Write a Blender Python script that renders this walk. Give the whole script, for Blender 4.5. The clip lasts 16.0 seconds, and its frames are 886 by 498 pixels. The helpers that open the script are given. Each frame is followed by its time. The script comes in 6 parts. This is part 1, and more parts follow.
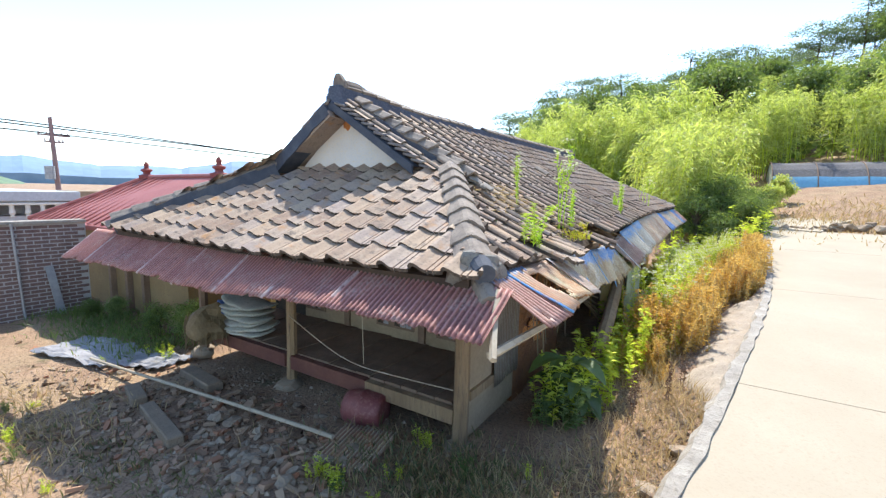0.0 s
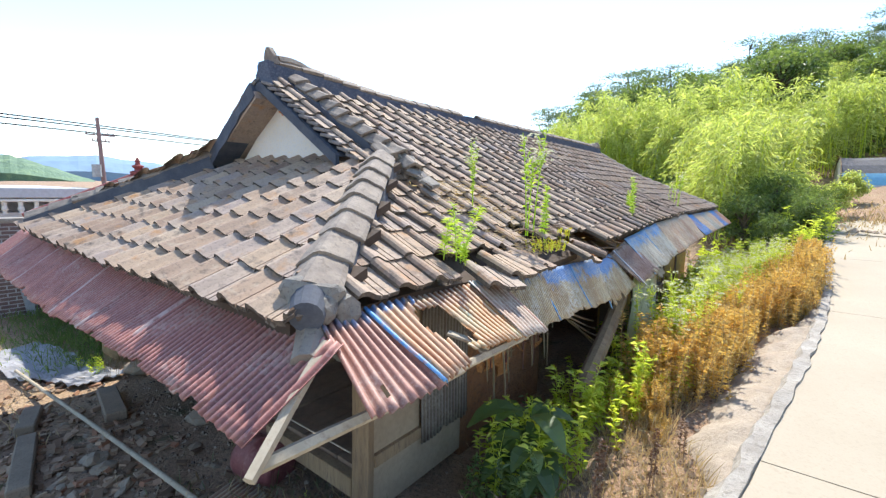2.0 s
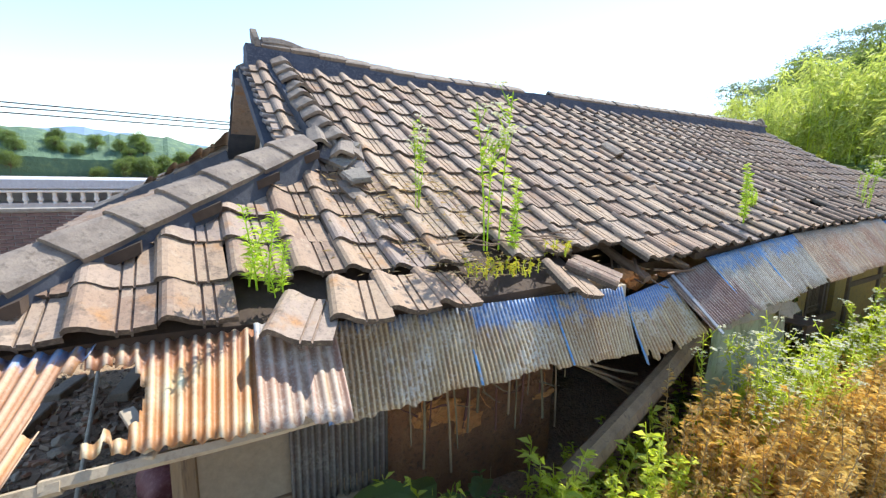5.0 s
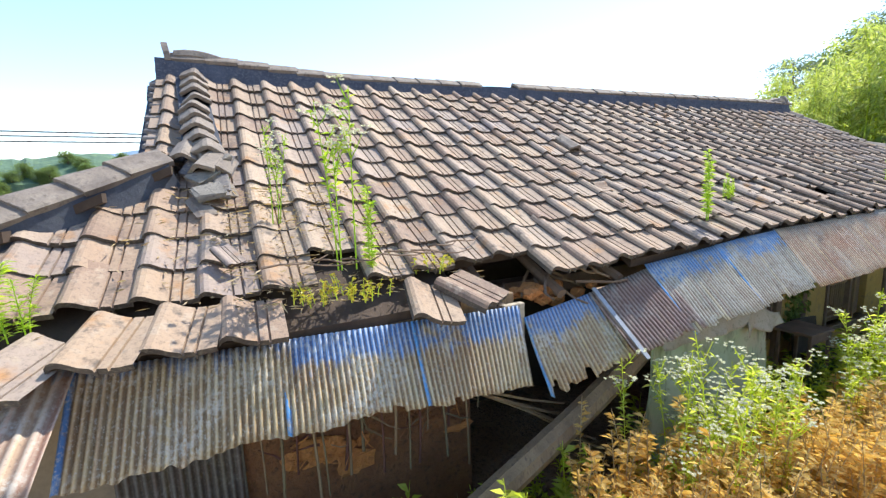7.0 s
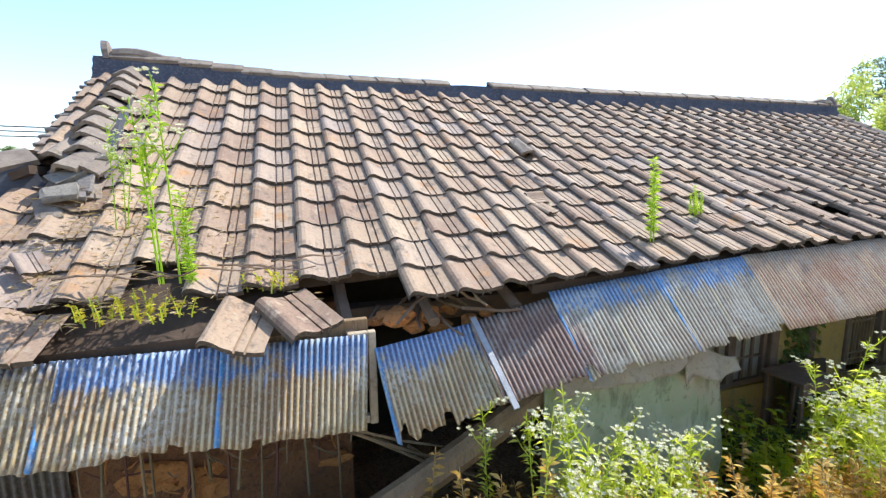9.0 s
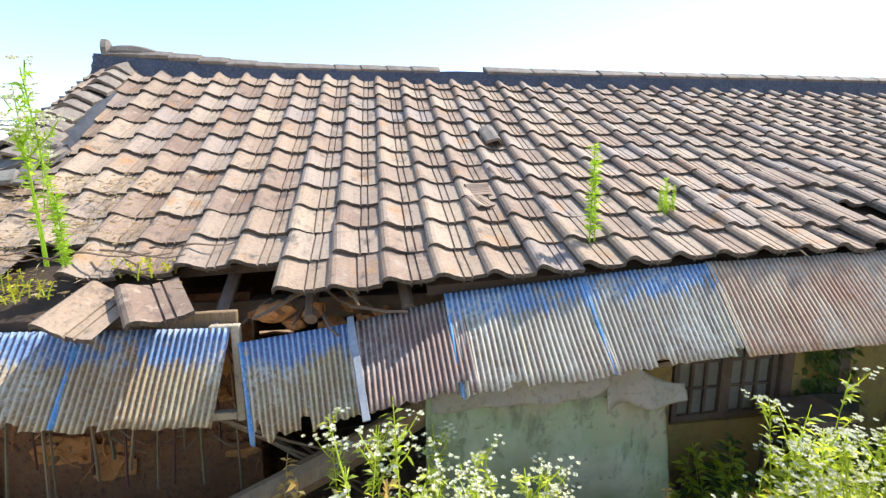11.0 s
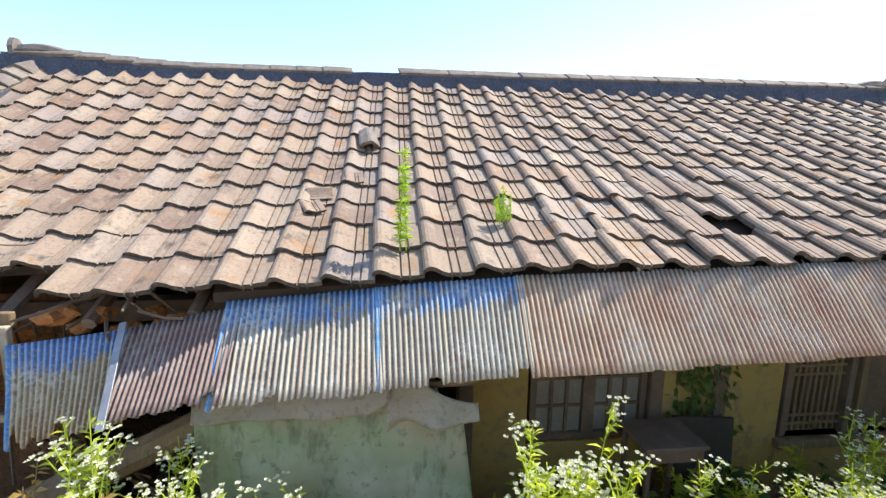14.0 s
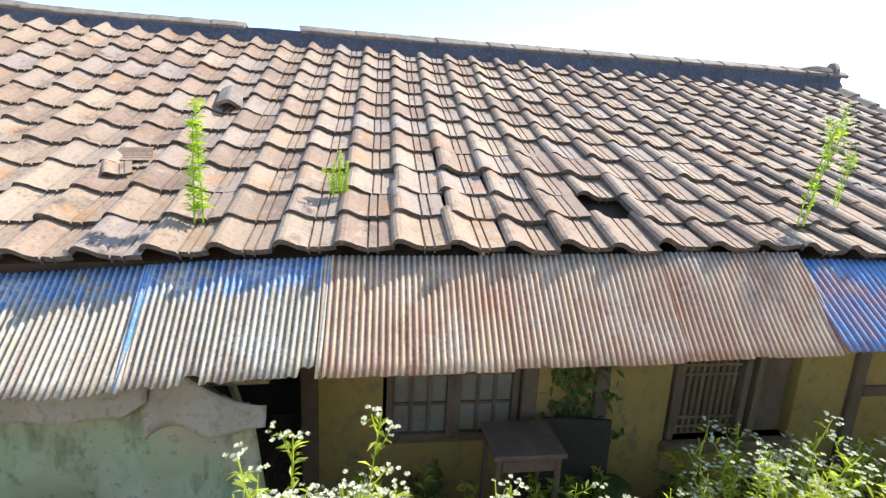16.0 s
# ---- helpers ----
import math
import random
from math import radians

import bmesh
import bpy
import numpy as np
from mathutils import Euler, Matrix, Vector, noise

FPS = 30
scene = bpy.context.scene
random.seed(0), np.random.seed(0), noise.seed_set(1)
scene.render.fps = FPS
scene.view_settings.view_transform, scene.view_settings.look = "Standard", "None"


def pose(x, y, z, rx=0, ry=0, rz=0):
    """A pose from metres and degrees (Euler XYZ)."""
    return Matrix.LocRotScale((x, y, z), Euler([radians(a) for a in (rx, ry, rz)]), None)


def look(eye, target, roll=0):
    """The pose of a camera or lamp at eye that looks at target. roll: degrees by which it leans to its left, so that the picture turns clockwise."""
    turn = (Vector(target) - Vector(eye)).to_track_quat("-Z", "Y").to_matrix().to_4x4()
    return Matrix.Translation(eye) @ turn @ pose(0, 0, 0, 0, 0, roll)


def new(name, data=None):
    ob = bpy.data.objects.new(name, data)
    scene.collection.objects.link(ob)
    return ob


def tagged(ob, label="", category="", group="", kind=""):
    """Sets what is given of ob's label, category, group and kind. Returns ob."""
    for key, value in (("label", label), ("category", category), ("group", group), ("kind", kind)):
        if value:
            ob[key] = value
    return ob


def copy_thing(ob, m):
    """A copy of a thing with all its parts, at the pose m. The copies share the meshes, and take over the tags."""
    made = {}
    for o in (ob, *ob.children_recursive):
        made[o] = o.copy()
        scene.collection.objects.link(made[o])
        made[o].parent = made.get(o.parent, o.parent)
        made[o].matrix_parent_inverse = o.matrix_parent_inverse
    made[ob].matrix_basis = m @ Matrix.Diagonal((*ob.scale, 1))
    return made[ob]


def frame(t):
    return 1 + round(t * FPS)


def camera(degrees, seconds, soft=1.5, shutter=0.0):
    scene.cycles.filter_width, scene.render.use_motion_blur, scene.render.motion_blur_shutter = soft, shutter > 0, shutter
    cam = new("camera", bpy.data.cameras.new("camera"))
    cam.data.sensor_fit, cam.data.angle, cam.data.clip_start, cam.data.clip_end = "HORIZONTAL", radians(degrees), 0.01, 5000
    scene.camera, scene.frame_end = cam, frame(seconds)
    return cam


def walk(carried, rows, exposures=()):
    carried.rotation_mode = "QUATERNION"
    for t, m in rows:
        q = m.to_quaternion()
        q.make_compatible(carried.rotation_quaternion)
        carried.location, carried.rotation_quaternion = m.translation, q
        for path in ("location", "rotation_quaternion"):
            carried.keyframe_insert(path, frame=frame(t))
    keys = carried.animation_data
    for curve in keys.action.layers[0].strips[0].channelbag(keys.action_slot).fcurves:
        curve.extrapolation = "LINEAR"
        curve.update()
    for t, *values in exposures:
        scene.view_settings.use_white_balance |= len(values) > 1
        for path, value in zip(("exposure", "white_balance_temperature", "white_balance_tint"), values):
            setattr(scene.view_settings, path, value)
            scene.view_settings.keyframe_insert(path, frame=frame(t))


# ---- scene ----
cam = camera(91.1, 16.0, soft=1.35)
METRES, EYE, TILT, LEAN, TURN = 8.8, 1.8, -7.5, -1.2, 32.4
ROWS = [
    (0.0, 0.0, 0.0, 0.0, 0.0, 0.0, 0.0),
    (0.5, 0.0293, 0.0309, 0.0039, 0.1, 0.31, -1.04),
    (1.0, 0.0571, 0.0634, 0.0091, 0.96, 0.17, -0.25),
    (1.5, 0.0857, 0.0905, 0.012, 4.78, 0.2, -0.49),
    (2.0, 0.1084, 0.1183, 0.0142, 5.49, -0.29, -0.85),
    (2.5, 0.1321, 0.1454, 0.0184, 8.14, -0.98, -0.57),
    (3.0, 0.159, 0.1743, 0.0222, 10.05, -1.5, -1.26),
    (5.5, 0.2817, 0.2993, 0.0422, 28.54, -2.15, -2.82),
    (6.0, 0.3037, 0.3247, 0.0466, 28.88, -2.09, -1.52),
    (6.5, 0.3282, 0.3462, 0.0489, 30.99, -1.9, -0.99),
    (7.0, 0.3461, 0.3707, 0.0506, 32.07, -2.08, -0.94),
    (7.5, 0.3659, 0.3958, 0.0562, 33.86, -2.0, -0.74),
    (8.0, 0.3891, 0.4182, 0.0595, 36.9, -2.0, -2.29),
    (8.5, 0.4052, 0.4457, 0.0618, 37.54, -2.08, -2.79),
    (11.0, 0.4885, 0.5693, 0.0707, 48.73, -3.49, -4.67),
    (11.5, 0.4976, 0.5831, 0.0742, 48.77, -5.04, -4.34),
    (12.0, 0.5147, 0.5946, 0.077, 52.18, -3.78, -4.47),
    (12.5, 0.5323, 0.6159, 0.0784, 50.68, -3.36, -6.14),
    (13.0, 0.544, 0.6453, 0.0832, 44.86, -2.91, -6.62),
    (13.5, 0.5543, 0.6606, 0.0856, 47.59, -2.97, -5.92),
    (14.0, 0.5658, 0.6776, 0.0871, 51.08, -3.64, -5.92),
    (14.5, 0.5707, 0.7036, 0.0888, 50.45, -4.68, -5.76),
    (15.0, 0.5806, 0.7264, 0.093, 49.1, -4.72, -5.74),
    (15.5, 0.5919, 0.7481, 0.0942, 49.2, -4.88, -7.6),
    (16.0, 0.5952, 0.7771, 0.0914, 49.29, -5.44, -7.83),
]
walk(cam, [(t, pose(0, 0, EYE, TILT, LEAN, TURN) @ pose(METRES * x, METRES * y, METRES * z, 90 + pitch, roll, yaw)) for t, x, y, z, yaw, pitch, roll in ROWS],
     exposures=[(0.0, 1.3), (5.0, 1.2), (8.5, 1.18), (11.0, 1.25), (12.0, 1.16), (13.0, 1.07), (14.0, 1.15), (15.0, 1.3), (16.0, 1.32)])

# ---- daylight ----
SUN_AZ, SUN_EL = 117.0, 53.0          # azimuth from +x towards +y
world = bpy.data.worlds.new("world")
scene.world = world
world.use_nodes = True
wn = world.node_tree
sky = wn.nodes.new("ShaderNodeTexSky")
sky.sky_type = "NISHITA"
sky.sun_disc = False
sky.sun_elevation = radians(SUN_EL)
sky.sun_rotation = radians(90 - SUN_AZ)
sky.air_density, sky.dust_density, sky.ozone_density = 1.0, 0.15, 1.6
back = wn.nodes["Background"]
back.inputs["Strength"].default_value = 0.15
wn.links.new(sky.outputs[0], back.inputs[0])
sun_data = bpy.data.lights.new("sun", "SUN")
sun_data.energy, sun_data.angle, sun_data.color = 3.3, radians(0.6), (1.0, 0.95, 0.87)
sun_dir = Vector((math.cos(radians(SUN_AZ)) * math.cos(radians(SUN_EL)), math.sin(radians(SUN_AZ)) * math.cos(radians(SUN_EL)), math.sin(radians(SUN_EL))))
sun = new("sun", sun_data)
sun.matrix_world = look(sun_dir * 50, (0, 0, 0))


# ---- materials ----
class Mat:
    """A node material with short calls for the usual procedural layers."""

    def __init__(self, name, rough=0.85, metal=0.0):
        self.m = bpy.data.materials.new(name)
        self.m.use_nodes = True
        self.t = self.m.node_tree
        self.b = self.t.nodes["Principled BSDF"]
        self.b.inputs["Roughness"].default_value = rough
        self.b.inputs["Metallic"].default_value = metal
        self.coord = self.t.nodes.new("ShaderNodeTexCoord")
        self.geo = self.t.nodes.new("ShaderNodeNewGeometry")

    def node(self, kind, **inputs):
        n = self.t.nodes.new(kind)
        for key, value in inputs.items():
            n.inputs[key.replace("_", " ")].default_value = value
        return n

    def link(self, a, b):
        self.t.links.new(a, b)

    def place(self, space="world", scale=(1, 1, 1)):
        mp = self.node("ShaderNodeMapping")
        mp.inputs["Scale"].default_value = scale
        src = self.geo.outputs["Position"] if space == "world" else self.coord.outputs["UV"] if space == "uv" else self.coord.outputs["Object"]
        self.link(src, mp.inputs["Vector"])
        return mp.outputs[0]

    def noise(self, scale, detail=4.0, rough=0.6, space="world", stretch=(1, 1, 1)):
        n = self.node("ShaderNodeTexNoise", Scale=scale, Detail=detail, Roughness=rough)
        self.link(self.place(space, stretch), n.inputs["Vector"])
        return n.outputs["Fac"]

    def ramp(self, fac, *stops):
        r = self.t.nodes.new("ShaderNodeValToRGB")
        while len(r.color_ramp.elements) < len(stops):
            r.color_ramp.elements.new(0.5)
        for e, (p, c) in zip(r.color_ramp.elements, stops):
            e.position = p
            e.color = (*c, 1) if isinstance(c, tuple) else (c, c, c, 1)
        self.link(fac, r.inputs[0])
        return r.outputs[0]

    def mix(self, fac, a, b, how="MIX"):
        n = self.t.nodes.new("ShaderNodeMix")
        n.data_type, n.blend_type = "RGBA", how
        for value, slot in ((fac, n.inputs[0]), (a, n.inputs[6]), (b, n.inputs[7])):
            if isinstance(value, tuple):
                slot.default_value = (*value, 1)
            elif isinstance(value, (int, float)):
                slot.default_value = value
            else:
                self.link(value, slot)
        return n.outputs[2]

    def math(self, how, a, b=0.0):
        n = self.t.nodes.new("ShaderNodeMath")
        n.operation = how
        for value, slot in ((a, n.inputs[0]), (b, n.inputs[1])):
            if isinstance(value, (int, float)):
                slot.default_value = value
            else:
                self.link(value, slot)
        return n.outputs[0]

    def random(self, each="object"):
        if each == "island":
            return self.geo.outputs["Random Per Island"]
        return self.t.nodes.new("ShaderNodeObjectInfo").outputs["Random"]

    def uv(self, axis):
        s = self.t.nodes.new("ShaderNodeSeparateXYZ")
        self.link(self.coord.outputs["UV"], s.inputs[0])
        return s.outputs["XYZ".index(axis)]

    def done(self, colour, bump=None, strength=0.3, distance=0.01, rough=None):
        if isinstance(colour, tuple):
            self.b.inputs["Base Color"].default_value = (*colour, 1)
        else:
            self.link(colour, self.b.inputs["Base Color"])
        if bump is not None:
            bn = self.node("ShaderNodeBump", Strength=strength, Distance=distance)
            self.link(bump, bn.inputs["Height"])
            self.link(bn.outputs[0], self.b.inputs["Normal"])
        if rough is not None:
            self.link(rough, self.b.inputs["Roughness"])
        return self.m


def mottled(name, a, b, c=None, scale=3.0, fine=40.0, rough=0.85, strength=0.3, distance=0.01, space="world", stretch=(1, 1, 1), metal=0.0):
    """Two or three colours by noise at two scales, with a fine bump."""
    m = Mat(name, rough, metal)
    big, small = m.noise(scale, 5, 0.6, space, stretch), m.noise(fine, 4, 0.7, space, stretch)
    col = m.ramp(big, (0.32, a), (0.68, b))
    if c:
        col = m.mix(m.ramp(small, (0.5, 0.0), (0.7, 1.0)), col, c)
    col = m.mix(m.ramp(small, (0.3, 0.35), (0.7, 0.0)), col, tuple(0.45 * v for v in a))
    return m.done(col, small, strength, distance)


def tile_material(name, each):
    m = Mat(name, 0.8)
    r = m.random(each)
    base = m.ramp(r, (0.0, (0.215, 0.135, 0.096)), (0.3, (0.305, 0.20, 0.137)), (0.55, (0.39, 0.275, 0.18)), (0.78, (0.305, 0.245, 0.217)), (1.0, (0.465, 0.345, 0.232)))
    patch = m.noise(2.2, 5, 0.65)
    grain = m.noise(55, 5, 0.75)
    spots = m.noise(14, 3, 0.6)
    col = m.mix(m.ramp(patch, (0.35, 0.0), (0.7, 0.65)), base, (0.43, 0.32, 0.22))
    col = m.mix(m.ramp(spots, (0.57, 0.0), (0.67, 0.7)), col, (0.42, 0.33, 0.24))
    col = m.mix(m.ramp(m.noise(5, 4, 0.6), (0.58, 0.0), (0.72, 0.8)), col, (0.42, 0.20, 0.06))
    col = m.mix(m.ramp(m.noise(0.8, 3, 0.6), (0.45, 0.0), (0.65, 0.3)), col, (0.20, 0.15, 0.115))
    col = m.mix(m.ramp(m.noise(7.3, 4, 0.7), (0.28, 0.85), (0.44, 0.0)), col, (0.06, 0.05, 0.045))
    col = m.mix(m.ramp(grain, (0.34, 0.45), (0.5, 0.0)), col, (0.07, 0.055, 0.045))
    return m.done(col, grain, 0.55, 0.006)


def sheet_material(name, paint, body, rust, top=0.3, rusty=0.5, speckle=0.5, strip=None):
    """Corrugated iron: paint surviving along its upper edge, highlights painted on worn crests, darkened rust-toned
    troughs, rust, lichen specks.
    """
    m = Mat(name, 0.6, 0.0)
    across, down = m.uv("X"), m.uv("Y")
    streak = m.noise(3.0, 4, 0.6, "uv", (9, 0.8, 1))
    blot, fine = m.noise(3.2, 5, 0.65), m.noise(75, 3, 0.7)
    wave = m.noise(1.0, 2, 0.5, "uv", (38, 0.35, 1))
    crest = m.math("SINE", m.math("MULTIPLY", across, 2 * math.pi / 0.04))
    col = m.mix(m.ramp(streak, (0.35, 0.0), (0.65, 1.0)), body, tuple(0.6 * v for v in body))
    col = m.mix(m.ramp(wave, (0.52, 0.0), (0.66, 0.5)), col, tuple(min(0.8, v * k) for v, k in zip(body, (1.3, 1.15, 0.75))))
    col = m.mix(m.ramp(wave, (0.34, 0.6), (0.47, 0.0)), col, tuple(v * k for v, k in zip(rust, (0.9, 0.6, 0.6))))
    col = m.mix(m.ramp(blot, (0.55 - 0.25 * rusty, 0.0), (0.75 - 0.25 * rusty, 0.9)), col, rust)
    col = m.mix(m.ramp(m.noise(9, 5, 0.7), (0.56, 0.0), (0.68, 0.7)), col, tuple(0.5 * v for v in rust))
    edge = m.math("ADD", down, m.math("MULTIPLY", m.math("SUBTRACT", streak, 0.5), 0.8))
    keep = m.ramp(m.math("MULTIPLY", m.ramp(edge, (max(0.0, top - 0.12), 1.0), (top + 0.10, 0.0)), m.ramp(m.noise(5.0, 4, 0.7), (0.36, 0.25), (0.5, 1.0))), (0.2, 0.0), (0.7, 1.0))
    col = m.mix(keep, col, paint)
    # Wave highlights put into the colour: worn crests lightened, rusty troughs darkened.
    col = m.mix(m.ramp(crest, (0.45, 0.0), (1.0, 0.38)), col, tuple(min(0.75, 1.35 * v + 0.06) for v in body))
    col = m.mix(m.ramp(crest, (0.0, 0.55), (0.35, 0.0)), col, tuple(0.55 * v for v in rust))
    if strip:
        run = m.math("ADD", across, m.math("MULTIPLY", m.math("SUBTRACT", m.noise(6, 3, 0.6), 0.5), 0.02))
        worn = m.ramp(m.noise(11, 4, 0.7), (0.36, 0.1), (0.5, 1.0))
        col = m.mix(m.math("MULTIPLY", m.ramp(run, (0.024, 1.0), (0.036, 0.0)), worn), col, strip)
    if speckle:
        col = m.mix(m.ramp(fine, (0.54, 0.0), (0.64, speckle)), col, (0.55, 0.53, 0.46))
        crust = m.math("MULTIPLY", m.ramp(m.noise(3.6, 4, 0.65), (0.5, 0.0), (0.62, 1.0)), m.ramp(m.noise(38, 4, 0.75), (0.44, 0.0), (0.56, min(1.0, speckle * 1.5))))
        col = m.mix(crust, col, (0.60, 0.58, 0.50))
    col = m.mix(m.ramp(fine, (0.3, 0.4), (0.42, 0.0)), col, (0.07, 0.06, 0.05))
    return m.done(col, fine, 0.2, 0.002)


def leaf_material(name, a, b, c, trans=0.45, glow=(2.1, 2.0, 0.9)):
    """Leaves that vary one by one; light from behind shines through them, yellower."""
    m = Mat(name, 0.5)
    r = m.random("island")
    col = m.ramp(r, (0.0, a), (0.5, b), (1.0, c))
    col = m.mix(m.ramp(m.noise(1.1, 3), (0.4, 0.0), (0.7, 0.5)), col, a)
    m.done(col)
    tr = m.node("ShaderNodeBsdfTranslucent")
    m.link(m.mix(1.0, col, glow, "MULTIPLY"), tr.inputs["Color"])
    mx = m.node("ShaderNodeMixShader", Fac=trans)
    out = m.t.nodes["Material Output"]
    m.link(m.b.outputs[0], mx.inputs[1])
    m.link(tr.outputs[0], mx.inputs[2])
    m.link(mx.outputs[0], out.inputs["Surface"])
    return m.m


TILE, TILE_REST = tile_material("roof_tile", "object"), tile_material("roof_tile_rest", "island")
# Shade under the tile lips put into a dark colour, together with their grime.
GRIMY_SHADE = mottled("shaded_grimy_tile_edge", (0.07, 0.055, 0.045), (0.14, 0.11, 0.085), (0.20, 0.17, 0.12), 9, 60)
CAP = mottled("cap_tile", (0.19, 0.155, 0.13), (0.37, 0.31, 0.245), (0.13, 0.105, 0.085), 6, 26, strength=0.6)
VERGE = mottled("verge_tile", (0.15, 0.14, 0.145), (0.25, 0.225, 0.205), (0.32, 0.27, 0.21), 5, 50)
RIDGE = mottled("ridge_slate", (0.055, 0.067, 0.10), (0.105, 0.125, 0.175), (0.18, 0.185, 0.21), 4, 50)
SLATE = mottled("dark_mortar", (0.05, 0.06, 0.085), (0.10, 0.11, 0.13), None, 6, 50)
MORTAR = mottled("old_cement", (0.20, 0.18, 0.155), (0.34, 0.31, 0.26), (0.10, 0.09, 0.08), 7, 60, strength=0.6)
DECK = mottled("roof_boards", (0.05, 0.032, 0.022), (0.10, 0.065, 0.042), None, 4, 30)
WHITE = mottled("white_plaster", (0.74, 0.72, 0.67), (0.82, 0.80, 0.76), (0.70, 0.62, 0.46), 2.5, 30, strength=0.15)
OLDBEAM = mottled("old_grey_timber", (0.23, 0.17, 0.115), (0.33, 0.25, 0.17), (0.14, 0.105, 0.07), 5.0, 60, strength=0.4)
# Ochre browned and darkened in the colour to stand for a wall in shadow.
OCHREWOOD = mottled("shaded_ochre_board", (0.25, 0.17, 0.075), (0.33, 0.235, 0.11), (0.17, 0.12, 0.07), 2.0, 30, strength=0.25)
YELLOW = mottled("ochre_plaster", (0.50, 0.33, 0.10), (0.62, 0.42, 0.14), (0.30, 0.215, 0.11), 1.6, 9, strength=0.25)
# Darker brown mud for the wall behind the clods and a third of them.
MUDDARK = mottled("dark_mud", (0.25, 0.105, 0.045), (0.36, 0.16, 0.065), (0.14, 0.07, 0.035), 5, 24, strength=1.0, distance=0.04)
MUD = mottled("orange_mud", (0.58, 0.22, 0.065), (0.70, 0.32, 0.10), (0.36, 0.14, 0.05), 3.5, 30, strength=0.9, distance=0.03)
WOOD = mottled("weathered_wood", (0.24, 0.155, 0.085), (0.40, 0.28, 0.16), (0.15, 0.10, 0.065), 3, 18, stretch=(3, 3, 0.35), space="object", strength=0.4)
WOODDARK = mottled("dark_wood", (0.18, 0.12, 0.08), (0.28, 0.19, 0.13), None, 3, 20, strength=0.4)
WOODRED = mottled("red_brown_wood", (0.13, 0.05, 0.04), (0.20, 0.085, 0.06), None, 3, 20, strength=0.3)
PALEWOOD = mottled("pale_wood", (0.42, 0.35, 0.25), (0.60, 0.52, 0.39), (0.30, 0.24, 0.17), 4, 25, strength=0.3)
PANEL = mottled("stained_board", (0.32, 0.24, 0.155), (0.44, 0.34, 0.225), None, 2, 25)
CONCRETE = mottled("pale_concrete", (0.41, 0.345, 0.25), (0.48, 0.41, 0.305), (0.35, 0.29, 0.21), 0.7, 26, strength=0.12, distance=0.004)
KERB = mottled("rough_concrete", (0.28, 0.25, 0.21), (0.48, 0.445, 0.385), (0.19, 0.165, 0.135), 5, 24, strength=0.8, distance=0.02)
STONE = mottled("field_stone", (0.26, 0.20, 0.14), (0.42, 0.335, 0.24), (0.32, 0.20, 0.12), 3, 30, strength=0.5)
PAPER = mottled("tarp_paper", (0.30, 0.30, 0.31), (0.42, 0.42, 0.44), (0.20, 0.18, 0.16), 3, 20, strength=0.2)
tp = Mat("mouldy_tarp", 0.8)
tcol = tp.ramp(tp.noise(1.7, 4, 0.6), (0.36, (0.44, 0.37, 0.27)), (0.52, (0.33, 0.40, 0.24)), (0.68, (0.50, 0.56, 0.42)))
tcol = tp.mix(tp.ramp(tp.noise(3.0, 5, 0.7, "world", (1, 1, 0.35)), (0.53, 0.0), (0.64, 0.85)), tcol, (0.10, 0.12, 0.07))
tcol = tp.mix(tp.ramp(tp.noise(16, 4, 0.7), (0.56, 0.0), (0.68, 0.5)), tcol, (0.09, 0.085, 0.06))
TARP = tp.done(tcol, tp.noise(30, 4, 0.6), 0.25, 0.006)
CLOTH = mottled("brown_tarp", (0.36, 0.31, 0.24), (0.47, 0.42, 0.33), (0.22, 0.20, 0.14), 3.0, 26, strength=0.3)
SACK = mottled("woven_sack", (0.40, 0.41, 0.36), (0.58, 0.58, 0.52), (0.22, 0.21, 0.17), 6, 40)
BLUE = mottled("blue_plastic", (0.04, 0.09, 0.28), (0.06, 0.13, 0.36), None, 5, 40, rough=0.5)
STRAW = mottled("straw", (0.18, 0.13, 0.07), (0.30, 0.23, 0.13), None, 6, 50)
TUB = mottled("red_plastic", (0.20, 0.055, 0.055), (0.27, 0.085, 0.08), (0.30, 0.14, 0.12), 4, 30, rough=0.55)
METAL = mottled("grey_metal", (0.30, 0.31, 0.33), (0.45, 0.46, 0.48), None, 4, 40, rough=0.5, metal=0.5)
GLASS = mottled("dusty_pane", (0.30, 0.27, 0.21), (0.38, 0.35, 0.28), None, 3, 30, rough=0.35)
# Near-black: indoor shade put into wall and pane colour; also the black board.
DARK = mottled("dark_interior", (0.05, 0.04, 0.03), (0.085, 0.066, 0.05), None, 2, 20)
BRICK = mottled("dark_brick", (0.16, 0.10, 0.09), (0.24, 0.155, 0.135), None, 6, 60, strength=0.3)
JOINT = mottled("brick_mortar", (0.42, 0.40, 0.39), (0.54, 0.52, 0.50), None, 6, 60)
REDTIN = mottled("red_tin_roof", (0.36, 0.095, 0.08), (0.45, 0.14, 0.115), (0.36, 0.15, 0.12), 1.2, 30, rough=0.6, strength=0.1)
REDTRIM = mottled("red_ornament", (0.24, 0.06, 0.055), (0.32, 0.10, 0.085), None, 4, 40)
POLE = mottled("pole_concrete", (0.26, 0.17, 0.17), (0.34, 0.24, 0.23), None, 1, 20)
WIRE = mottled("black_wire", (0.03, 0.03, 0.035), (0.05, 0.05, 0.055), None, 5, 40)
FILM = mottled("greenhouse_shade_net", (0.09, 0.085, 0.095), (0.14, 0.135, 0.14), (0.18, 0.18, 0.19), 0.8, 10, rough=0.9)
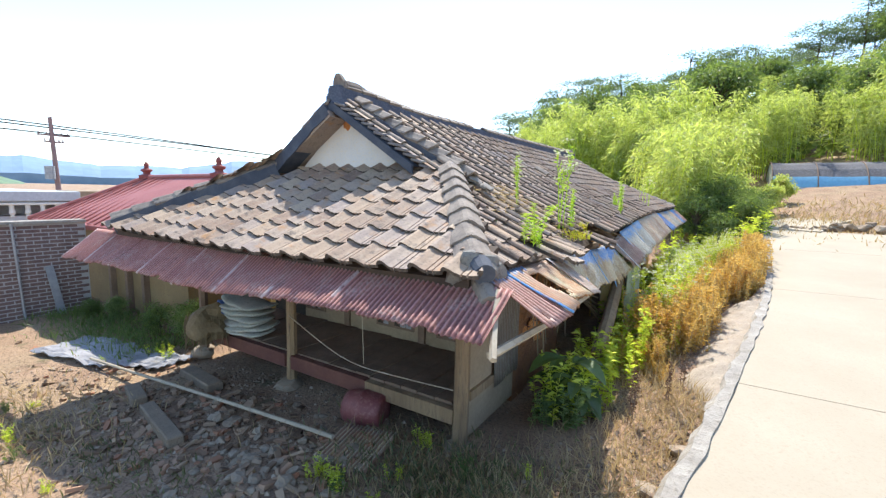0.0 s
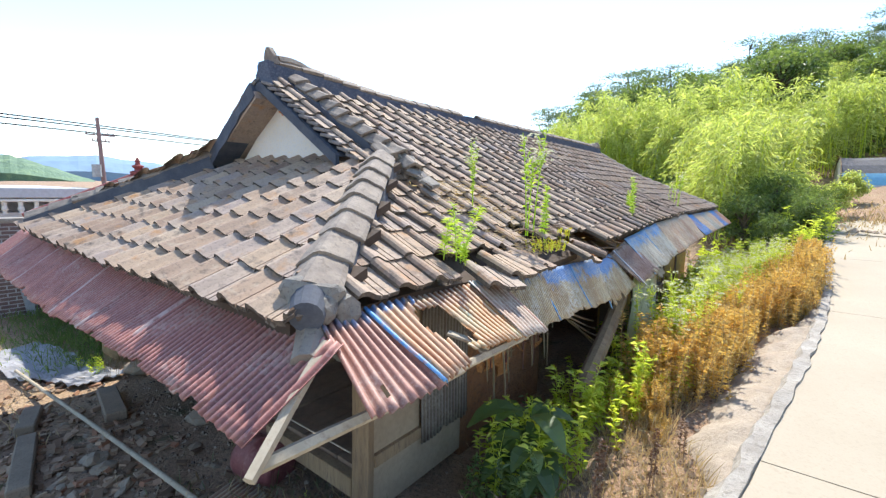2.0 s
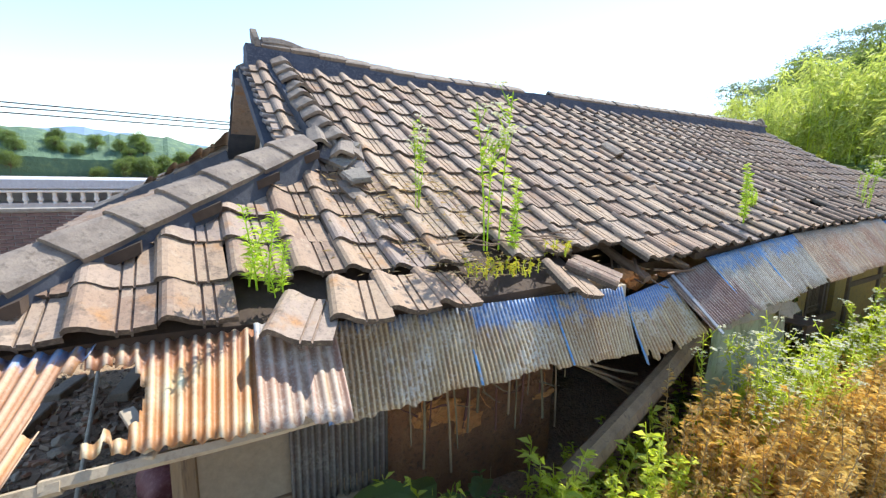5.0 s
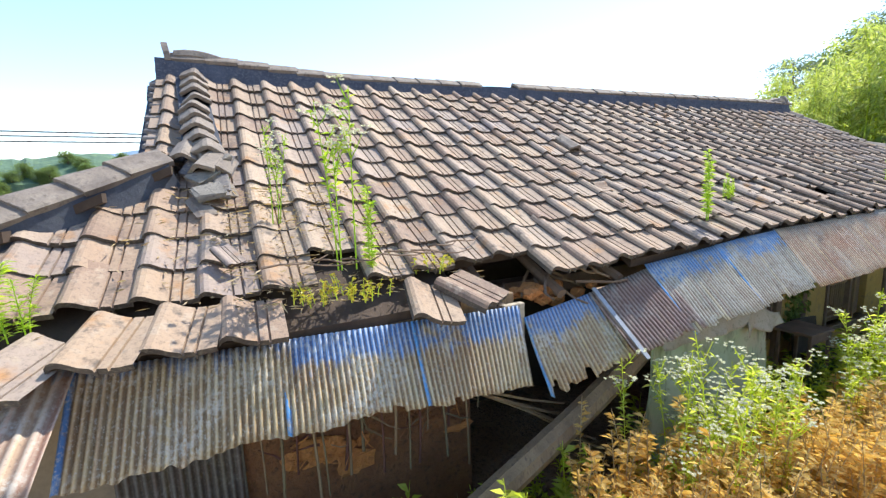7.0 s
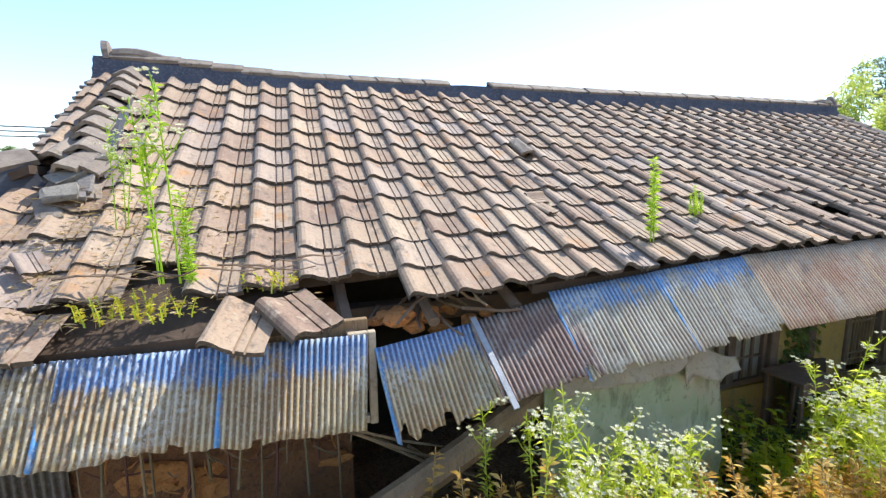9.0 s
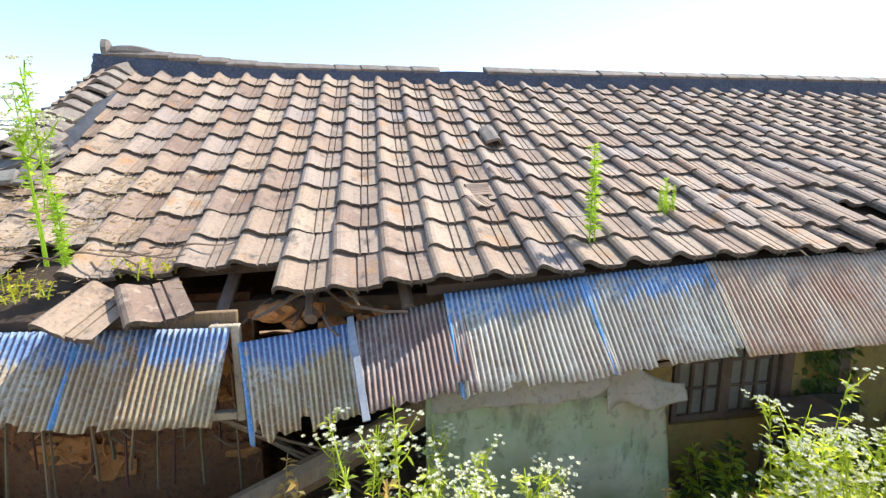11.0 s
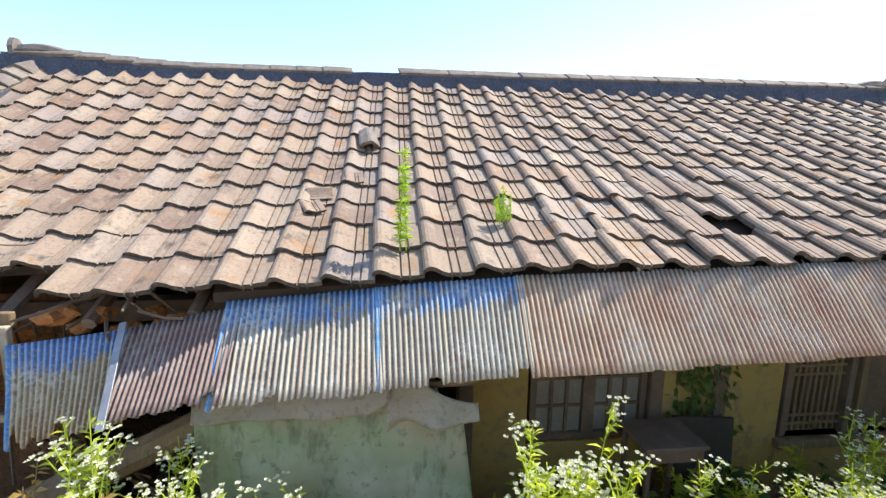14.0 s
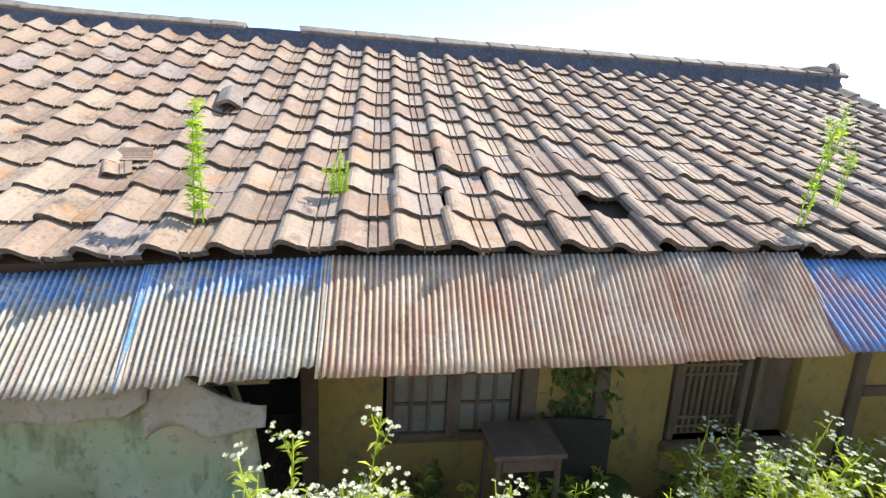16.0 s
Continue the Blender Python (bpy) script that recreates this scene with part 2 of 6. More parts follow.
FILMBLUE = mottled("greenhouse_blue_film", (0.15, 0.38, 0.55), (0.22, 0.48, 0.66), None, 0.6, 8, rough=0.45)
FILMPALE = mottled("greenhouse_pale_film", (0.36, 0.42, 0.46), (0.48, 0.54, 0.58), None, 0.6, 8, rough=0.45)
BARK = mottled("bark", (0.10, 0.075, 0.055), (0.17, 0.125, 0.085), None, 4, 30)
STRIP = (0.10, 0.31, 0.62)
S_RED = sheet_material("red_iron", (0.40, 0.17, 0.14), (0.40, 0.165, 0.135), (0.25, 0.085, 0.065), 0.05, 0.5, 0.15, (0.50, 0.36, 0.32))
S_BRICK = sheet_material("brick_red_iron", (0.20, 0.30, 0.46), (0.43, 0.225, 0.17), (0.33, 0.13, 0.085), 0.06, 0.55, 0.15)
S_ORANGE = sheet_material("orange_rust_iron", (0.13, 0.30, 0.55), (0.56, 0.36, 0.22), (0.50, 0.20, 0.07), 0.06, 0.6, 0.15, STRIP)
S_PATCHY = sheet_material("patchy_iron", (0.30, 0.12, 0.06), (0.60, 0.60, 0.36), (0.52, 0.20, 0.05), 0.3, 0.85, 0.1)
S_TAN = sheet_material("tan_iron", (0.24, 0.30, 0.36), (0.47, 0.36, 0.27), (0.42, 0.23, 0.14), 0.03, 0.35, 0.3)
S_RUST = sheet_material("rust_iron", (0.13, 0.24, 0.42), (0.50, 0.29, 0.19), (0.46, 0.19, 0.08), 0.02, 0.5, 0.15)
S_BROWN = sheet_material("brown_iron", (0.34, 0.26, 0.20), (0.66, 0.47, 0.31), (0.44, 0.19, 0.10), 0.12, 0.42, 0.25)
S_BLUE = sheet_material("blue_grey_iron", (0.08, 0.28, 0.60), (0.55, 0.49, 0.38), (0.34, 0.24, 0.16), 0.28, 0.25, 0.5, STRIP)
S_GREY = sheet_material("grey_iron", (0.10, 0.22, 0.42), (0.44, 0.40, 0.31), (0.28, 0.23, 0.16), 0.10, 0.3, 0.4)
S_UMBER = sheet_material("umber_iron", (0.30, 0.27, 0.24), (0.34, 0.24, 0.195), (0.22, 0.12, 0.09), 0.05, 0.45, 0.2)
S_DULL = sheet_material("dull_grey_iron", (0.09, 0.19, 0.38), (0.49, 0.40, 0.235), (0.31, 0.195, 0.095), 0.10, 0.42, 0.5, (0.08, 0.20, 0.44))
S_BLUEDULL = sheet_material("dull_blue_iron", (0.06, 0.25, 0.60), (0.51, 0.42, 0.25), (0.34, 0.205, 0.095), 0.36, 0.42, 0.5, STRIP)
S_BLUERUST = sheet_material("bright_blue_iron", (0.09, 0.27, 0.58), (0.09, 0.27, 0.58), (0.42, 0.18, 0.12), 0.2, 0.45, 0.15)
L_BAMBOO = leaf_material("bamboo_leaf", (0.23, 0.29, 0.10), (0.37, 0.43, 0.15), (0.52, 0.55, 0.26), 0.5, (1.9, 1.85, 0.9))
L_DARK = leaf_material("dark_leaf", (0.085, 0.13, 0.05), (0.13, 0.19, 0.07), (0.19, 0.26, 0.10), 0.45)
# Needles greyed and blued in the base colour for the haze on the crest.
L_PINE = leaf_material("pine_needle", (0.075, 0.115, 0.095), (0.10, 0.15, 0.12), (0.14, 0.19, 0.15), 0.4)
L_WEED = leaf_material("weed_leaf", (0.28, 0.35, 0.05), (0.42, 0.50, 0.09), (0.55, 0.60, 0.18), 0.55)
L_LIME = leaf_material("lime_leaf", (0.24, 0.38, 0.04), (0.33, 0.46, 0.05), (0.42, 0.52, 0.10), 0.5)
L_DRY = leaf_material("dry_leaf", (0.50, 0.32, 0.08), (0.62, 0.46, 0.15), (0.68, 0.57, 0.27), 0.45, (1.5, 1.3, 0.8))
L_STRAW = leaf_material("dry_straw", (0.34, 0.25, 0.13), (0.46, 0.35, 0.19), (0.56, 0.45, 0.26), 0.35, (1.3, 1.2, 0.9))
L_FLOWER = leaf_material("white_petal", (0.66, 0.66, 0.42), (0.76, 0.75, 0.56), (0.82, 0.81, 0.68), 0.35, (1.0, 1.0, 0.95))
L_YELLOW = leaf_material("yellow_petal", (0.55, 0.45, 0.04), (0.62, 0.54, 0.06), (0.66, 0.60, 0.10), 0.35, (1.2, 1.2, 0.8))


# ---- mesh helpers ----
def obj(name, mesh, material=None, parent=None, label=""):
    ob = new(name, mesh)
    if material and not mesh.materials:
        mesh.materials.append(material)
    if parent:
        ob.parent = parent
    return tagged(ob, label)


def part(name, bm, material, parent, label=""):
    mesh = bpy.data.meshes.new(name)
    bm.to_mesh(mesh)
    bm.free()
    return obj(name, mesh, material, parent, label)


def thing(name, label, category, group="", kind="", at=(0, 0, 0), rz=0):
    ob = new(name)
    ob.empty_display_size = 0.1
    ob.matrix_world = pose(*at, 0, 0, rz)
    return tagged(ob, label, category, group, kind)


def solo(name, bm, material, label, category, group="", kind=""):
    return tagged(part(name, bm, material, None), label, category, group, kind)


def box(bm, lo, hi, m=None, bevel=0.0):
    """A block from corner to corner, its edges softened by bevel."""
    lo, hi = Vector(lo), Vector(hi)
    made = bmesh.ops.create_cube(bm, size=1.0)["verts"]
    for v in made:
        v.co = Vector((lo[i] + (v.co[i] + 0.5) * (hi[i] - lo[i]) for i in range(3)))
    if bevel:
        edges = list({e for v in made for e in v.link_edges})
        made = bmesh.ops.bevel(bm, geom=edges, offset=bevel, segments=1, affect="EDGES")["verts"]
        made = list({v for v in made})
    if m is not None:
        bmesh.ops.transform(bm, matrix=m, verts=[v for v in made if v.is_valid])
    return made


def block(lo, hi, m=None, bevel=0.0):
    bm = bmesh.new()
    box(bm, lo, hi, None, bevel)
    if m is not None:
        bmesh.ops.transform(bm, matrix=m, verts=bm.verts)
    return bm


def rod(bm, a, b, r0, r1=None, sides=8, bend=0.0, steps=1):
    """A round bar from a to b, tapered, bent a little where steps allow."""
    a, b = Vector(a), Vector(b)
    r1 = r0 if r1 is None else r1
    way = (b - a).normalized()
    side = way.cross(Vector((0, 0, 1)) if abs(way.z) < 0.9 else Vector((1, 0, 0))).normalized()
    up = side.cross(way)
    rings = []
    for i in range(steps + 1):
        k = i / steps
        c = a.lerp(b, k) + side * bend * math.sin(k * 3.1) + up * bend * 0.6 * math.sin(k * 5 + 1)
        r = r0 + (r1 - r0) * k
        rings.append([bm.verts.new(c + (side * math.cos(q) + up * math.sin(q)) * r) for q in (2 * math.pi * j / sides for j in range(sides))])
    for p, q in zip(rings, rings[1:]):
        for j in range(sides):
            bm.faces.new((p[j], p[(j + 1) % sides], q[(j + 1) % sides], q[j]))
    bm.faces.new(rings[0][::-1])
    bm.faces.new(rings[-1])
    return bm


def bar(a, b, r0, r1=None, sides=8, bend=0.0, steps=1):
    return rod(bmesh.new(), a, b, r0, r1, sides, bend, steps)


def loft(bm, rings, close=True, caps=True):
    """Skins rings of points."""
    rows = [[bm.verts.new(p) for p in ring] for ring in rings]
    n = len(rows[0])
    for p, q in zip(rows, rows[1:]):
        for j in range(n if close else n - 1):
            bm.faces.new((p[j], p[(j + 1) % n], q[(j + 1) % n], q[j]))
    if caps and close:
        bm.faces.new(rows[0][::-1])
        bm.faces.new(rows[-1])
    return bm


def lump(bm, c, r, seed, squash=(1, 1, 1), rough=0.3, sub=1):
    """An uneven stone."""
    made = bmesh.ops.create_icosphere(bm, subdivisions=sub, radius=1.0)["verts"]
    for v in made:
        n = noise.noise(v.co * 1.3 + Vector((seed, seed * 0.7, -seed)))
        v.co = Vector(c) + Vector((v.co[i] * r * squash[i] * (1 + rough * 2 * n) for i in range(3)))
    return made


def raw_mesh(name, verts, faces):
    mesh = bpy.data.meshes.new(name)
    mesh.from_pydata([tuple(v) for v in verts], [], faces)
    mesh.update()
    return mesh


def lerp_table(table, x):
    return float(np.interp(x, [r[0] for r in table], [r[1] for r in table]))


# ---- ground and road ----
KERB_X = [(-30, -5.5), (-6, -1.7), (0, -0.66), (2.8, -0.08), (3.5, 0.06), (4.5, 0.22), (5.4, 0.35), (6.6, 0.54), (8.6, 0.80), (10.8, 1.0), (13.6, 1.15), (16, 1.27), (20, 1.45), (40, 1.6)]
ROAD_Z = [(-30, -0.9), (-5, -0.2), (0, -0.08), (3, -0.02), (5, 0.06), (8.6, 0.2), (11.6, 0.36), (14, 0.52), (20, 0.85), (30, 1.4), (60, 1.8)]


def kerb_x(y):
    return lerp_table(KERB_X, y)


def road_z(y):
    return lerp_table(ROAD_Z, y)


def smooth(a, b, x):
    k = min(1.0, max(0.0, (x - a) / (b - a)))
    return k * k * (3 - 2 * k)


HILL = [(20, 19), (60, 18), (77, 15), (92, 10.5), (104, 8.5), (110, 6.5), (116, 2.5), (122, 0.0)]


def hill(x, y):
    r, az = math.hypot(x, y), math.degrees(math.atan2(y, x)) % 360
    rise = lerp_table(HILL, az) if az < 180 else 0.0
    return rise * smooth(24, 75, r)


def ground_z(x, y):
    z_road, d = road_z(y), kerb_x(y) - x
    low = -0.46 - 0.14 * smooth(2.0, 7.0, -x) + (road_z(y) + 0.35) * smooth(15, 21, y)
    z = z_road - 0.16 + (low - z_road + 0.16) * smooth(0.05, 1.75, d)
    if y > 19 and x > kerb_x(y) - 1:
        z += 0.55 * smooth(20.5, 25, y) * smooth(0, 3, x - kerb_x(y) + 0.5)
    bumps = 0.05 * noise.noise(Vector((x * 1.3, y * 1.3, 0))) + 0.025 * noise.noise(Vector((x * 5, y * 5, 3)))
    return z + hill(x, y) + bumps * smooth(-0.05, 0.5, d)


gx = np.concatenate([[-3000, -1200, -500, -220, -120, -80], np.arange(-60, -12, 4), np.arange(-12, -3, 0.35), np.arange(-3, 1.6, 0.11), np.arange(1.6, 14, 1.2), np.arange(14, 90, 5), [120, 200, 500, 1200, 3000]])
gy = np.concatenate([[-3000, -1000, -300, -100, -40, -15, -6, -3], np.arange(-1.5, 0.6, 0.4), np.arange(0.6, 14, 0.13), np.arange(14, 34, 1.0), np.arange(34, 110, 5), [130, 200, 500, 1200, 3000]])
ground_mesh = raw_mesh("ground", [(x, y, ground_z(x, y)) for y in gy for x in gx],
                       [(j * len(gx) + i, j * len(gx) + i + 1, (j + 1) * len(gx) + i + 1, (j + 1) * len(gx) + i) for j in range(len(gy) - 1) for i in range(len(gx) - 1)])
for p in ground_mesh.polygons:
    p.use_smooth = True
gm = Mat("soil", 0.95)
soil = gm.ramp(gm.noise(1.6, 6, 0.65), (0.3, (0.26, 0.16, 0.10)), (0.55, (0.385, 0.25, 0.155)), (0.75, (0.48, 0.335, 0.21)))
soil = gm.mix(gm.ramp(gm.noise(0.55, 4, 0.6), (0.52, 0.0), (0.66, 0.7)), soil, (0.44, 0.325, 0.19))
soil = gm.mix(gm.ramp(gm.noise(2.7, 5, 0.7), (0.58, 0.0), (0.68, 0.6)), soil, (0.085, 0.10, 0.035))
soil = gm.mix(gm.ramp(gm.noise(32, 5, 0.75), (0.34, 0.75), (0.52, 0.0)), soil, (0.06, 0.042, 0.028))
soil = gm.mix(gm.ramp(gm.noise(21, 4, 0.7), (0.6, 0.0), (0.7, 0.6)), soil, (0.44, 0.38, 0.30))
ground = tagged(obj("ground", ground_mesh, gm.done(soil, gm.noise(26, 5, 0.7), 0.9, 0.03)), "dusty brown earth with pebbles, straw and patches of weeds", "ground", "", "structure")

JOINTS = [-6.0, -0.9, 4.85, 9.4, 14.0, 18.4]
road = tagged(new("road"), "pale concrete village lane cast in slabs", "road", "", "structure")
for y0, y1 in zip(JOINTS, JOINTS[1:]):
    bm = bmesh.new()
    rings = []
    for y in np.linspace(y0 + 0.006, y1 - 0.006, 24):
        left = kerb_x(y) + 0.05 * noise.noise(Vector((0, y * 2.1, 4))) + 0.025 * noise.noise(Vector((0, y * 9, 4)))
        z = road_z(y)
        rings.append([(left, y, z - 0.18), (left, y, z - 0.015), (left + 0.02, y, z), (left + 1.2, y, z + 0.01), (left + 5.5, y, z + 0.02), (left + 5.5, y, z - 0.18)])
    part("concrete_slab", loft(bm, rings), CONCRETE, road)
bm = bmesh.new()
lane = [(1.9, 18.45), (2.6, 21), (4.6, 25), (8.5, 30), (15, 38), (26, 48)]
for i, (x, y) in enumerate(lane):
    lane[i] = [(x - 0.9, y + 0.3, road_z(y) + 0.03 + hill(x, y)), (x + 0.9, y - 0.3, road_z(y) + 0.03 + hill(x, y))]
for i in range(len(lane)):
    lane[i] = lane[i] + [(p[0], p[1], p[2] - 0.5) for p in lane[i][::-1]]
part("concrete_slab", loft(bm, lane), CONCRETE, road)
bm = bmesh.new()
rings = []
for y in np.arange(-3, 18.4, 0.07):
    k = kerb_x(y) - 0.03
    n1, n2, n3 = (noise.noise(Vector((s, y * 3.1, s))) for s in (1.0, 6.0, 11.0))
    z = road_z(y)
    rings.append([(k + 0.06, y, z - 0.1), (k + 0.05 + 0.03 * n1, y, z + 0.018 + 0.012 * n2), (k - 0.05 + 0.05 * n2, y, z + 0.012 + 0.02 * n3), (k - 0.1 + 0.07 * n3, y, z - 0.07 + 0.03 * n1),
                  (k - 0.09 + 0.08 * n1, y, z - 0.26)])
loft(bm, rings, close=True)
kerb = solo("kerb", bm, KERB, "crumbling rough concrete edge of the lane", "kerb", "", "structure")

# ---- the old house ----
X_EAVE, X_LEFT, Y_FRONT, Y_BACK = -1.2, -6.45, 2.32, 15.6
X_RIDGE, Y_GABLE, Y_GABLE2 = -4.07, 4.0, 13.8
X_WALL, Y_POST = -1.76, 3.2
EAVE_Z = [(2.3, 1.27), (3.2, 1.28), (4.2, 1.22), (5.2, 1.23), (6.0, 1.27), (6.6, 1.31), (8.0, 1.37), (8.8, 1.41), (10.8, 1.44), (15.6, 1.46)]
COL, ROW = 0.262, 0.268


def eave_z(y):
    return lerp_table(EAVE_Z, y)


def roof_right(y, s):
    """A place on the long slope: s runs from 0 at the eave to 1 under the ridge."""
    e = eave_z(y)
    return Vector((X_EAVE - 2.68 * s, y, e + (2.8 - e) * s - 0.05 * 4 * s * (1 - s) + 0.012 * noise.noise(Vector((s * 3, y * 0.9, 2)))))


def roof_front(x, s):
    """A place on the front skirt below the gable."""
    return Vector((x, Y_FRONT + 1.75 * s, 1.235 + 0.05 * abs(x + 3.8) / 2.6 + 0.81 * s - 0.02 * 4 * s * (1 - s)))


PROFILE = ((0.0, 0.018), (0.045, 0.034), (0.11, 0.043), (0.19, 0.041), (0.28, 0.029), (0.38, 0.014), (0.5, 0.003), (0.545, 0.0), (0.55, -0.012), (0.58, -0.012), (0.585, 0.0), (0.715, 0.0), (0.72, -0.012), (0.75, -0.012), (0.755, 0.0),
           (0.86, 0.002), (1.02, 0.006))


def tile_mesh(seed=0):
    """A pantile: a roll, a hollow and two thin grooves; its lower lip and the roll's side are coloured dark for shade
    and grime.
    """
    rg = random.Random(seed)
    v, f, n = [], [], len(PROFILE)
    for u, h in PROFILE:
        w = 0.004 * rg.uniform(-1, 1)
        v += [(u * COL, 0.004 + w, h - 0.027), (u * COL, w, h + 0.001), (u * COL, 0.33, h)]
    for i in range(n - 1):
        p, q = 3 * i, 3 * (i + 1)
        f += [(p + 1, q + 1, q + 2, p + 2), (p, q, q + 1, p + 1)]
    b0 = len(v)
    v += [(0, 0, -0.012), (0, 0.33, -0.012)]
    f += [(b0, 1, 2, b0 + 1)]
    mesh = raw_mesh("tile", v, f)
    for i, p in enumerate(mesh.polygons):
        # Lip and roll-side faces take the dark slot, which draws their shadow line.
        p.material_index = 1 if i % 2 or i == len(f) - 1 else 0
    return mesh


TILES = [tile_mesh(i) for i in range(4)]
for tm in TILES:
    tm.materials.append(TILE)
    tm.materials.append(GRIMY_SHADE)

house = thing("house", "abandoned single-storey country house with sagging pantile roof", "house", at=(-4, 9, -0.5))
house_inv = house.matrix_world.inverted()


def hpart(name, bm, material, parent=None, label=""):
    """A part of the house, given in world places."""
    bmesh.ops.transform(bm, matrix=house_inv, verts=bm.verts)
    return part(name, bm, material, parent or house, label)


def frame_of(origin, right, up):
    x = Vector(right).normalized()
    y = (Vector(up) - x * Vector(up).dot(x)).normalized()
    z = x.cross(y)
    m = Matrix((x, y, z)).transposed().to_4x4()
    m.translation = origin
    return m


# roof boards under the tiles, with the hole at the broken eave left open
bm = bmesh.new()
for y0 in np.arange(Y_FRONT + 0.1, Y_BACK - 0.1, 0.22):
    y1 = y0 + 0.22
    lim = min(1.0, (y0 - Y_FRONT) * 0.284, (Y_BACK - y1) / 2.68)
    lim = 1.0 if 3.85 < y0 < Y_GABLE2 else min(lim, 0.6)
    lo = 0.13 if 5.5 < y0 < 6.7 else 0.02
    if lim > lo + 0.02:
        a, b, c, d = (roof_right(y, s) for y, s in ((y0, lo), (y1, lo), (y1, lim), (y0, lim)))
        off = Vector((-0.03, 0, -0.055))
        loft(bm, [[a + off, b + off, c + off, d + off], [p + off + Vector((0, 0, -0.05)) for p in (a, b, c, d)]])
bmesh.ops.remove_doubles(bm, verts=bm.verts, dist=0.012)
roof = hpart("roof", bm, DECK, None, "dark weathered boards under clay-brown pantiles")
bm = bmesh.new()
for x0 in np.arange(X_LEFT + 0.15, X_EAVE - 0.1, 0.25):
    x1 = x0 + 0.25
    lim = min(1.0, (X_EAVE - x0) / 1.33, (x1 - X_LEFT) / 1.6)
    a, b, c, d = (roof_front(x, s) for x, s in ((x0, 0.02), (x1, 0.02), (x1, lim), (x0, lim)))
    off = Vector((0, 0.02, -0.055))
    loft(bm, [[p + off for p in (a, b, c, d)], [p + off + Vector((0, 0, -0.05)) for p in (a, b, c, d)]])
bmesh.ops.remove_doubles(bm, verts=bm.verts, dist=0.012)
front_roof = hpart("front_roof", bm, DECK, None, "hipped skirt roof of mossy brown pantiles below the gable")

# far and back slopes
bm = bmesh.new()
A, B, C = (X_LEFT, Y_FRONT + 0.1, 1.24), (X_LEFT, Y_BACK, 1.32), (-5.2, Y_GABLE2, 2.03)
D, E, F = (-5.2, Y_GABLE - 0.2, 2.03), (X_RIDGE, Y_GABLE2 + 0.1, 2.74), (X_RIDGE, Y_GABLE - 0.2, 2.74)
for quad in ((A, B, C, D), (D, C, E, F)):
    loft(bm, [quad, [(x + 0.03, y, z - 0.07) for x, y, z in quad]])
back_pts = [(X_EAVE, Y_BACK, 1.42), (X_LEFT, Y_BACK, 1.35), (-5.2, Y_GABLE2 + 0.05, 2.08), (-2.9, Y_GABLE2 + 0.05, 2.08)]
loft(bm, [back_pts, [(x, y - 0.03, z - 0.07) for x, y, z in back_pts]])
hpart("rear_roof", bm, TILE_REST, None, "far slopes of brown pantile")


def hip_clip(bm, planes):
    for co, no in planes:
        bmesh.ops.bisect_plane(bm, geom=bm.verts[:] + bm.edges[:] + bm.faces[:], plane_co=co, plane_no=no, clear_outer=True)


def lay_tile(m, parent, planes, rest, objects):
    """One tile at m; cut along the hips where it meets them; kept apart or joined into the rest."""
    mesh = random.choice(TILES)
    corners = [m @ Vector((u, v, 0)) for u in (0, COL) for v in (0, 0.3)]
    crossing = any((c - Vector(co)).dot(Vector(no)) > 0 for co, no in planes for c in corners)
    if crossing:
        bm = bmesh.new()
        bm.from_mesh(mesh)
        bmesh.ops.transform(bm, matrix=m, verts=bm.verts)
        hip_clip(bm, planes)
        if len(bm.faces) < 4:
            bm.free()
            return
        hpart("tile", bm, TILE, parent).data.materials.append(GRIMY_SHADE)
    elif objects:
        ob = obj("tile", mesh, None, parent)
        ob.matrix_basis = house_inv @ m
    else:
        base = len(rest[0])
        rest[0].extend(m @ v.co for v in mesh.vertices)
        rest[1].extend(tuple(base + i for i in p.vertices) for p in mesh.polygons)
        rest[2].extend(p.material_index for p in mesh.polygons)


HIP_R = [((X_EAVE, Y_FRONT + 0.02, 0), (-0.796, -0.605, 0)), ((X_EAVE, Y_BACK, 0), (-0.7, 0.72, 0))]
RAKE_R = [((0, Y_GABLE - 0.1, 0), (0, -1, 0)), ((0, Y_GABLE2 + 0.1, 0), (0, 1, 0))]
HIP_F = [((X_EAVE, Y_FRONT + 0.02, 0), (0.796, 0.605, 0)), ((X_LEFT, Y_FRONT, 0), (-0.72, 0.7, 0)), ((0, Y_GABLE + 0.1, 0), (0, 1, 0))]
rng = random.Random(5)
rest = ([], [], [])
n_rows = 12
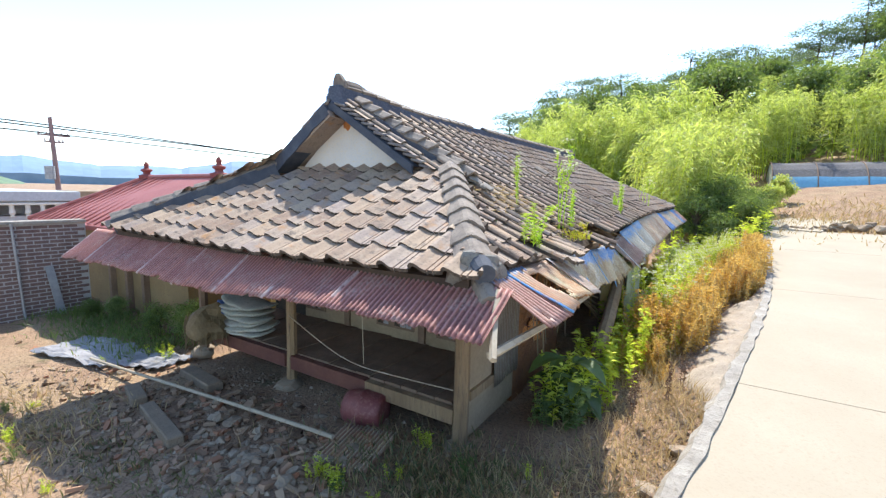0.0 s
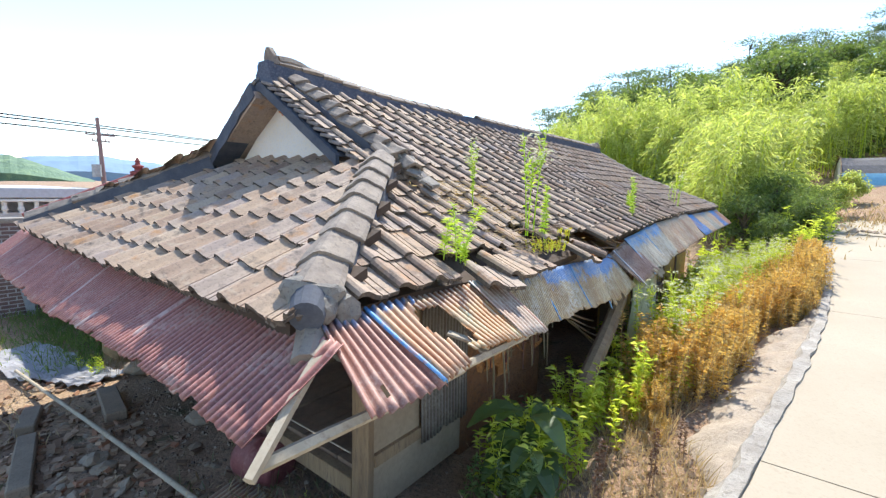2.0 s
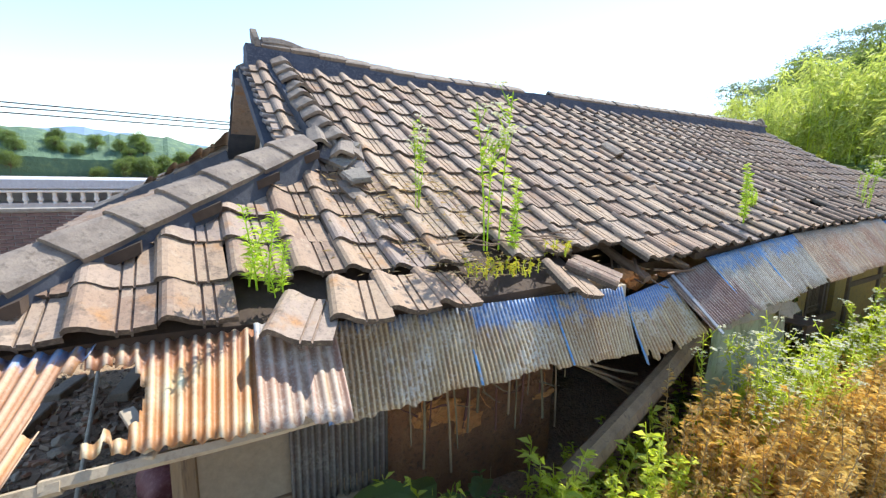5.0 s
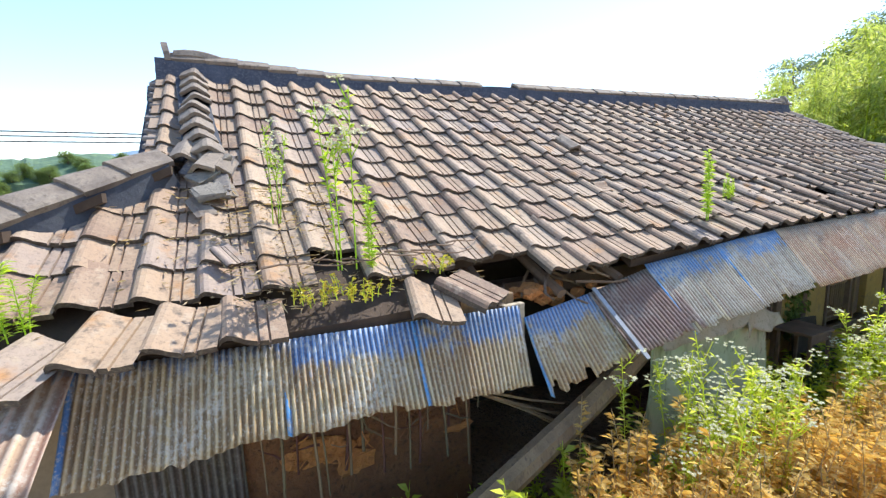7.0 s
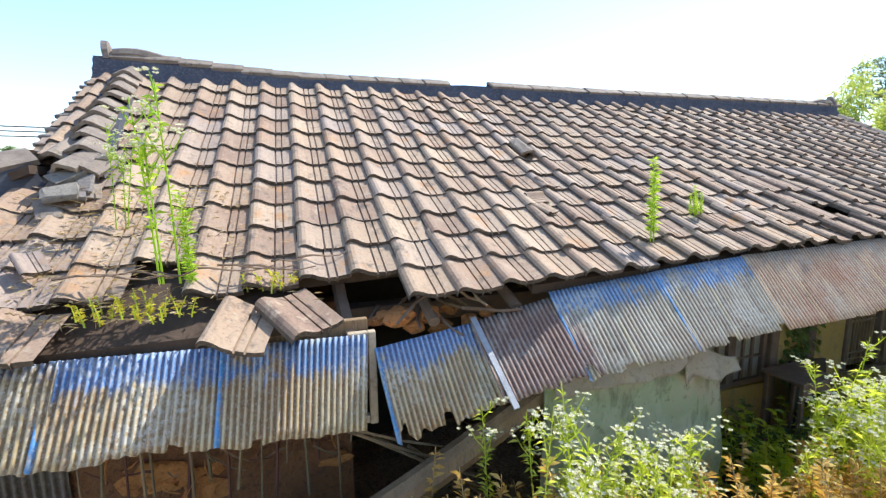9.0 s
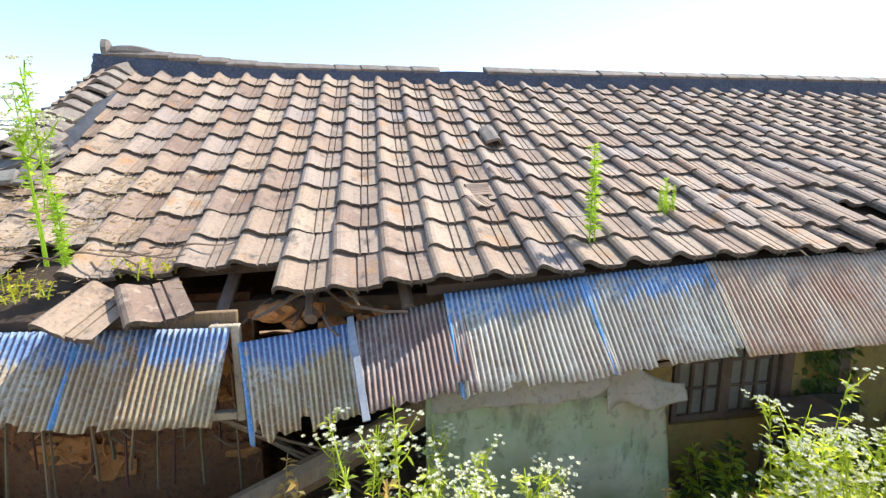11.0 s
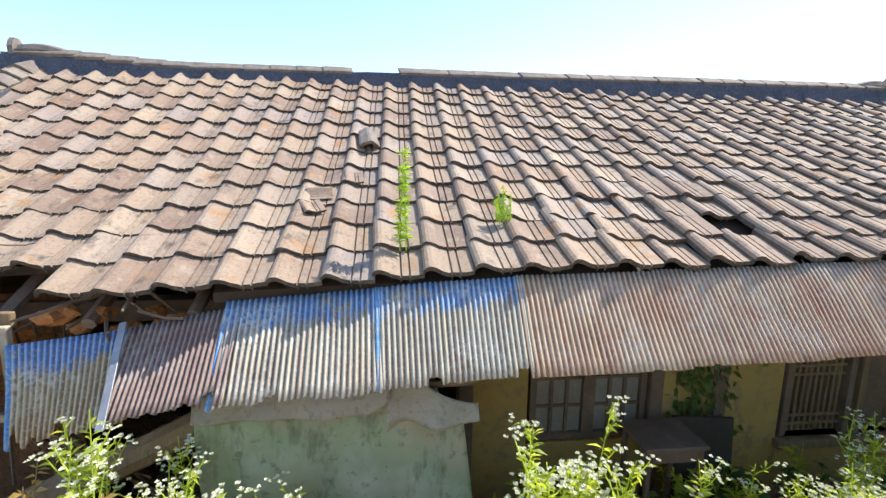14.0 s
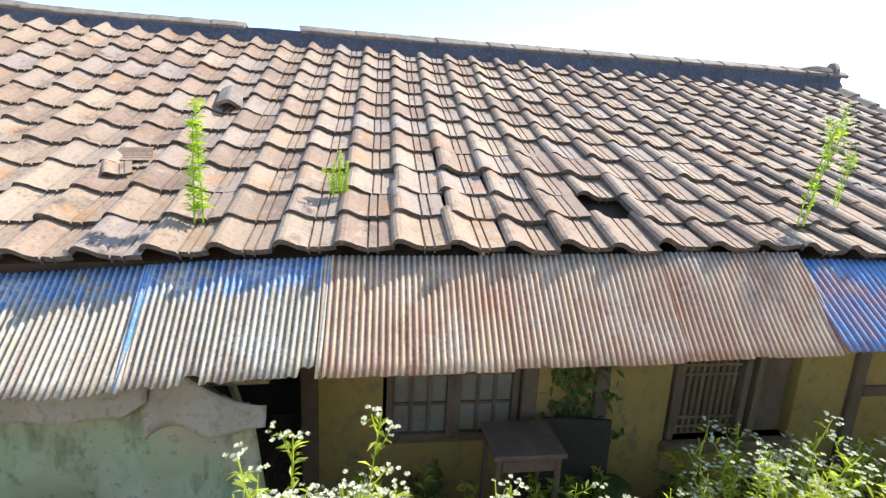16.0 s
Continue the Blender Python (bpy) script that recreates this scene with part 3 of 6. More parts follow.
for c in range(-15, 37):
    y = 6.06 + COL * c
    for k in range(n_rows):
        s0, s1 = (k * ROW - 0.015) / 3.06, ((k + 1) * ROW - 0.015) / 3.06
        if y < Y_FRONT - 0.3 or y > Y_BACK:
            continue
        if s0 * 2.68 > (y + COL - Y_FRONT) * 0.76 + 0.1 and y < Y_GABLE - 0.3:
            continue
        if k == 0 and (3.4 < y < 4.5 or 4.5 < y < 6.0):          # fallen or slipped
            continue
        if k == 1 and 4.72 < y < 4.95:
            continue
        if k == 1 and 9.6 < y < 9.87:
            continue
        s1 = min(s1, 1.0)
        a, b = roof_right(y, s0), roof_right(y, s0 + 0.085)
        r = roof_right(y + COL, s0) - a
        m = frame_of(a + Vector((0.0, 0, 0.03)), r, b - a)
        wild = 1.0 if k > 2 else 2.0
        if k < 4 and 8.9 < y < 11.5:
            wild = 3.0
        m = m @ pose(rng.uniform(-0.004, 0.004) * wild, rng.uniform(-0.008, 0.008) * wild, rng.uniform(0, 0.004) * wild, -4.0 + rng.uniform(-0.8, 0.8) * wild, rng.uniform(-0.9, 0.9) * wild, rng.uniform(-0.9, 0.9) * wild)
        lay_tile(m, roof, RAKE_R if s0 > 0.45 else HIP_R, rest, y < 8.6)
HIP_L = [((X_LEFT, Y_FRONT, 0), (0.7, -0.72, 0)), ((X_LEFT, Y_BACK, 0), (0.7, 0.72, 0))]


def roof_left(y, s):
    return Vector((X_LEFT + 2.3 * s, y, 1.30 + 1.5 * s - 0.12 * s * (1 - s)))


for c in range(52):
    y = Y_BACK - COL * c
    for k in range(10):
        s0 = (k * ROW - 0.03) / 2.75
        if y - COL < Y_FRONT or min(y - Y_FRONT, Y_BACK - y + COL) < min(s0, 0.6) * 2.2 - 0.2 or (s0 > 0.6 and not Y_GABLE < y < Y_GABLE2 + COL):
            continue
        p, q = roof_left(y, s0), roof_left(y, s0 + 0.085)
        m = frame_of(p + Vector((0, 0, 0.03)), (0, -1, 0), q - p) @ pose(0, rng.uniform(-0.008, 0.008), 0, -4.0 + rng.uniform(-1, 1), 0, rng.uniform(-1, 1))
        lay_tile(m, roof, HIP_L if s0 < 0.6 else [], rest, False)
for c in range(0, 21):
    x = X_LEFT + 0.02 + COL * c
    for k in range(8):
        s0 = (k * ROW - 0.05) / 1.95
        if s0 > 0.98:
            continue
        a, b = roof_front(x, s0), roof_front(x, s0 + 0.1)
        m = frame_of(a + Vector((0, 0, 0.03)), roof_front(x + COL, s0) - a, b - a)
        m = m @ pose(rng.uniform(-0.004, 0.004), rng.uniform(-0.01, 0.01), rng.uniform(0, 0.004), -4.0 + rng.uniform(-1, 1), rng.uniform(-1, 1), rng.uniform(-1.2, 1.2))
        lay_tile(m, front_roof, HIP_F, rest, True)
for m4 in (raw_mesh("tiles_rest", [house_inv @ v for v in rest[0]], rest[1]),):
    tagged(obj("tiles_rest", m4, TILE_REST, roof), "", "", "", "stuff")
    m4.materials.append(GRIMY_SHADE)
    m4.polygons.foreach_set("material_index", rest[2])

# slipped and loose tiles: (y, x, z, turn, dip, roll)
LOOSE = [(3.5, -1.06, 1.22, -24, -14, -9), (3.77, -1.07, 1.24, -12, -12, -5), (4.03, -1.09, 1.23, -6, -12, -3), (4.3, -1.11, 1.22, -2, -12, 3),
         (5.12, -1.06, 1.20, -13, -9, 4), (5.5, -1.03, 1.18, 30, -6, 6),
         (7.2, -1.74, 1.69, 24, -4, 3), (7.4, -2.1, 1.91, 6, -3, 0), (7.16, -2.02, 1.85, -80, -2, 0), (4.35, -1.55, 1.5, 35, 14, 10)]
for y, x, z, turn, dip, roll in LOOSE:
    small = 0.5 if y > 6.9 else 0.42 if 4.33 < y < 4.4 else 1.0
    if y > 6.9 or small < 0.5:
        z = roof_right(y, (X_EAVE - x) / 2.68).z + 0.058
    m = frame_of((x, y, z), (0, 1, 0), (-0.87, 0, 0.48)) @ pose(0, 0, 0.035 if y < 6.9 else 0.0, dip, roll, turn)
    ob = tagged(new("loose_tile", random.choice(TILES)), "slipped brown pantile lying loose on the roof", "roof tile", "loose roof tiles")
    ob.matrix_world = m @ Matrix.Diagonal((small, small, small, 1))


# ---- ridges ----
CAP_SECTION = ((1.0, 0.0), (0.86, 0.16), (0.55, 0.36), (0.24, 0.6), (0.0, 0.68), (-0.24, 0.6), (-0.55, 0.36), (-0.86, 0.16), (-1.0, 0.0))


def cap_mesh(name, length, r, material, taper=0.86):
    """A peaked cap tile along +y: broad flanks, a rounded crown, thickness, and a wavy lower end."""
    bm = bmesh.new()
    rows = []
    for y, k in ((0, 1.0), (length * 0.1, 1.0), (length * 0.55, 0.94), (length, taper)):
        outer, inner = [], []
        for x, z in CAP_SECTION:
            wave = -0.14 * r * math.cos(x * math.pi) if y == 0 else 0.0
            outer.append((k * x * r, y + wave, k * z * r))
            inner.append((k * x * r * 0.86, y + wave + 0.004, k * z * r - 0.028))
        rows.append(outer + inner[::-1])
    loft(bm, rows)
    mesh = bpy.data.meshes.new(name)
    bm.to_mesh(mesh)
    bm.free()
    mesh.materials.append(material)
    return mesh


def ridge_top(y):
    ends = smooth(1.6, 0.0, min(y - Y_GABLE, Y_GABLE2 - y)) * 0.07
    if y > 7.45:
        return 2.995 + 0.055 * smooth(8.0, 13.0, y) + 0.006 * math.sin(y * 0.9)
    return 2.985 + ends + 0.012 * math.sin(y * 0.9)


# main ridge: courses of thin slate under a row of cap tiles
bm = bmesh.new()
rings = []
for y in np.linspace(Y_GABLE - 0.1, Y_GABLE2 + 0.12, 60):
    z = ridge_top(y)
    ring = []
    for side in (1, -1):
        col = []
        for i in range(4):
            w, h = 0.2 - 0.037 * i, (z - 2.70) / 4
            z0 = 2.70 + h * i
            col += [(X_RIDGE + side * (w + 0.012), y, z0), (X_RIDGE + side * (w + 0.012), y, z0 + h * 0.7), (X_RIDGE + side * (w - 0.008), y, z0 + h * 0.75), (X_RIDGE + side * (w - 0.008), y, z0 + h)]
        ring += col if side == 1 else col[::-1]
    rings.append(ring)
loft(bm, rings)
ridge = hpart("ridge", bm, RIDGE, None, "dark blue-grey stacked slate ridge")
CAPTILE = cap_mesh("ridge_cap", 0.3, 0.108, CAP, 0.82)
rng = random.Random(8)
for i, y in enumerate(np.arange(Y_GABLE + 0.02, Y_GABLE2, 0.27)):
    if 7.2 < y < 7.68:
        continue
    ob = obj("ridge_cap", CAPTILE, None, ridge)
    ob.matrix_basis = house_inv @ pose(X_RIDGE + rng.uniform(-0.006, 0.006), y, ridge_top(y) - 0.002, 1.5, rng.uniform(-2, 2), rng.uniform(-1.5, 1.5))


def finial(at, rz):
    bm = bmesh.new()
    prof = [(-0.02, 0.0, 0.10), (-0.03, 0.08, 0.09), (-0.04, 0.13, 0.06), (-0.045, 0.17, 0.025)]
    loft(bm, [[(w * c, y + 0.03 * s * 0 + (0.03 if s > 0 else -0.02), z) for c, s in ((-1, -1), (1, -1), (1, 1), (-1, 1))] for y, z, w in prof])
    rings = []
    for k in np.linspace(0, 1, 7):
        a = 0.09 * (1 - 0.35 * k)
        rings.append([(a * math.cos(q), 0.03 + 0.55 * k, 0.02 + 0.1 * math.sin(1.0 + k * 2.2) - 0.06 + 0.07 * math.sin(q)) for q in np.linspace(0, 2 * math.pi, 9)[:-1]])
    loft(bm, rings)
    lump(bm, (0, -0.04, -0.06), 0.09, 3, (1.2, 0.8, 0.8), 0.2)
    bmesh.ops.transform(bm, matrix=pose(*at, 0, 0, rz), verts=bm.verts)
    return bm


hpart("ridge_end", finial((X_RIDGE, Y_GABLE + 0.02, ridge_top(Y_GABLE) - 0.02), 0), CAP, ridge, "upturned weathered ridge-end ornament")
hpart("ridge_end", finial((X_RIDGE, Y_GABLE2 + 0.05, ridge_top(Y_GABLE2) - 0.02), 180), CAP, ridge, "upturned weathered ridge-end ornament")


def hip_ridge(a, b, caps, label, r=0.125, wild=1.0):
    """A slanting ridge from a up to b: mortar bed and overlapping cap tiles."""
    a, b = Vector(a), Vector(b)
    way = (b - a).normalized()
    side = way.cross(Vector((0, 0, 1))).normalized()
    up = side.cross(way)
    bm = bmesh.new()
    rings = []
    n = 24
    for i in range(n + 1):
        c = a.lerp(b, i / n)
        wob = 0.012 * noise.noise(c * 6)
        rings.append([c + side * w + up * (h + wob) for w, h in ((-0.135 - wob, -0.16), (-0.115 + wob, 0.01), (0.115 - wob, 0.01), (0.135 + wob, -0.16))])
    loft(bm, rings)
    bed = hpart("hip_ridge", bm, SLATE, None, label)
    step = (b - a).length / caps
    mesh = cap_mesh("hip_cap", step * 1.16, r, CAP)
    for i in range(caps):
        m = frame_of(a + way * step * i + up * 0.0, side, way)
        ob = obj("hip_cap", mesh, None, bed)
        ob.matrix_basis = house_inv @ m @ pose(rng.uniform(-0.008, 0.008) * wild, 0, 0.012 * wild, -2.5 * wild + rng.uniform(-1, 1) * wild, rng.uniform(-3, 3) * wild, rng.uniform(-2, 2) * wild)
    return bed


hip = hip_ridge((-1.3, 2.47, 1.33), (-2.46, 4.0, 2.04), 8, "front hip ridge of overlapping cap tiles in mortar", 0.14)
# blunt end of the hip: cement block, dark plug, stub tile
bm = bmesh.new()
m_hip = frame_of((-1.27, 2.46, 1.315), (0.71, 0.70, 0), (-0.68, 0.66, 0.3))
lump(bm, (0, 0.02, 0.0), 0.125, 2, (1.05, 0.75, 0.9), 0.3, 3)
lump(bm, (0.12, 0.04, -0.06), 0.075, 9, (1, 0.9, 1.1), 0.3, 2)
lump(bm, (-0.13, 0.04, -0.07), 0.07, 4, (1, 0.9, 1.1), 0.3, 2)
bmesh.ops.transform(bm, matrix=m_hip, verts=bm.verts)
hpart("hip_end", bm, MORTAR, hip, "lumpy cement end of the hip ridge")
bm = bar((0, -0.115, 0.015), (0, 0.0, 0.015), 0.07, 0.085, 14)
bmesh.ops.transform(bm, matrix=m_hip, verts=bm.verts)
hpart("plug", bm, SLATE, hip, "dark blue-grey mortar plug")
bm = bar((0.01, -0.24, -0.12), (0, 0.02, -0.08), 0.062, 0.075, 10, 0.008, 3)
bmesh.ops.transform(bm, matrix=m_hip, verts=bm.verts)
hpart("stub", bm, CAP, hip, "stub of a round eave tile")
hip_ridge((-6.4, 2.4, 1.36), (-5.15, 3.85, 2.12), 8, "hip ridge of overlapping cap tiles")
hip_ridge((-1.28, 15.5, 1.5), (-2.85, 13.95, 2.2), 8, "rear hip ridge of overlapping cap tiles")
hip_ridge((-5.15, 3.92, 2.14), (-4.15, 3.92, 2.83), 5, "rake ridge of cap tiles")
hip_ridge((-2.85, 13.9, 2.2), (-4.0, 13.9, 2.86), 5, "rear rake ridge of cap tiles")
rake = hip_ridge((-2.5, 4.27, 2.05), (-3.96, 4.16, 2.88), 9, "broken rake ridge of slipped cap tiles", 0.115, 3.4)

# gable wall and barge boards
bm = bmesh.new()
loft(bm, [[(-5.12, y, 1.9), (-2.98, y, 1.9), (-4.05, y, 2.76)] for y in (4.10, 4.2)])
gable = hpart("gable_wall", bm, WHITE, None, "white plastered gable, chipped at its peak")
bm = bmesh.new()
lump(bm, (-4.05, 4.095, 2.62), 0.07, 5, (0.9, 0.12, 1), 0.4, 2)
hpart("chipped_patch", bm, MUD, gable, "bare mud where plaster fell off")
for sx in (-1, 1):
    bm = bmesh.new()
    a, b = Vector((-4.05 + sx * 1.2, 0, 2.06)), Vector((-4.05, 0, 2.82))
    up = Vector((0, 0, 0.075))
    loft(bm, [[Vector((p.x, y, p.z)) for p in (a - up, b - up, b + up * 0.3, a + up * 0.3)] for y in (3.84, 3.88)])
    hpart("barge_board", bm, SLATE, gable, "dark barge board")
    bm = bmesh.new()
    loft(bm, [[Vector((p.x, y, p.z)) for p in (a + up * 0.1, b + up * 0.1, b + up * 0.35, a + up * 0.35)] for y in (3.88, 4.3)])
    hpart("soffit", bm, SLATE, gable)

# verge strip beside the rake: thin overlapping tiles over the gable overhang
rv = random.Random(19)
for sx, parent in ((1, rake), (-1, gable)):
    for i in range(13):
        k = i / 12
        c = Vector((-4.05 + sx * (1.33 - 1.22 * k), 3.88 + 0.05 * (1 - k) + rv.uniform(-0.02, 0.02), 2.07 + 0.74 * k))
        bm = block((-0.085, -0.03, 0.0), (0.085, 0.22, 0.03), None, 0.006)
        for v in bm.verts:
            v.co.z -= 0.02 * (v.co.x / 0.085) ** 2
        bmesh.ops.transform(bm, matrix=Matrix.Translation(c) @ pose(0, 0, 0, rv.uniform(-2, 2), sx * (14 + rv.uniform(-4, 4)), rv.uniform(-4, 4)), verts=bm.verts)
        hpart("verge_tile", bm, VERGE, parent)

# heap of displaced cap tiles where rake and hip meet
HEAP = [(-2.46, 4.14, 2.06, 84, 27, 6), (-2.3, 4.24, 1.98, 66, 25, -8), (-2.62, 4.27, 2.15, 96, 28, 5), (-2.34, 4.33, 1.97, 78, 24, 10)]
HEAPCAP = cap_mesh("loose_cap_tile", 0.25, 0.085, CAP)
rh = random.Random(77)
for i in range(16):
    k = i / 15
    x, y = -2.14 - 0.45 * k + rh.uniform(-0.06, 0.06), 4.27 + rh.uniform(-0.09, 0.09)
    m = frame_of(roof_right(y, (X_EAVE - x) / 2.68) + Vector((0, 0, 0.06 + 0.035 * (i % 3))), (0, 1, 0), (-0.87, 0, 0.48))
    w, l, h = rh.uniform(0.04, 0.085), rh.uniform(0.05, 0.1), rh.uniform(0.014, 0.035)
    bm = block((-w, -l, -h), (w, l, h), None, 0.008)
    for v in bm.verts:
        v.co += Vector((rh.uniform(-0.012, 0.012), rh.uniform(-0.012, 0.012), rh.uniform(-0.006, 0.006) - 0.25 * h * (v.co.x / w) ** 2))
    bmesh.ops.transform(bm, matrix=m @ pose(0, 0, 0, rh.uniform(-24, 18), rh.uniform(-20, 20), rh.uniform(0, 360)), verts=bm.verts)
    solo("tile_fragment", bm, (CAP, VERGE, MORTAR)[i % 3], "broken slab of ridge tile lying where the ridges meet", "roof tile", "broken ridge pieces")
for x, y, z, a, b, c in HEAP:
    ob = tagged(new("loose_cap_tile", HEAPCAP), "grey-brown cap tile slipped off the broken ridge", "roof tile", "loose cap tiles")
    ob.matrix_world = pose(x, y, z, b, c, a)
ob = tagged(new("loose_cap_tile", HEAPCAP), "single cap tile lying askew on the long slope", "roof tile", "loose cap tiles")
ob.matrix_world = pose(-2.62, 7.55, roof_right(7.55, 1.42 / 2.68).z + 0.062, 31, 6, 103)

# ---- corrugated sheets ----
PITCH = 0.04


def corrugated(name, tl, tr, bl, br, material, label, ragged=0.02, sag=0.0, seed=0, holes=(), twist=0.0, amp=0.009, pitch=PITCH):
    """A corrugated iron sheet between four corners, its waves running from the top edge to the bottom edge."""
    tl, tr, bl, br = map(Vector, (tl, tr, bl, br))
    width = max((tr - tl).length, (br - bl).length)
    nu, nv = max(8, int(width / pitch * 6)), 9
    rg = random.Random(seed)
    normal = (tr - tl).cross(tl - bl).normalized()
    if normal.z < 0:
        normal = -normal
    verts, faces, uvs = [], [], []
    for i in range(nu + 1):
        u = i / nu
        torn = noise.noise(Vector((u * width * 9, seed, 2)))
        ext = ragged * (noise.noise(Vector((u * width * 4, seed, 0))) + 0.6 * noise.noise(Vector((u * width * 24, seed, 5))) - (1.1 if torn > 0.28 else 0.0))
        for j in range(nv + 1):
            v = j / nv
            p = tl.lerp(tr, u).lerp(bl.lerp(br, u), v + ext * v)
            p = p + normal * (amp * math.sin(2 * math.pi * u * width / pitch) + 0.014 * noise.noise(Vector((u * width * 1.7, v * 1.5, seed))) + twist * (u - 0.5) * v) - Vector((0, 0, sag * 4 * u * (1 - u)))
            verts.append(p)
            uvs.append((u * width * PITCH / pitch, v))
    for i in range(nu):
        for j in range(nv):
            u, v = (i + 0.5) / nu, (j + 0.5) / nv
            if any(((u - hu) / ru) ** 2 + ((v - hv) / rv) ** 2 < 1 + 0.5 * noise.noise(Vector((u * 25, v * 12, seed))) for hu, hv, ru, rv in holes):
                continue
            a = i * (nv + 1) + j
            faces.append((a, a + 1, a + nv + 2, a + nv + 1))
    mesh = raw_mesh(name, verts, faces)
    layer = mesh.uv_layers.new(name="UVMap")
    for loop in mesh.loops:
        layer.data[loop.index].uv = uvs[loop.vertex_index]
    for p in mesh.polygons:
        p.use_smooth = True
    ob = tagged(obj(name, mesh, material), label, "metal sheet", "corrugated eave sheets")
    solid = ob.modifiers.new("thick", "SOLIDIFY")
    solid.thickness, solid.offset = 0.003, 0
    return ob


# front: a row of red sheets under the tile eave
xs = [-6.95, -6.3, -5.62, -4.95, -4.28, -3.6, -2.92, -2.24, -1.56, -1.03]
for i, (x0, x1) in enumerate(zip(xs, xs[1:])):
    def low(x):
        return 0.90 + 0.10 * smooth(-4.6, -1.4, x) + 0.02 * math.sin(x * 2.1)
    lift = 0.004 * (i % 2)
    corrugated("corrugated_sheet", (x0 - 0.02, 2.42, 1.215 + lift), (x1 + 0.02, 2.42, 1.215 + lift), (x0 - 0.02, 2.02, low(x0) + lift), (x1 + 0.02, 2.02, low(x1) + lift), S_RED,
               "faded red corrugated iron sheet under the front eave", 0.05, 0.0, i)
# long side, from the corner onwards
corrugated("corrugated_sheet", (-1.2, 2.45, 1.25), (-1.2, 2.72, 1.25), (-0.74, 2.31, 1.06), (-0.72, 2.69, 1.055), S_BRICK, "brick-red rusty corrugated sheet bent at the corner", 0.05, 0, 21, [(0.3, 0.86, 0.05, 0.04)], pitch=0.05, amp=0.011)
corrugated("corrugated_sheet", (-1.21, 2.69, 1.262), (-1.21, 3.0, 1.26), (-0.715, 2.66, 1.07), (-0.73, 2.86, 1.075), S_ORANGE, "torn orange corrugated sheet with a blue edge", 0.1, 0, 22, [(1.0, 0.42, 0.2, 0.3)], pitch=0.05, amp=0.011)
corrugated("corrugated_sheet", (-1.21, 2.97, 1.25), (-1.21, 3.54, 1.24), (-0.80, 3.0, 1.075), (-0.78, 3.47, 1.02), S_PATCHY, "corrugated sheet patched orange and pale green with a gaping hole", 0.07, 0, 23, [(0.1, 0.55, 0.2, 0.36)], pitch=0.045)
corrugated("corrugated_sheet", (-1.24, 3.78, 1.205), (-1.24, 4.58, 1.17), (-1.0, 3.74, 0.85), (-1.02, 4.56, 0.83), S_DULL, "grey corrugated sheet mottled with lichen", 0.08, 0, 24, pitch=0.028, amp=0.0075)
corrugated("corrugated_sheet", (-1.25, 4.54, 1.175), (-1.25, 5.22, 1.15), (-1.02, 4.52, 0.83), (-1.0, 5.2, 0.80), S_BLUEDULL, "grey corrugated sheet with blue paint surviving along its upper edge", 0.06, 0, 25, pitch=0.028, amp=0.0075)
corrugated("corrugated_sheet", (-1.24, 5.18, 1.155), (-1.22, 5.85, 1.14), (-1.0, 5.16, 0.80), (-1.02, 5.80, 0.74), S_BLUEDULL, "grey corrugated sheet with blue paint surviving along its upper edge", 0.06, 0, 26, pitch=0.028, amp=0.0075)
corrugated("corrugated_sheet", (-1.22, 5.88, 1.06), (-1.27, 6.46, 1.12), (-1.06, 5.95, 0.62), (-0.98, 6.52, 0.78), S_BLUEDULL, "tilted grey and blue corrugated sheet hanging askew", 0.12, 0, 27, pitch=0.028, amp=0.0075)
corrugated("corrugated_sheet", (-1.26, 6.42, 1.12), (-1.24, 6.98, 1.235), (-0.9, 6.46, 0.82), (-0.84, 7.0, 0.92), S_UMBER, "brown rusted corrugated sheet hanging askew", 0.1, 0, 28, pitch=0.028, amp=0.0075)
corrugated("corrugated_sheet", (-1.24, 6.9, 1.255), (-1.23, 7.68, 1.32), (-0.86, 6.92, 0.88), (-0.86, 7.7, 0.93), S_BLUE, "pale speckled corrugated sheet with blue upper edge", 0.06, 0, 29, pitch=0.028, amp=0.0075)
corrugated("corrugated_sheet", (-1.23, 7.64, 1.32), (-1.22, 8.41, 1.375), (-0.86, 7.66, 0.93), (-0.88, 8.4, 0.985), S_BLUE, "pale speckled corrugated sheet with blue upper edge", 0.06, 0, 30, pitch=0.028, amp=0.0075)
corrugated("corrugated_sheet", (-1.19, 3.5, 1.265), (-1.19, 3.82, 1.235), (-0.77, 3.45, 1.035), (-0.785, 3.77, 0.985), S_TAN, "tan rusted corrugated offcut hanging over the sheets beside it", 0.05, 0, 34, pitch=0.045, amp=0.006)
for i, (y0, y1) in enumerate(((8.38, 9.18), (9.14, 9.98), (9.94, 10.76))):
    corrugated("corrugated_sheet", (-1.22, y0, 1.38 + 0.025 * i), (-1.20, y1, 1.40 + 0.025 * i), (-0.87, y0, 0.965 + 0.025 * i), (-0.85, y1, 0.99 + 0.025 * i), S_BROWN, "rust-brown ribbed corrugated sheet", 0.012, 0, 40 + i, amp=0.0065, pitch=0.028)
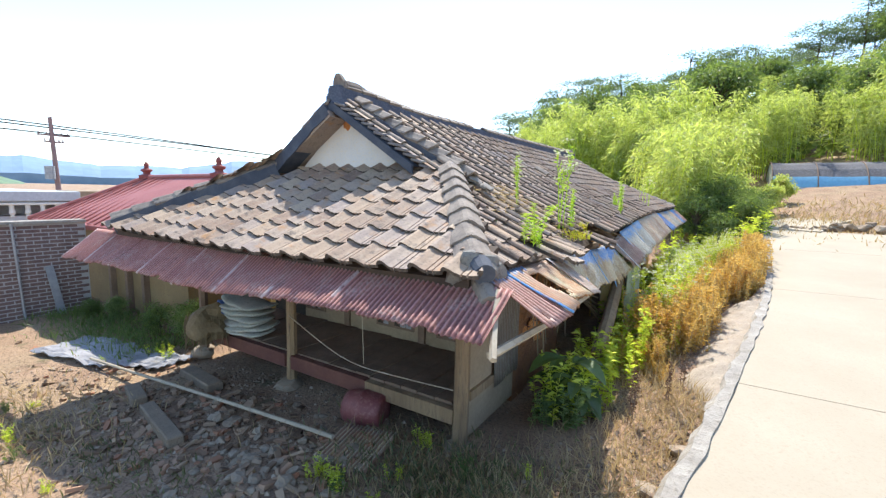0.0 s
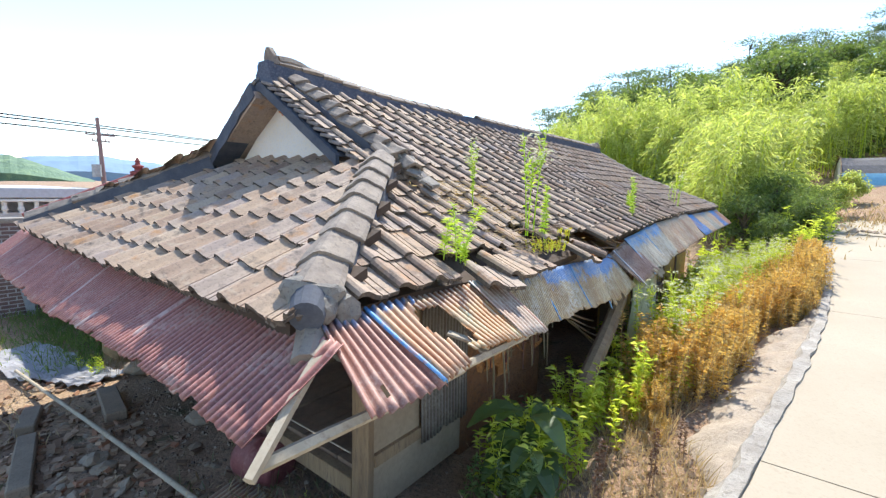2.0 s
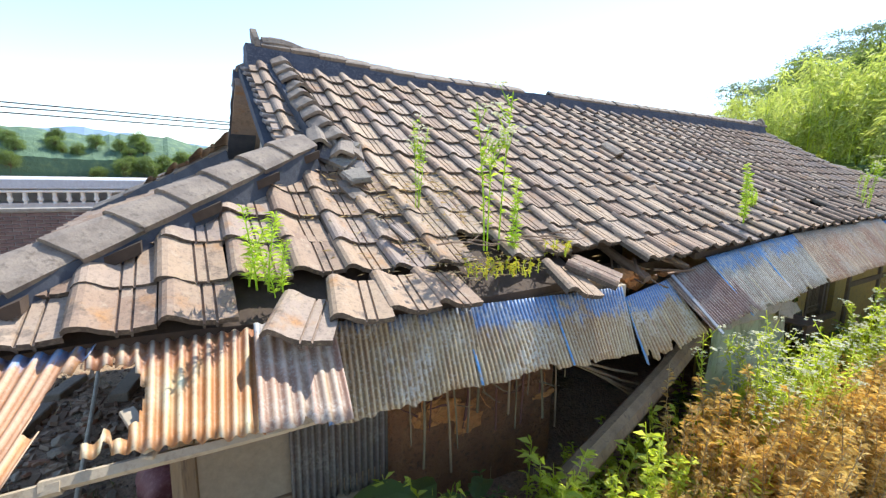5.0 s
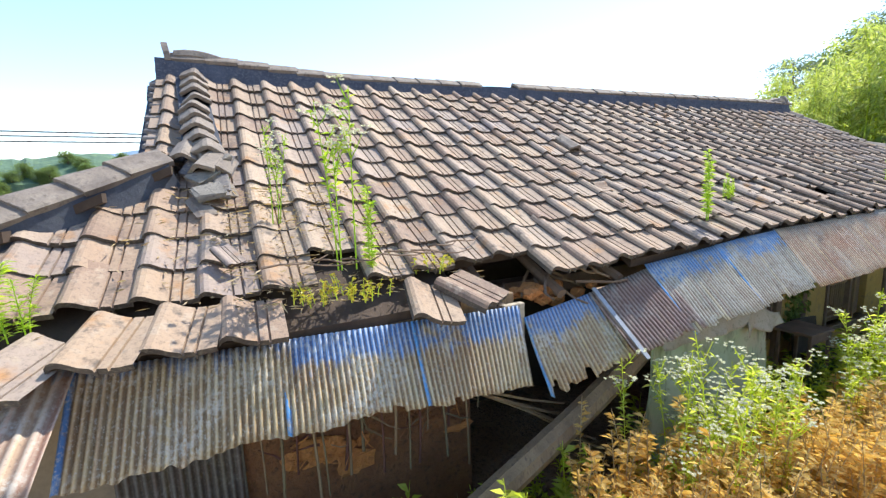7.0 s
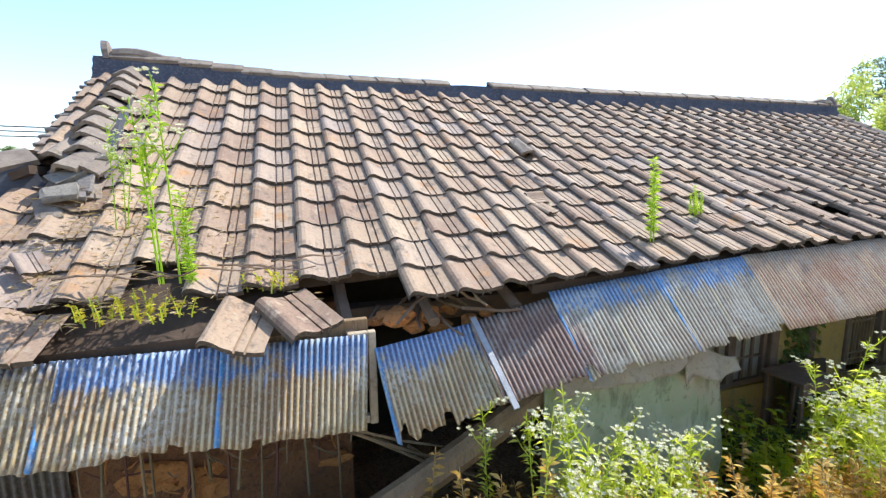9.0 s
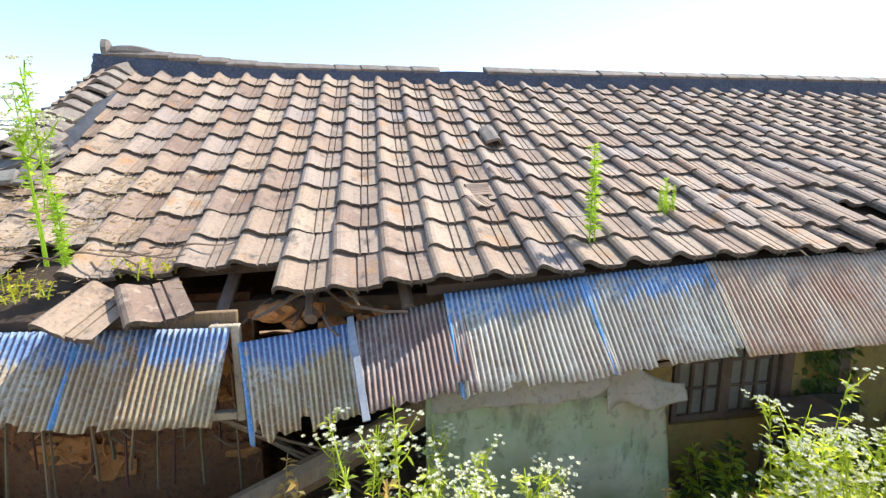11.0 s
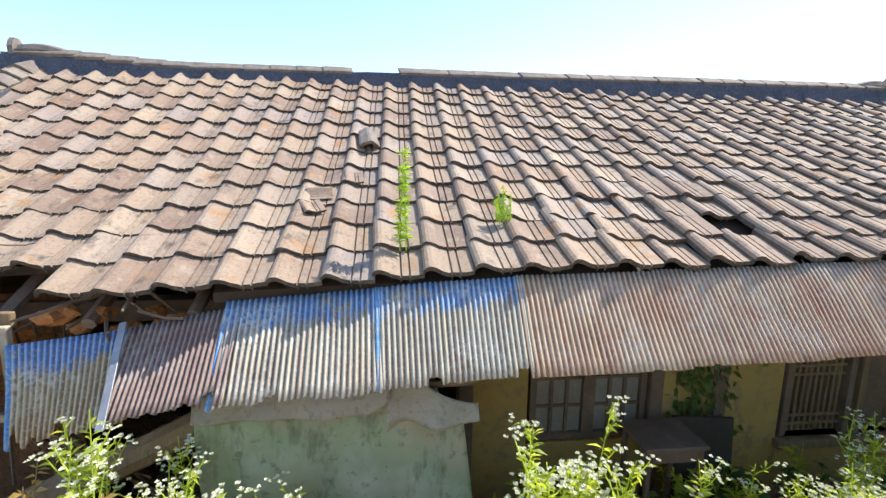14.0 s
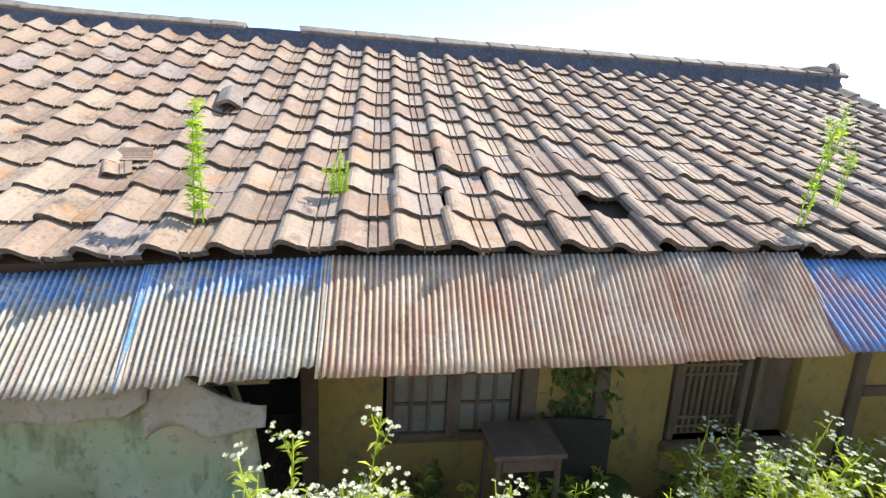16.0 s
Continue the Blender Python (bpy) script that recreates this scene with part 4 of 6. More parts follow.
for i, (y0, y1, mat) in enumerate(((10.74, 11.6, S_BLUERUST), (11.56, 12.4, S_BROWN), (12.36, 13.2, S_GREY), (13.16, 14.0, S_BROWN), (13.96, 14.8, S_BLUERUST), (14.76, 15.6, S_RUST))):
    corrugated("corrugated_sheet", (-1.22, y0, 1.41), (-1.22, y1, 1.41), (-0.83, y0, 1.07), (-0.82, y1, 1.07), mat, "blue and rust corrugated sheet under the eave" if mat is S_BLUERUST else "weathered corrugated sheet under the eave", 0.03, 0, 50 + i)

# ---- walls, posts and openings of the house ----
Y_IN, X_WL, Y_WB = 4.35, -6.05, 14.9


def wall_piece(name, lo, hi, material, label=""):
    return hpart(name, block(lo, hi, None, 0.004), material, None, label)


wall_piece("wall", (X_WALL - 0.14, 4.28, -0.5), (X_WALL, 5.8, 1.18), MUDDARK, "broken orange mud wall with exposed laths")
wall_piece("wall", (X_WALL - 0.14, 8.2, -0.5), (X_WALL, 8.66, 1.36), YELLOW, "ochre plastered wall")
wall_piece("wall", (X_WALL - 0.14, 8.66, -0.5), (X_WALL, 9.56, 0.03), YELLOW, "ochre plastered wall")
wall_piece("wall", (X_WALL - 0.14, 8.66, 0.98), (X_WALL, 9.56, 1.38), YELLOW, "ochre plastered wall")
wall_piece("wall", (X_WALL - 0.14, 9.56, -0.5), (X_WALL, 10.62, 1.38), YELLOW, "ochre plastered wall")
wall_piece("wall", (X_WALL - 0.14, 10.62, -0.5), (X_WALL, 11.62, -0.03), YELLOW, "ochre plastered wall")
wall_piece("wall", (X_WALL - 0.14, 10.62, 0.98), (X_WALL, 11.62, 1.38), YELLOW, "ochre plastered wall")
wall_piece("wall", (X_WALL - 0.14, 11.62, -0.5), (X_WALL, Y_WB, 1.38), YELLOW, "ochre plastered wall")
# The bay's darkness is painted into this back wall.
wall_piece("wall", (X_WALL - 1.3, 5.8, -0.5), (X_WALL - 1.2, 8.2, 1.3), DARK, "mud wall behind the collapsed bay, coloured near-black for the shade")
wall_piece("wall", (X_WL, Y_IN, -0.5), (X_WL + 0.14, Y_WB, 1.3), YELLOW, "ochre plastered wall")
wall_piece("wall", (X_WL, Y_WB, -0.5), (X_WALL, Y_WB + 0.14, 1.3), YELLOW, "ochre plastered wall")
# Porch shade painted as a near-black wall colour.
wall_piece("wall", (X_WL + 0.14, Y_IN, -0.5), (-5.2, Y_IN + 0.14, 1.25), DARK, "porch wall coloured near-black for the shade")
wall_piece("wall", (-5.2, Y_IN, -0.2), (X_WALL - 0.14, Y_IN + 0.14, 1.25), PANEL, "brown plastered porch wall")
wall_piece("ceiling_beam", (X_WALL - 0.12, Y_POST - 0.1, 1.0), (X_WALL + 0.02, Y_WB, 1.13), WOODDARK, "dark eave beam")
wall_piece("ceiling_beam", (X_WL, Y_POST - 0.08, 0.98), (X_WALL, Y_POST + 0.06, 1.12), WOODDARK, "dark porch beam")
wall_piece("porch_panel", (X_WALL - 0.03, Y_POST + 0.06, 0.02), (X_WALL, 3.74, 1.05), PANEL, "brown board panel")
wall_piece("porch_panel", (X_WALL - 0.03, Y_POST + 0.06, -0.42), (X_WALL, 4.28, -0.05), PANEL, "brown board panel")
wall_piece("rail", (X_WALL - 0.06, Y_POST + 0.06, -0.06), (X_WALL + 0.03, 4.28, 0.03), WOOD, "weathered rail")
# posts on stones
for x, rad, mat in ((-1.81, 0.075, WOOD), (-4.1, 0.06, WOOD), (-5.95, 0.06, WOODDARK)):
    bm = bar((x, Y_POST, -0.47), (x + 0.03, Y_POST, 1.05), rad, rad * 0.92, 7, 0.012, 7)
    hpart("post", bm, mat, None, "weathered timber porch post")
    bm = bmesh.new()
    lump(bm, (x, Y_POST - 0.02, -0.5), 0.16, int(-x * 10), (1, 1, 0.6), 0.15, 2)
    hpart("post_stone", bm, STONE, None, "post stone")
# raised porch floor
porch_floor = wall_piece("porch_floor", (-5.95, Y_POST + 0.03, -0.2), (-1.85, Y_IN, -0.145), WOODDARK, "dusty plank porch floor")
for i, x in enumerate(np.arange(-5.9, -1.95, 0.2)):
    hpart("plank", block((x, Y_POST + 0.035, -0.142), (x + 0.19, Y_IN - 0.01, -0.11 + 0.005 * (i % 3)), None, 0.004), WOODDARK, porch_floor)
wall_piece("porch_beam", (-4.05, Y_POST - 0.05, -0.28), (-2.9, Y_POST + 0.03, -0.12), WOODRED, "red-brown edge beam")
wall_piece("porch_beam", (-5.95, Y_POST - 0.05, -0.28), (-4.15, Y_POST + 0.03, -0.12), WOODRED, "red-brown edge beam")
wall_piece("porch_beam", (-2.9, Y_POST - 0.05, -0.27), (-1.85, Y_POST + 0.03, -0.13), WOOD, "bare edge beam")
# ---- openings and clutter on the long side ----
def window_unit(y0, y1, z0, z1, cols, rows, label, parent):
    """A glazed sash: frame, glazing bars and panes set in the wall."""
    x = X_WALL - 0.05
    bm = bmesh.new()
    for lo, hi in (((x, y0, z0), (x + 0.05, y0 + 0.045, z1)), ((x, y1 - 0.045, z0), (x + 0.05, y1, z1)), ((x, y0 + 0.045, z0), (x + 0.05, y1 - 0.045, z0 + 0.045)), ((x, y0 + 0.045, z1 - 0.045), (x + 0.05, y1 - 0.045, z1))):
        box(bm, lo, hi, None, 0.003)
    sash = hpart("window", bm, WOODDARK, parent, label)
    iw, ih = (y1 - y0 - 0.09) / cols, (z1 - z0 - 0.09) / rows
    for i in range(cols):
        for j in range(rows):
            a, b = y0 + 0.045 + i * iw, z0 + 0.045 + j * ih
            hpart("pane", block((x + 0.012, a + 0.003, b + 0.003), (x + 0.018, a + iw - 0.003, b + ih - 0.003)), GLASS, sash)
    for i in range(1, cols):
        a = y0 + 0.045 + i * iw
        hpart("glazing_bar", block((x + 0.005, a - 0.011, z0 + 0.05), (x + 0.04, a + 0.011, z1 - 0.05)), WOODDARK, sash)
    for j in range(1, rows):
        b = z0 + 0.045 + j * ih
        hpart("glazing_bar", block((x + 0.008, y0 + 0.05, b - 0.009), (x + 0.036, y1 - 0.05, b + 0.009)), WOODDARK, sash)
    return sash


window_unit(8.68, 9.11, 0.05, 0.96, 3, 4, "dark wooden sash with dusty panes", house)
window_unit(9.11, 9.54, 0.05, 0.96, 3, 4, "dark wooden sash with dusty panes", house)
for y in (8.22, 9.6, 10.1, 12.1, 13.5):
    hpart("wall_post", block((X_WALL - 0.1, y - 0.05, -0.45), (X_WALL + 0.035, y + 0.05, 1.06), None, 0.008), WOODDARK, None, "dark timber post in the wall")
hpart("wall_rail", block((X_WALL - 0.1, 12.16, 0.28), (X_WALL + 0.03, 14.8, 0.36), None, 0.006), WOODDARK, None, "dark horizontal timber")
# lattice door and the open leaf beside it
lattice = hpart("lattice_door", block((X_WALL - 0.08, 10.64, -0.02), (X_WALL - 0.06, 11.22, 0.97)), PANEL, None, "brown lattice door with thin upright slats")
for y in (10.64, 11.17):
    hpart("stile", block((X_WALL - 0.058, y, -0.02), (X_WALL + 0.01, y + 0.05, 0.97), None, 0.004), WOODDARK, lattice)
for i in range(9):
    y = 10.72 + i * 0.05
    hpart("slat", block((X_WALL - 0.056, y, 0.0), (X_WALL - 0.03, y + 0.018, 0.95)), WOOD, lattice)
for z in (0.05, 0.12, 0.45, 0.52, 0.85, 0.9):
    hpart("slat", block((X_WALL - 0.052, 10.7, z), (X_WALL - 0.026, 11.17, z + 0.018)), WOOD, lattice)
leaf = hpart("door_leaf", block((X_WALL - 0.1, 11.24, -0.02), (X_WALL - 0.06, 11.6, 0.97)), WOODDARK, None, "dark door leaf ajar")
hpart("stile", block((X_WALL - 0.055, 11.26, -0.02), (X_WALL + 0.02, 11.31, 0.97), None, 0.004), WOOD, leaf)
hpart("door_sill", block((X_WALL - 0.1, 10.6, -0.1), (X_WALL + 0.06, 11.64, -0.03), None, 0.006), WOOD, None, "weathered sill")

# laths and clods exposed in the broken mud wall
rng = random.Random(12)
for i in range(17):
    y = 4.42 + i * 0.085 + rng.uniform(-0.035, 0.035)
    low = rng.uniform(-0.1, 0.35)
    hpart("lath", bar((X_WALL + 0.06 + rng.uniform(0, 0.16), y, low), (X_WALL + 0.1, y + rng.uniform(-0.06, 0.06), 1.06), rng.uniform(0.005, 0.012), 0.008, 5, 0.014, 4), (WOOD, STRAW, WOODRED)[i % 3], None)
for i in range(85):
    bm = bmesh.new()
    r = rng.uniform(0.025, 0.1)
    lump(bm, (X_WALL + rng.uniform(-0.02, 0.02), rng.uniform(4.33, 5.75), 1.05 - rng.random() ** 1.5 * 0.95), r, i * 1.71, (rng.uniform(0.25, 0.5), rng.uniform(0.8, 1.4), rng.uniform(0.6, 1.0)), 0.5, 2)
    hpart("mud_clod", bm, MUD if i % 3 else MUDDARK, None, "crumbling orange mud plaster")
for i in range(60):
    a = Vector((X_WALL + rng.uniform(0.02, 0.14), rng.uniform(4.5, 5.8), rng.uniform(0.25, 1.0)))
    way = Vector((rng.uniform(-0.03, 0.08), rng.uniform(-0.2, 0.2), rng.uniform(-0.16, 0.1)))
    hpart("broken_lath", bar(a, a + way, rng.uniform(0.004, 0.011), 0.003, 4, 0.012, 3), (WOODRED, STRAW, MUD, WOOD)[i % 4])
corrugated("corrugated_sheet", (X_WALL + 0.03, 3.72, 0.98), (X_WALL + 0.03, 4.32, 0.98), (X_WALL + 0.03, 3.72, -0.1), (X_WALL + 0.03, 4.32, -0.1), sheet_material("dull_iron", (0.13, 0.11, 0.095), (0.15, 0.13, 0.11), (0.12, 0.085, 0.06), 0.05, 0.2, 0.1), "dull brown ribbed sheet covering the side wall", 0.02, 0, 71, amp=0.008)
# broken rafters and mud in the hole under the eave
for i, y in enumerate((4.7, 5.3, 5.75, 6.2, 6.7, 7.3)):
    hpart("rafter", bar((-2.1, y, 1.52 if i else 1.5), (-1.28, y + 0.02, eave_z(y) - 0.14), 0.04, 0.035, 7, 0.01, 3), WOODDARK, None, "dark round rafter")
for i, y in enumerate((8.6, 9.6, 10.6, 11.6, 12.6, 13.6, 14.6)):
    hpart("rafter", bar((-2.1, y, 1.68), (-1.28, y + 0.02, eave_z(y) - 0.14), 0.04, 0.035, 7, 0.01, 3), WOODDARK, None, "dark round rafter")
for i in range(9):
    bm = bmesh.new()
    lump(bm, (-1.42 + rng.uniform(-0.15, 0.08), 5.95 + i * 0.09, 1.12 + rng.uniform(-0.06, 0.05)), rng.uniform(0.035, 0.07), i * 1.37 + 0.4, (1, 1.2, 0.8), 0.45, 2)
    hpart("mud_clod", bm, MUD, None, "crumbling orange mud under the eave")
for i in range(10):
    p = Vector((rng.uniform(-1.7, -1.3), rng.uniform(5.7, 6.6), rng.uniform(1.16, 1.32)))
    hpart("broken_lath", bar(p, p + Vector((rng.uniform(0.05, 0.3), rng.uniform(-0.3, 0.3), rng.uniform(-0.14, 0.02))), 0.012, 0.007, 5, 0.015, 3), WOOD if i % 2 else WOODDARK)
eave_board = hpart("eave_board", block((-1.33, 4.5, 1.12), (-1.29, 5.86, 1.2), None, 0.004), WOOD, None, "grey eave board")

# pale frame between the two hanging sheets
bracket = thing("wooden_frame", "pale broken wooden frame hanging under the eave", "wooden frame", at=(-1.24, 5.87, 0.7))
part("upright", block((-0.02, -0.02, -0.05), (0.02, 0.02, 0.45), None, 0.004), PALEWOOD, bracket)
part("crosspiece", block((-0.02, -0.12, 0.41), (0.02, -0.02, 0.45), None, 0.004), PALEWOOD, bracket)
part("crosspiece", block((-0.02, -0.14, -0.04), (0.02, -0.02, 0.0), None, 0.004), PALEWOOD, bracket)
flash = solo("metal_strip", block((0, -0.017, -0.005), (0.52, 0.017, 0.005), frame_of((-1.22, 6.42, 1.165), (0.33, 0.07, -0.32), (0, 1, 0)), 0.002), METAL, "bent pale metal strip leaning on the sheets", "metal strip")
log = solo("leaning_pole", bar((-1.06, 5.15, -0.08), (-1.2, 7.0, 0.76), 0.085, 0.075, 9, 0.02, 8), WOOD, "pale debarked pole leaning along the wall", "pole")
stick = solo("broken_stick", bar((-1.25, 7.9, 0.95), (-1.22, 8.0, 0.62), 0.022, 0.018, 6, 0.008, 3), PALEWOOD, "pale broken stick under the eave", "stick")
for i in range(5):
    solo("broken_stick", bar((-1.5, 5.3 + 0.2 * i, 0.7 - 0.1 * i), (-1.35, 6.3 + 0.1 * i, 0.35 - 0.12 * i), 0.012, 0.008, 5, 0.02, 4), WOOD, "thin brown stick poking from the broken wall", "stick", "sticks in the broken wall")

# corner timbers under the red sheets
solo("fascia_timber", bar((-1.12, 2.42, 1.19), (-0.93, 1.99, 0.93), 0.028, 0.022, 5, 0.006, 4), PALEWOOD, "split pale timber under the corner sheets", "timber", "corner timbers")
solo("fascia_timber", bar((-0.98, 2.05, 0.92), (-0.83, 2.95, 1.0), 0.026, 0.022, 5, 0.006, 4), PALEWOOD, "split pale timber under the corner sheets", "timber", "corner timbers")
solo("fascia_timber", bar((-0.84, 2.9, 1.0), (-0.85, 3.75, 0.99), 0.022, 0.02, 5, 0.006, 4), PALEWOOD, "split pale timber under the corner sheets", "timber", "corner timbers")
for i, (y, z, turn) in enumerate(((3.12, 1.07, 20), (3.2, 1.04, -30))):
    solo("splinter", block((-0.1, -0.022, -0.008), (0.12, 0.022, 0.008), pose(-0.93, y, z, 5, 12, turn), 0.003), PALEWOOD, "splintered pale board in the torn sheet", "splinter", "splintered boards")

# tarpaulin hung over the open bay
verts, faces = [], []
NY, NZ = 46, 26
for i in range(NY + 1):
    u = i / NY
    y = 6.78 + 1.3 * u
    top = 0.84 + 0.10 * math.exp(-((u - 0.74) / 0.16) ** 2) - 0.08 * smooth(0.8, 1.0, u) - 0.02 * math.sin(u * 9)
    for j in range(NZ + 1):
        v = j / NZ
        z = top + (-0.5 - top) * v
        fold = 0.03 * math.sin(u * 21 + v * 2.0) * v + 0.07 * math.exp(-((u - 0.74 - 0.1 * v) / 0.09) ** 2) * (0.3 + v) + 0.04 * noise.noise(Vector((u * 5, v * 3, 7)))
        verts.append((-1.06 + fold - 0.03 * v + 0.0, y + 0.16 * v * smooth(0.5, 1, u), z))
for i in range(NY):
    for j in range(NZ):
        a = i * (NZ + 1) + j
        faces.append((a, a + 1, a + NZ + 2, a + NZ + 1))
tm = raw_mesh("tarpaulin", verts, faces)
for p in tm.polygons:
    p.use_smooth = True
tarp = tagged(obj("tarpaulin", tm, TARP), "mouldy grey-green tarpaulin draped over the open bay", "tarpaulin")
so = tarp.modifiers.new("thick", "SOLIDIFY")
so.thickness = 0.006
# upper band folded over the rail, and the tongue at its free corner
for name, y0, y1, drop, lab in (("folded_band", 6.8, 7.72, 0.17, "brownish folded band of the tarpaulin"), ("tongue", 7.7, 8.16, 0.3, "loose tongue of tarpaulin hooked on a stick")):
    vs, fs, nu, nv = [], [], 26, 8
    for i in range(nu + 1):
        u = i / nu
        y = y0 + (y1 - y0) * u
        peak = 0.87 + 0.1 * math.exp(-((y - 7.74) / 0.13) ** 2) - 0.1 * smooth(7.8, 8.15, y)
        long = drop * (1 - 0.75 * u if name == "tongue" else 0.8 + 0.35 * noise.noise(Vector((y * 4, 2, 0))))
        for j in range(nv + 1):
            v = j / nv
            vs.append((-1.02 + 0.02 * math.sin(y * 23 + v) * v + 0.035 * v, y, peak - long * v))
    for i in range(nu):
        for j in range(nv):
            a = i * (nv + 1) + j
            fs.append((a, a + 1, a + nv + 2, a + nv + 1))
    fm = raw_mesh(name, vs, fs)
    for p in fm.polygons:
        p.use_smooth = True
    ob = obj(name, fm, CLOTH, tarp, lab)
    ob.modifiers.new("thick", "SOLIDIFY").thickness = 0.005
solo("tarp_rail", bar((-1.1, 6.7, 0.84), (-1.12, 8.15, 0.84), 0.02, 0.02, 6, 0.01, 4), WOOD, "thin pole carrying the tarpaulin", "pole")

# low table and black board by the wall
stool = thing("low_table", "old low wooden table beside the wall", "table", at=(-1.42, 9.45, -0.5))
part("tabletop", block((-0.18, -0.2, 0.75), (0.16, 0.22, 0.78), None, 0.006), WOODDARK, stool)
for x in (-0.15, 0.12):
    for y in (-0.2, 0.18):
        part("leg", block((x, y * 0.9, -0.04), (x + 0.03, y * 0.9 + 0.03, 0.75), None, 0.004), WOODDARK, stool)
part("apron", block((0.12, -0.145, 0.67), (0.145, 0.16, 0.745), None, 0.003), WOODDARK, stool)
solo("black_board", block((-0.015, -0.24, 0.0), (0.015, 0.22, 0.74), pose(-1.52, 9.86, -0.48, -4, -9, 0), 0.004), DARK, "black board leaning against the ochre wall", "board")

# ---- the porch and the yard ----
def sack_mesh():
    bm = bmesh.new()
    rings = []
    for k in np.linspace(-1, 1, 11):
        w = (1 - abs(k) ** 5 * 0.75)
        rings.append([(0.36 * k, 0.21 * w * math.copysign(abs(math.cos(q)) ** 0.7, math.cos(q)), 0.036 * w * math.sin(q) * (1 - 0.1 * k) + 0.008 * math.sin(7 * k) + 0.03 * k * k) for q in np.linspace(0, 2 * math.pi, 15)[:-1]])
    loft(bm, rings)
    for f in bm.faces:
        f.smooth = True
    mesh = bpy.data.meshes.new("sack")
    bm.to_mesh(mesh)
    bm.free()
    mesh.materials.append(SACK)
    return mesh


SACKM = sack_mesh()
for i in range(7):
    ob = tagged(new("sack", SACKM), "grey-white woven sack stacked on the porch", "sack", "stacked sacks")
    ob.matrix_world = pose(-5.12 + 0.02 * math.sin(i * 2), 3.35 + 0.02 * math.sin(i * 3), -0.065 + 0.063 * i, 4 * math.sin(i), 3 * math.cos(i * 2) + (6 if i == 6 else 0), 13 * math.sin(i * 1.7) + 12) @ Matrix.Diagonal((1.0 + 0.09 * (i % 2), 1.08, 1.0, 1))
bm = bmesh.new()
lump(bm, (-5.42, 3.2, 0.22), 0.13, 8, (1.1, 1, 0.8), 0.25, 2)
solo("plastic_bag", bm, BLUE, "crumpled blue plastic bag beside the sacks", "bag")
bm = bmesh.new()
lump(bm, (-5.5, 3.0, 0.05), 0.26, 11, (1.0, 0.9, 0.95), 0.25, 3)
rg = random.Random(3)
for i in range(160):
    a = rg.uniform(0, 6.28)
    p = Vector((-5.5 + 0.25 * math.cos(a), 3.0 + 0.22 * math.sin(a), rg.uniform(-0.12, 0.2)))
    rod(bm, p, p + Vector((0.04 * math.cos(a), 0.04 * math.sin(a), -rg.uniform(0.1, 0.3))), 0.004, 0.002, 3)
solo("straw_bale", bm, STRAW, "frayed brown straw bundle hung at the porch", "straw bundle")
# porch wall: paper windows and a hanging wire
for x, w in ((-4.95, 0.42), (-3.45, 0.62), (-2.55, 0.5)):
    win = hpart("porch_window", block((x - w / 2, Y_IN - 0.03, 0.02), (x + w / 2, Y_IN - 0.005, 0.72), None, 0.004), WOODDARK, None, "torn paper window with dark lattice")
    for i in range(6):
        for j in range(5):
            if (i * 7 + j * 3 + int(-x * 10)) % 4:
                a, b = x - w / 2 + 0.03 + i * (w - 0.06) / 6, 0.05 + j * 0.13
                # Every third pane is near-black, the room's darkness put in as colour.
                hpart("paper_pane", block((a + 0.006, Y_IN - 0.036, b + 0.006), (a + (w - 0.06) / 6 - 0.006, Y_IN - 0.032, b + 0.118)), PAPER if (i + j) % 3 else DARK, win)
for x in (-4.3, -3.02, -2.2):
    hpart("wall_post", block((x - 0.05, Y_IN - 0.04, -0.1), (x + 0.05, Y_IN - 0.002, 1.2), None, 0.004), WOODDARK)


def strand(name, points, r, material, label, category, sides=5):
    cu = bpy.data.curves.new(name, "CURVE")
    cu.dimensions, cu.bevel_depth, cu.bevel_resolution = "3D", r, 1
    sp = cu.splines.new("NURBS")
    sp.points.add(len(points) - 1)
    for q, p in zip(sp.points, points):
        q.co = (*p, 1)
    sp.use_endpoint_u, sp.order_u = True, 3
    ob = new(name, cu)
    cu.materials.append(material)
    return tagged(ob, label, category)


strand("hanging_wire", [(-4.05, 3.15, 0.36), (-3.6, 3.2, 0.12), (-3.1, 3.2, -0.02), (-2.5, 3.2, 0.0), (-1.85, 3.15, 0.06)], 0.006, PALEWOOD, "pale cord strung between the porch posts", "cord")
strand("hanging_wire", [(-3.05, 3.25, 1.0), (-3.02, 3.25, 0.5), (-3.0, 3.25, 0.0)], 0.005, PALEWOOD, "pale cord hanging from the porch beam", "cord")

# tub under the porch edge
bm = bmesh.new()
rings = []
for k, r in ((0, 0.15), (0.05, 0.17), (0.16, 0.175), (0.17, 0.185), (0.2, 0.185), (0.21, 0.175), (0.36, 0.165), (0.40, 0.15), (0.40, 0.12)):
    rings.append([(k, r * math.cos(q), r * math.sin(q)) for q in np.linspace(0, 2 * math.pi, 25)[:-1]])
loft(bm, rings)
bmesh.ops.transform(bm, matrix=pose(-3.0, 3.02, -0.36, 0, 0, 14), verts=bm.verts)
for f in bm.faces:
    f.smooth = True
solo("plastic_tub", bm, TUB, "faded red plastic tub lying on its side", "tub")
corrugated("corrugated_sheet", (-2.85, 2.85, ground_z(-2.85, 2.85) + 0.035), (-2.3, 2.95, ground_z(-2.3, 2.95) + 0.035), (-2.7, 2.3, ground_z(-2.7, 2.3) + 0.03), (-2.2, 2.4, ground_z(-2.2, 2.4) + 0.03), S_BROWN, "rusted corrugated sheet lying on the ground", 0.08, 0, 81)


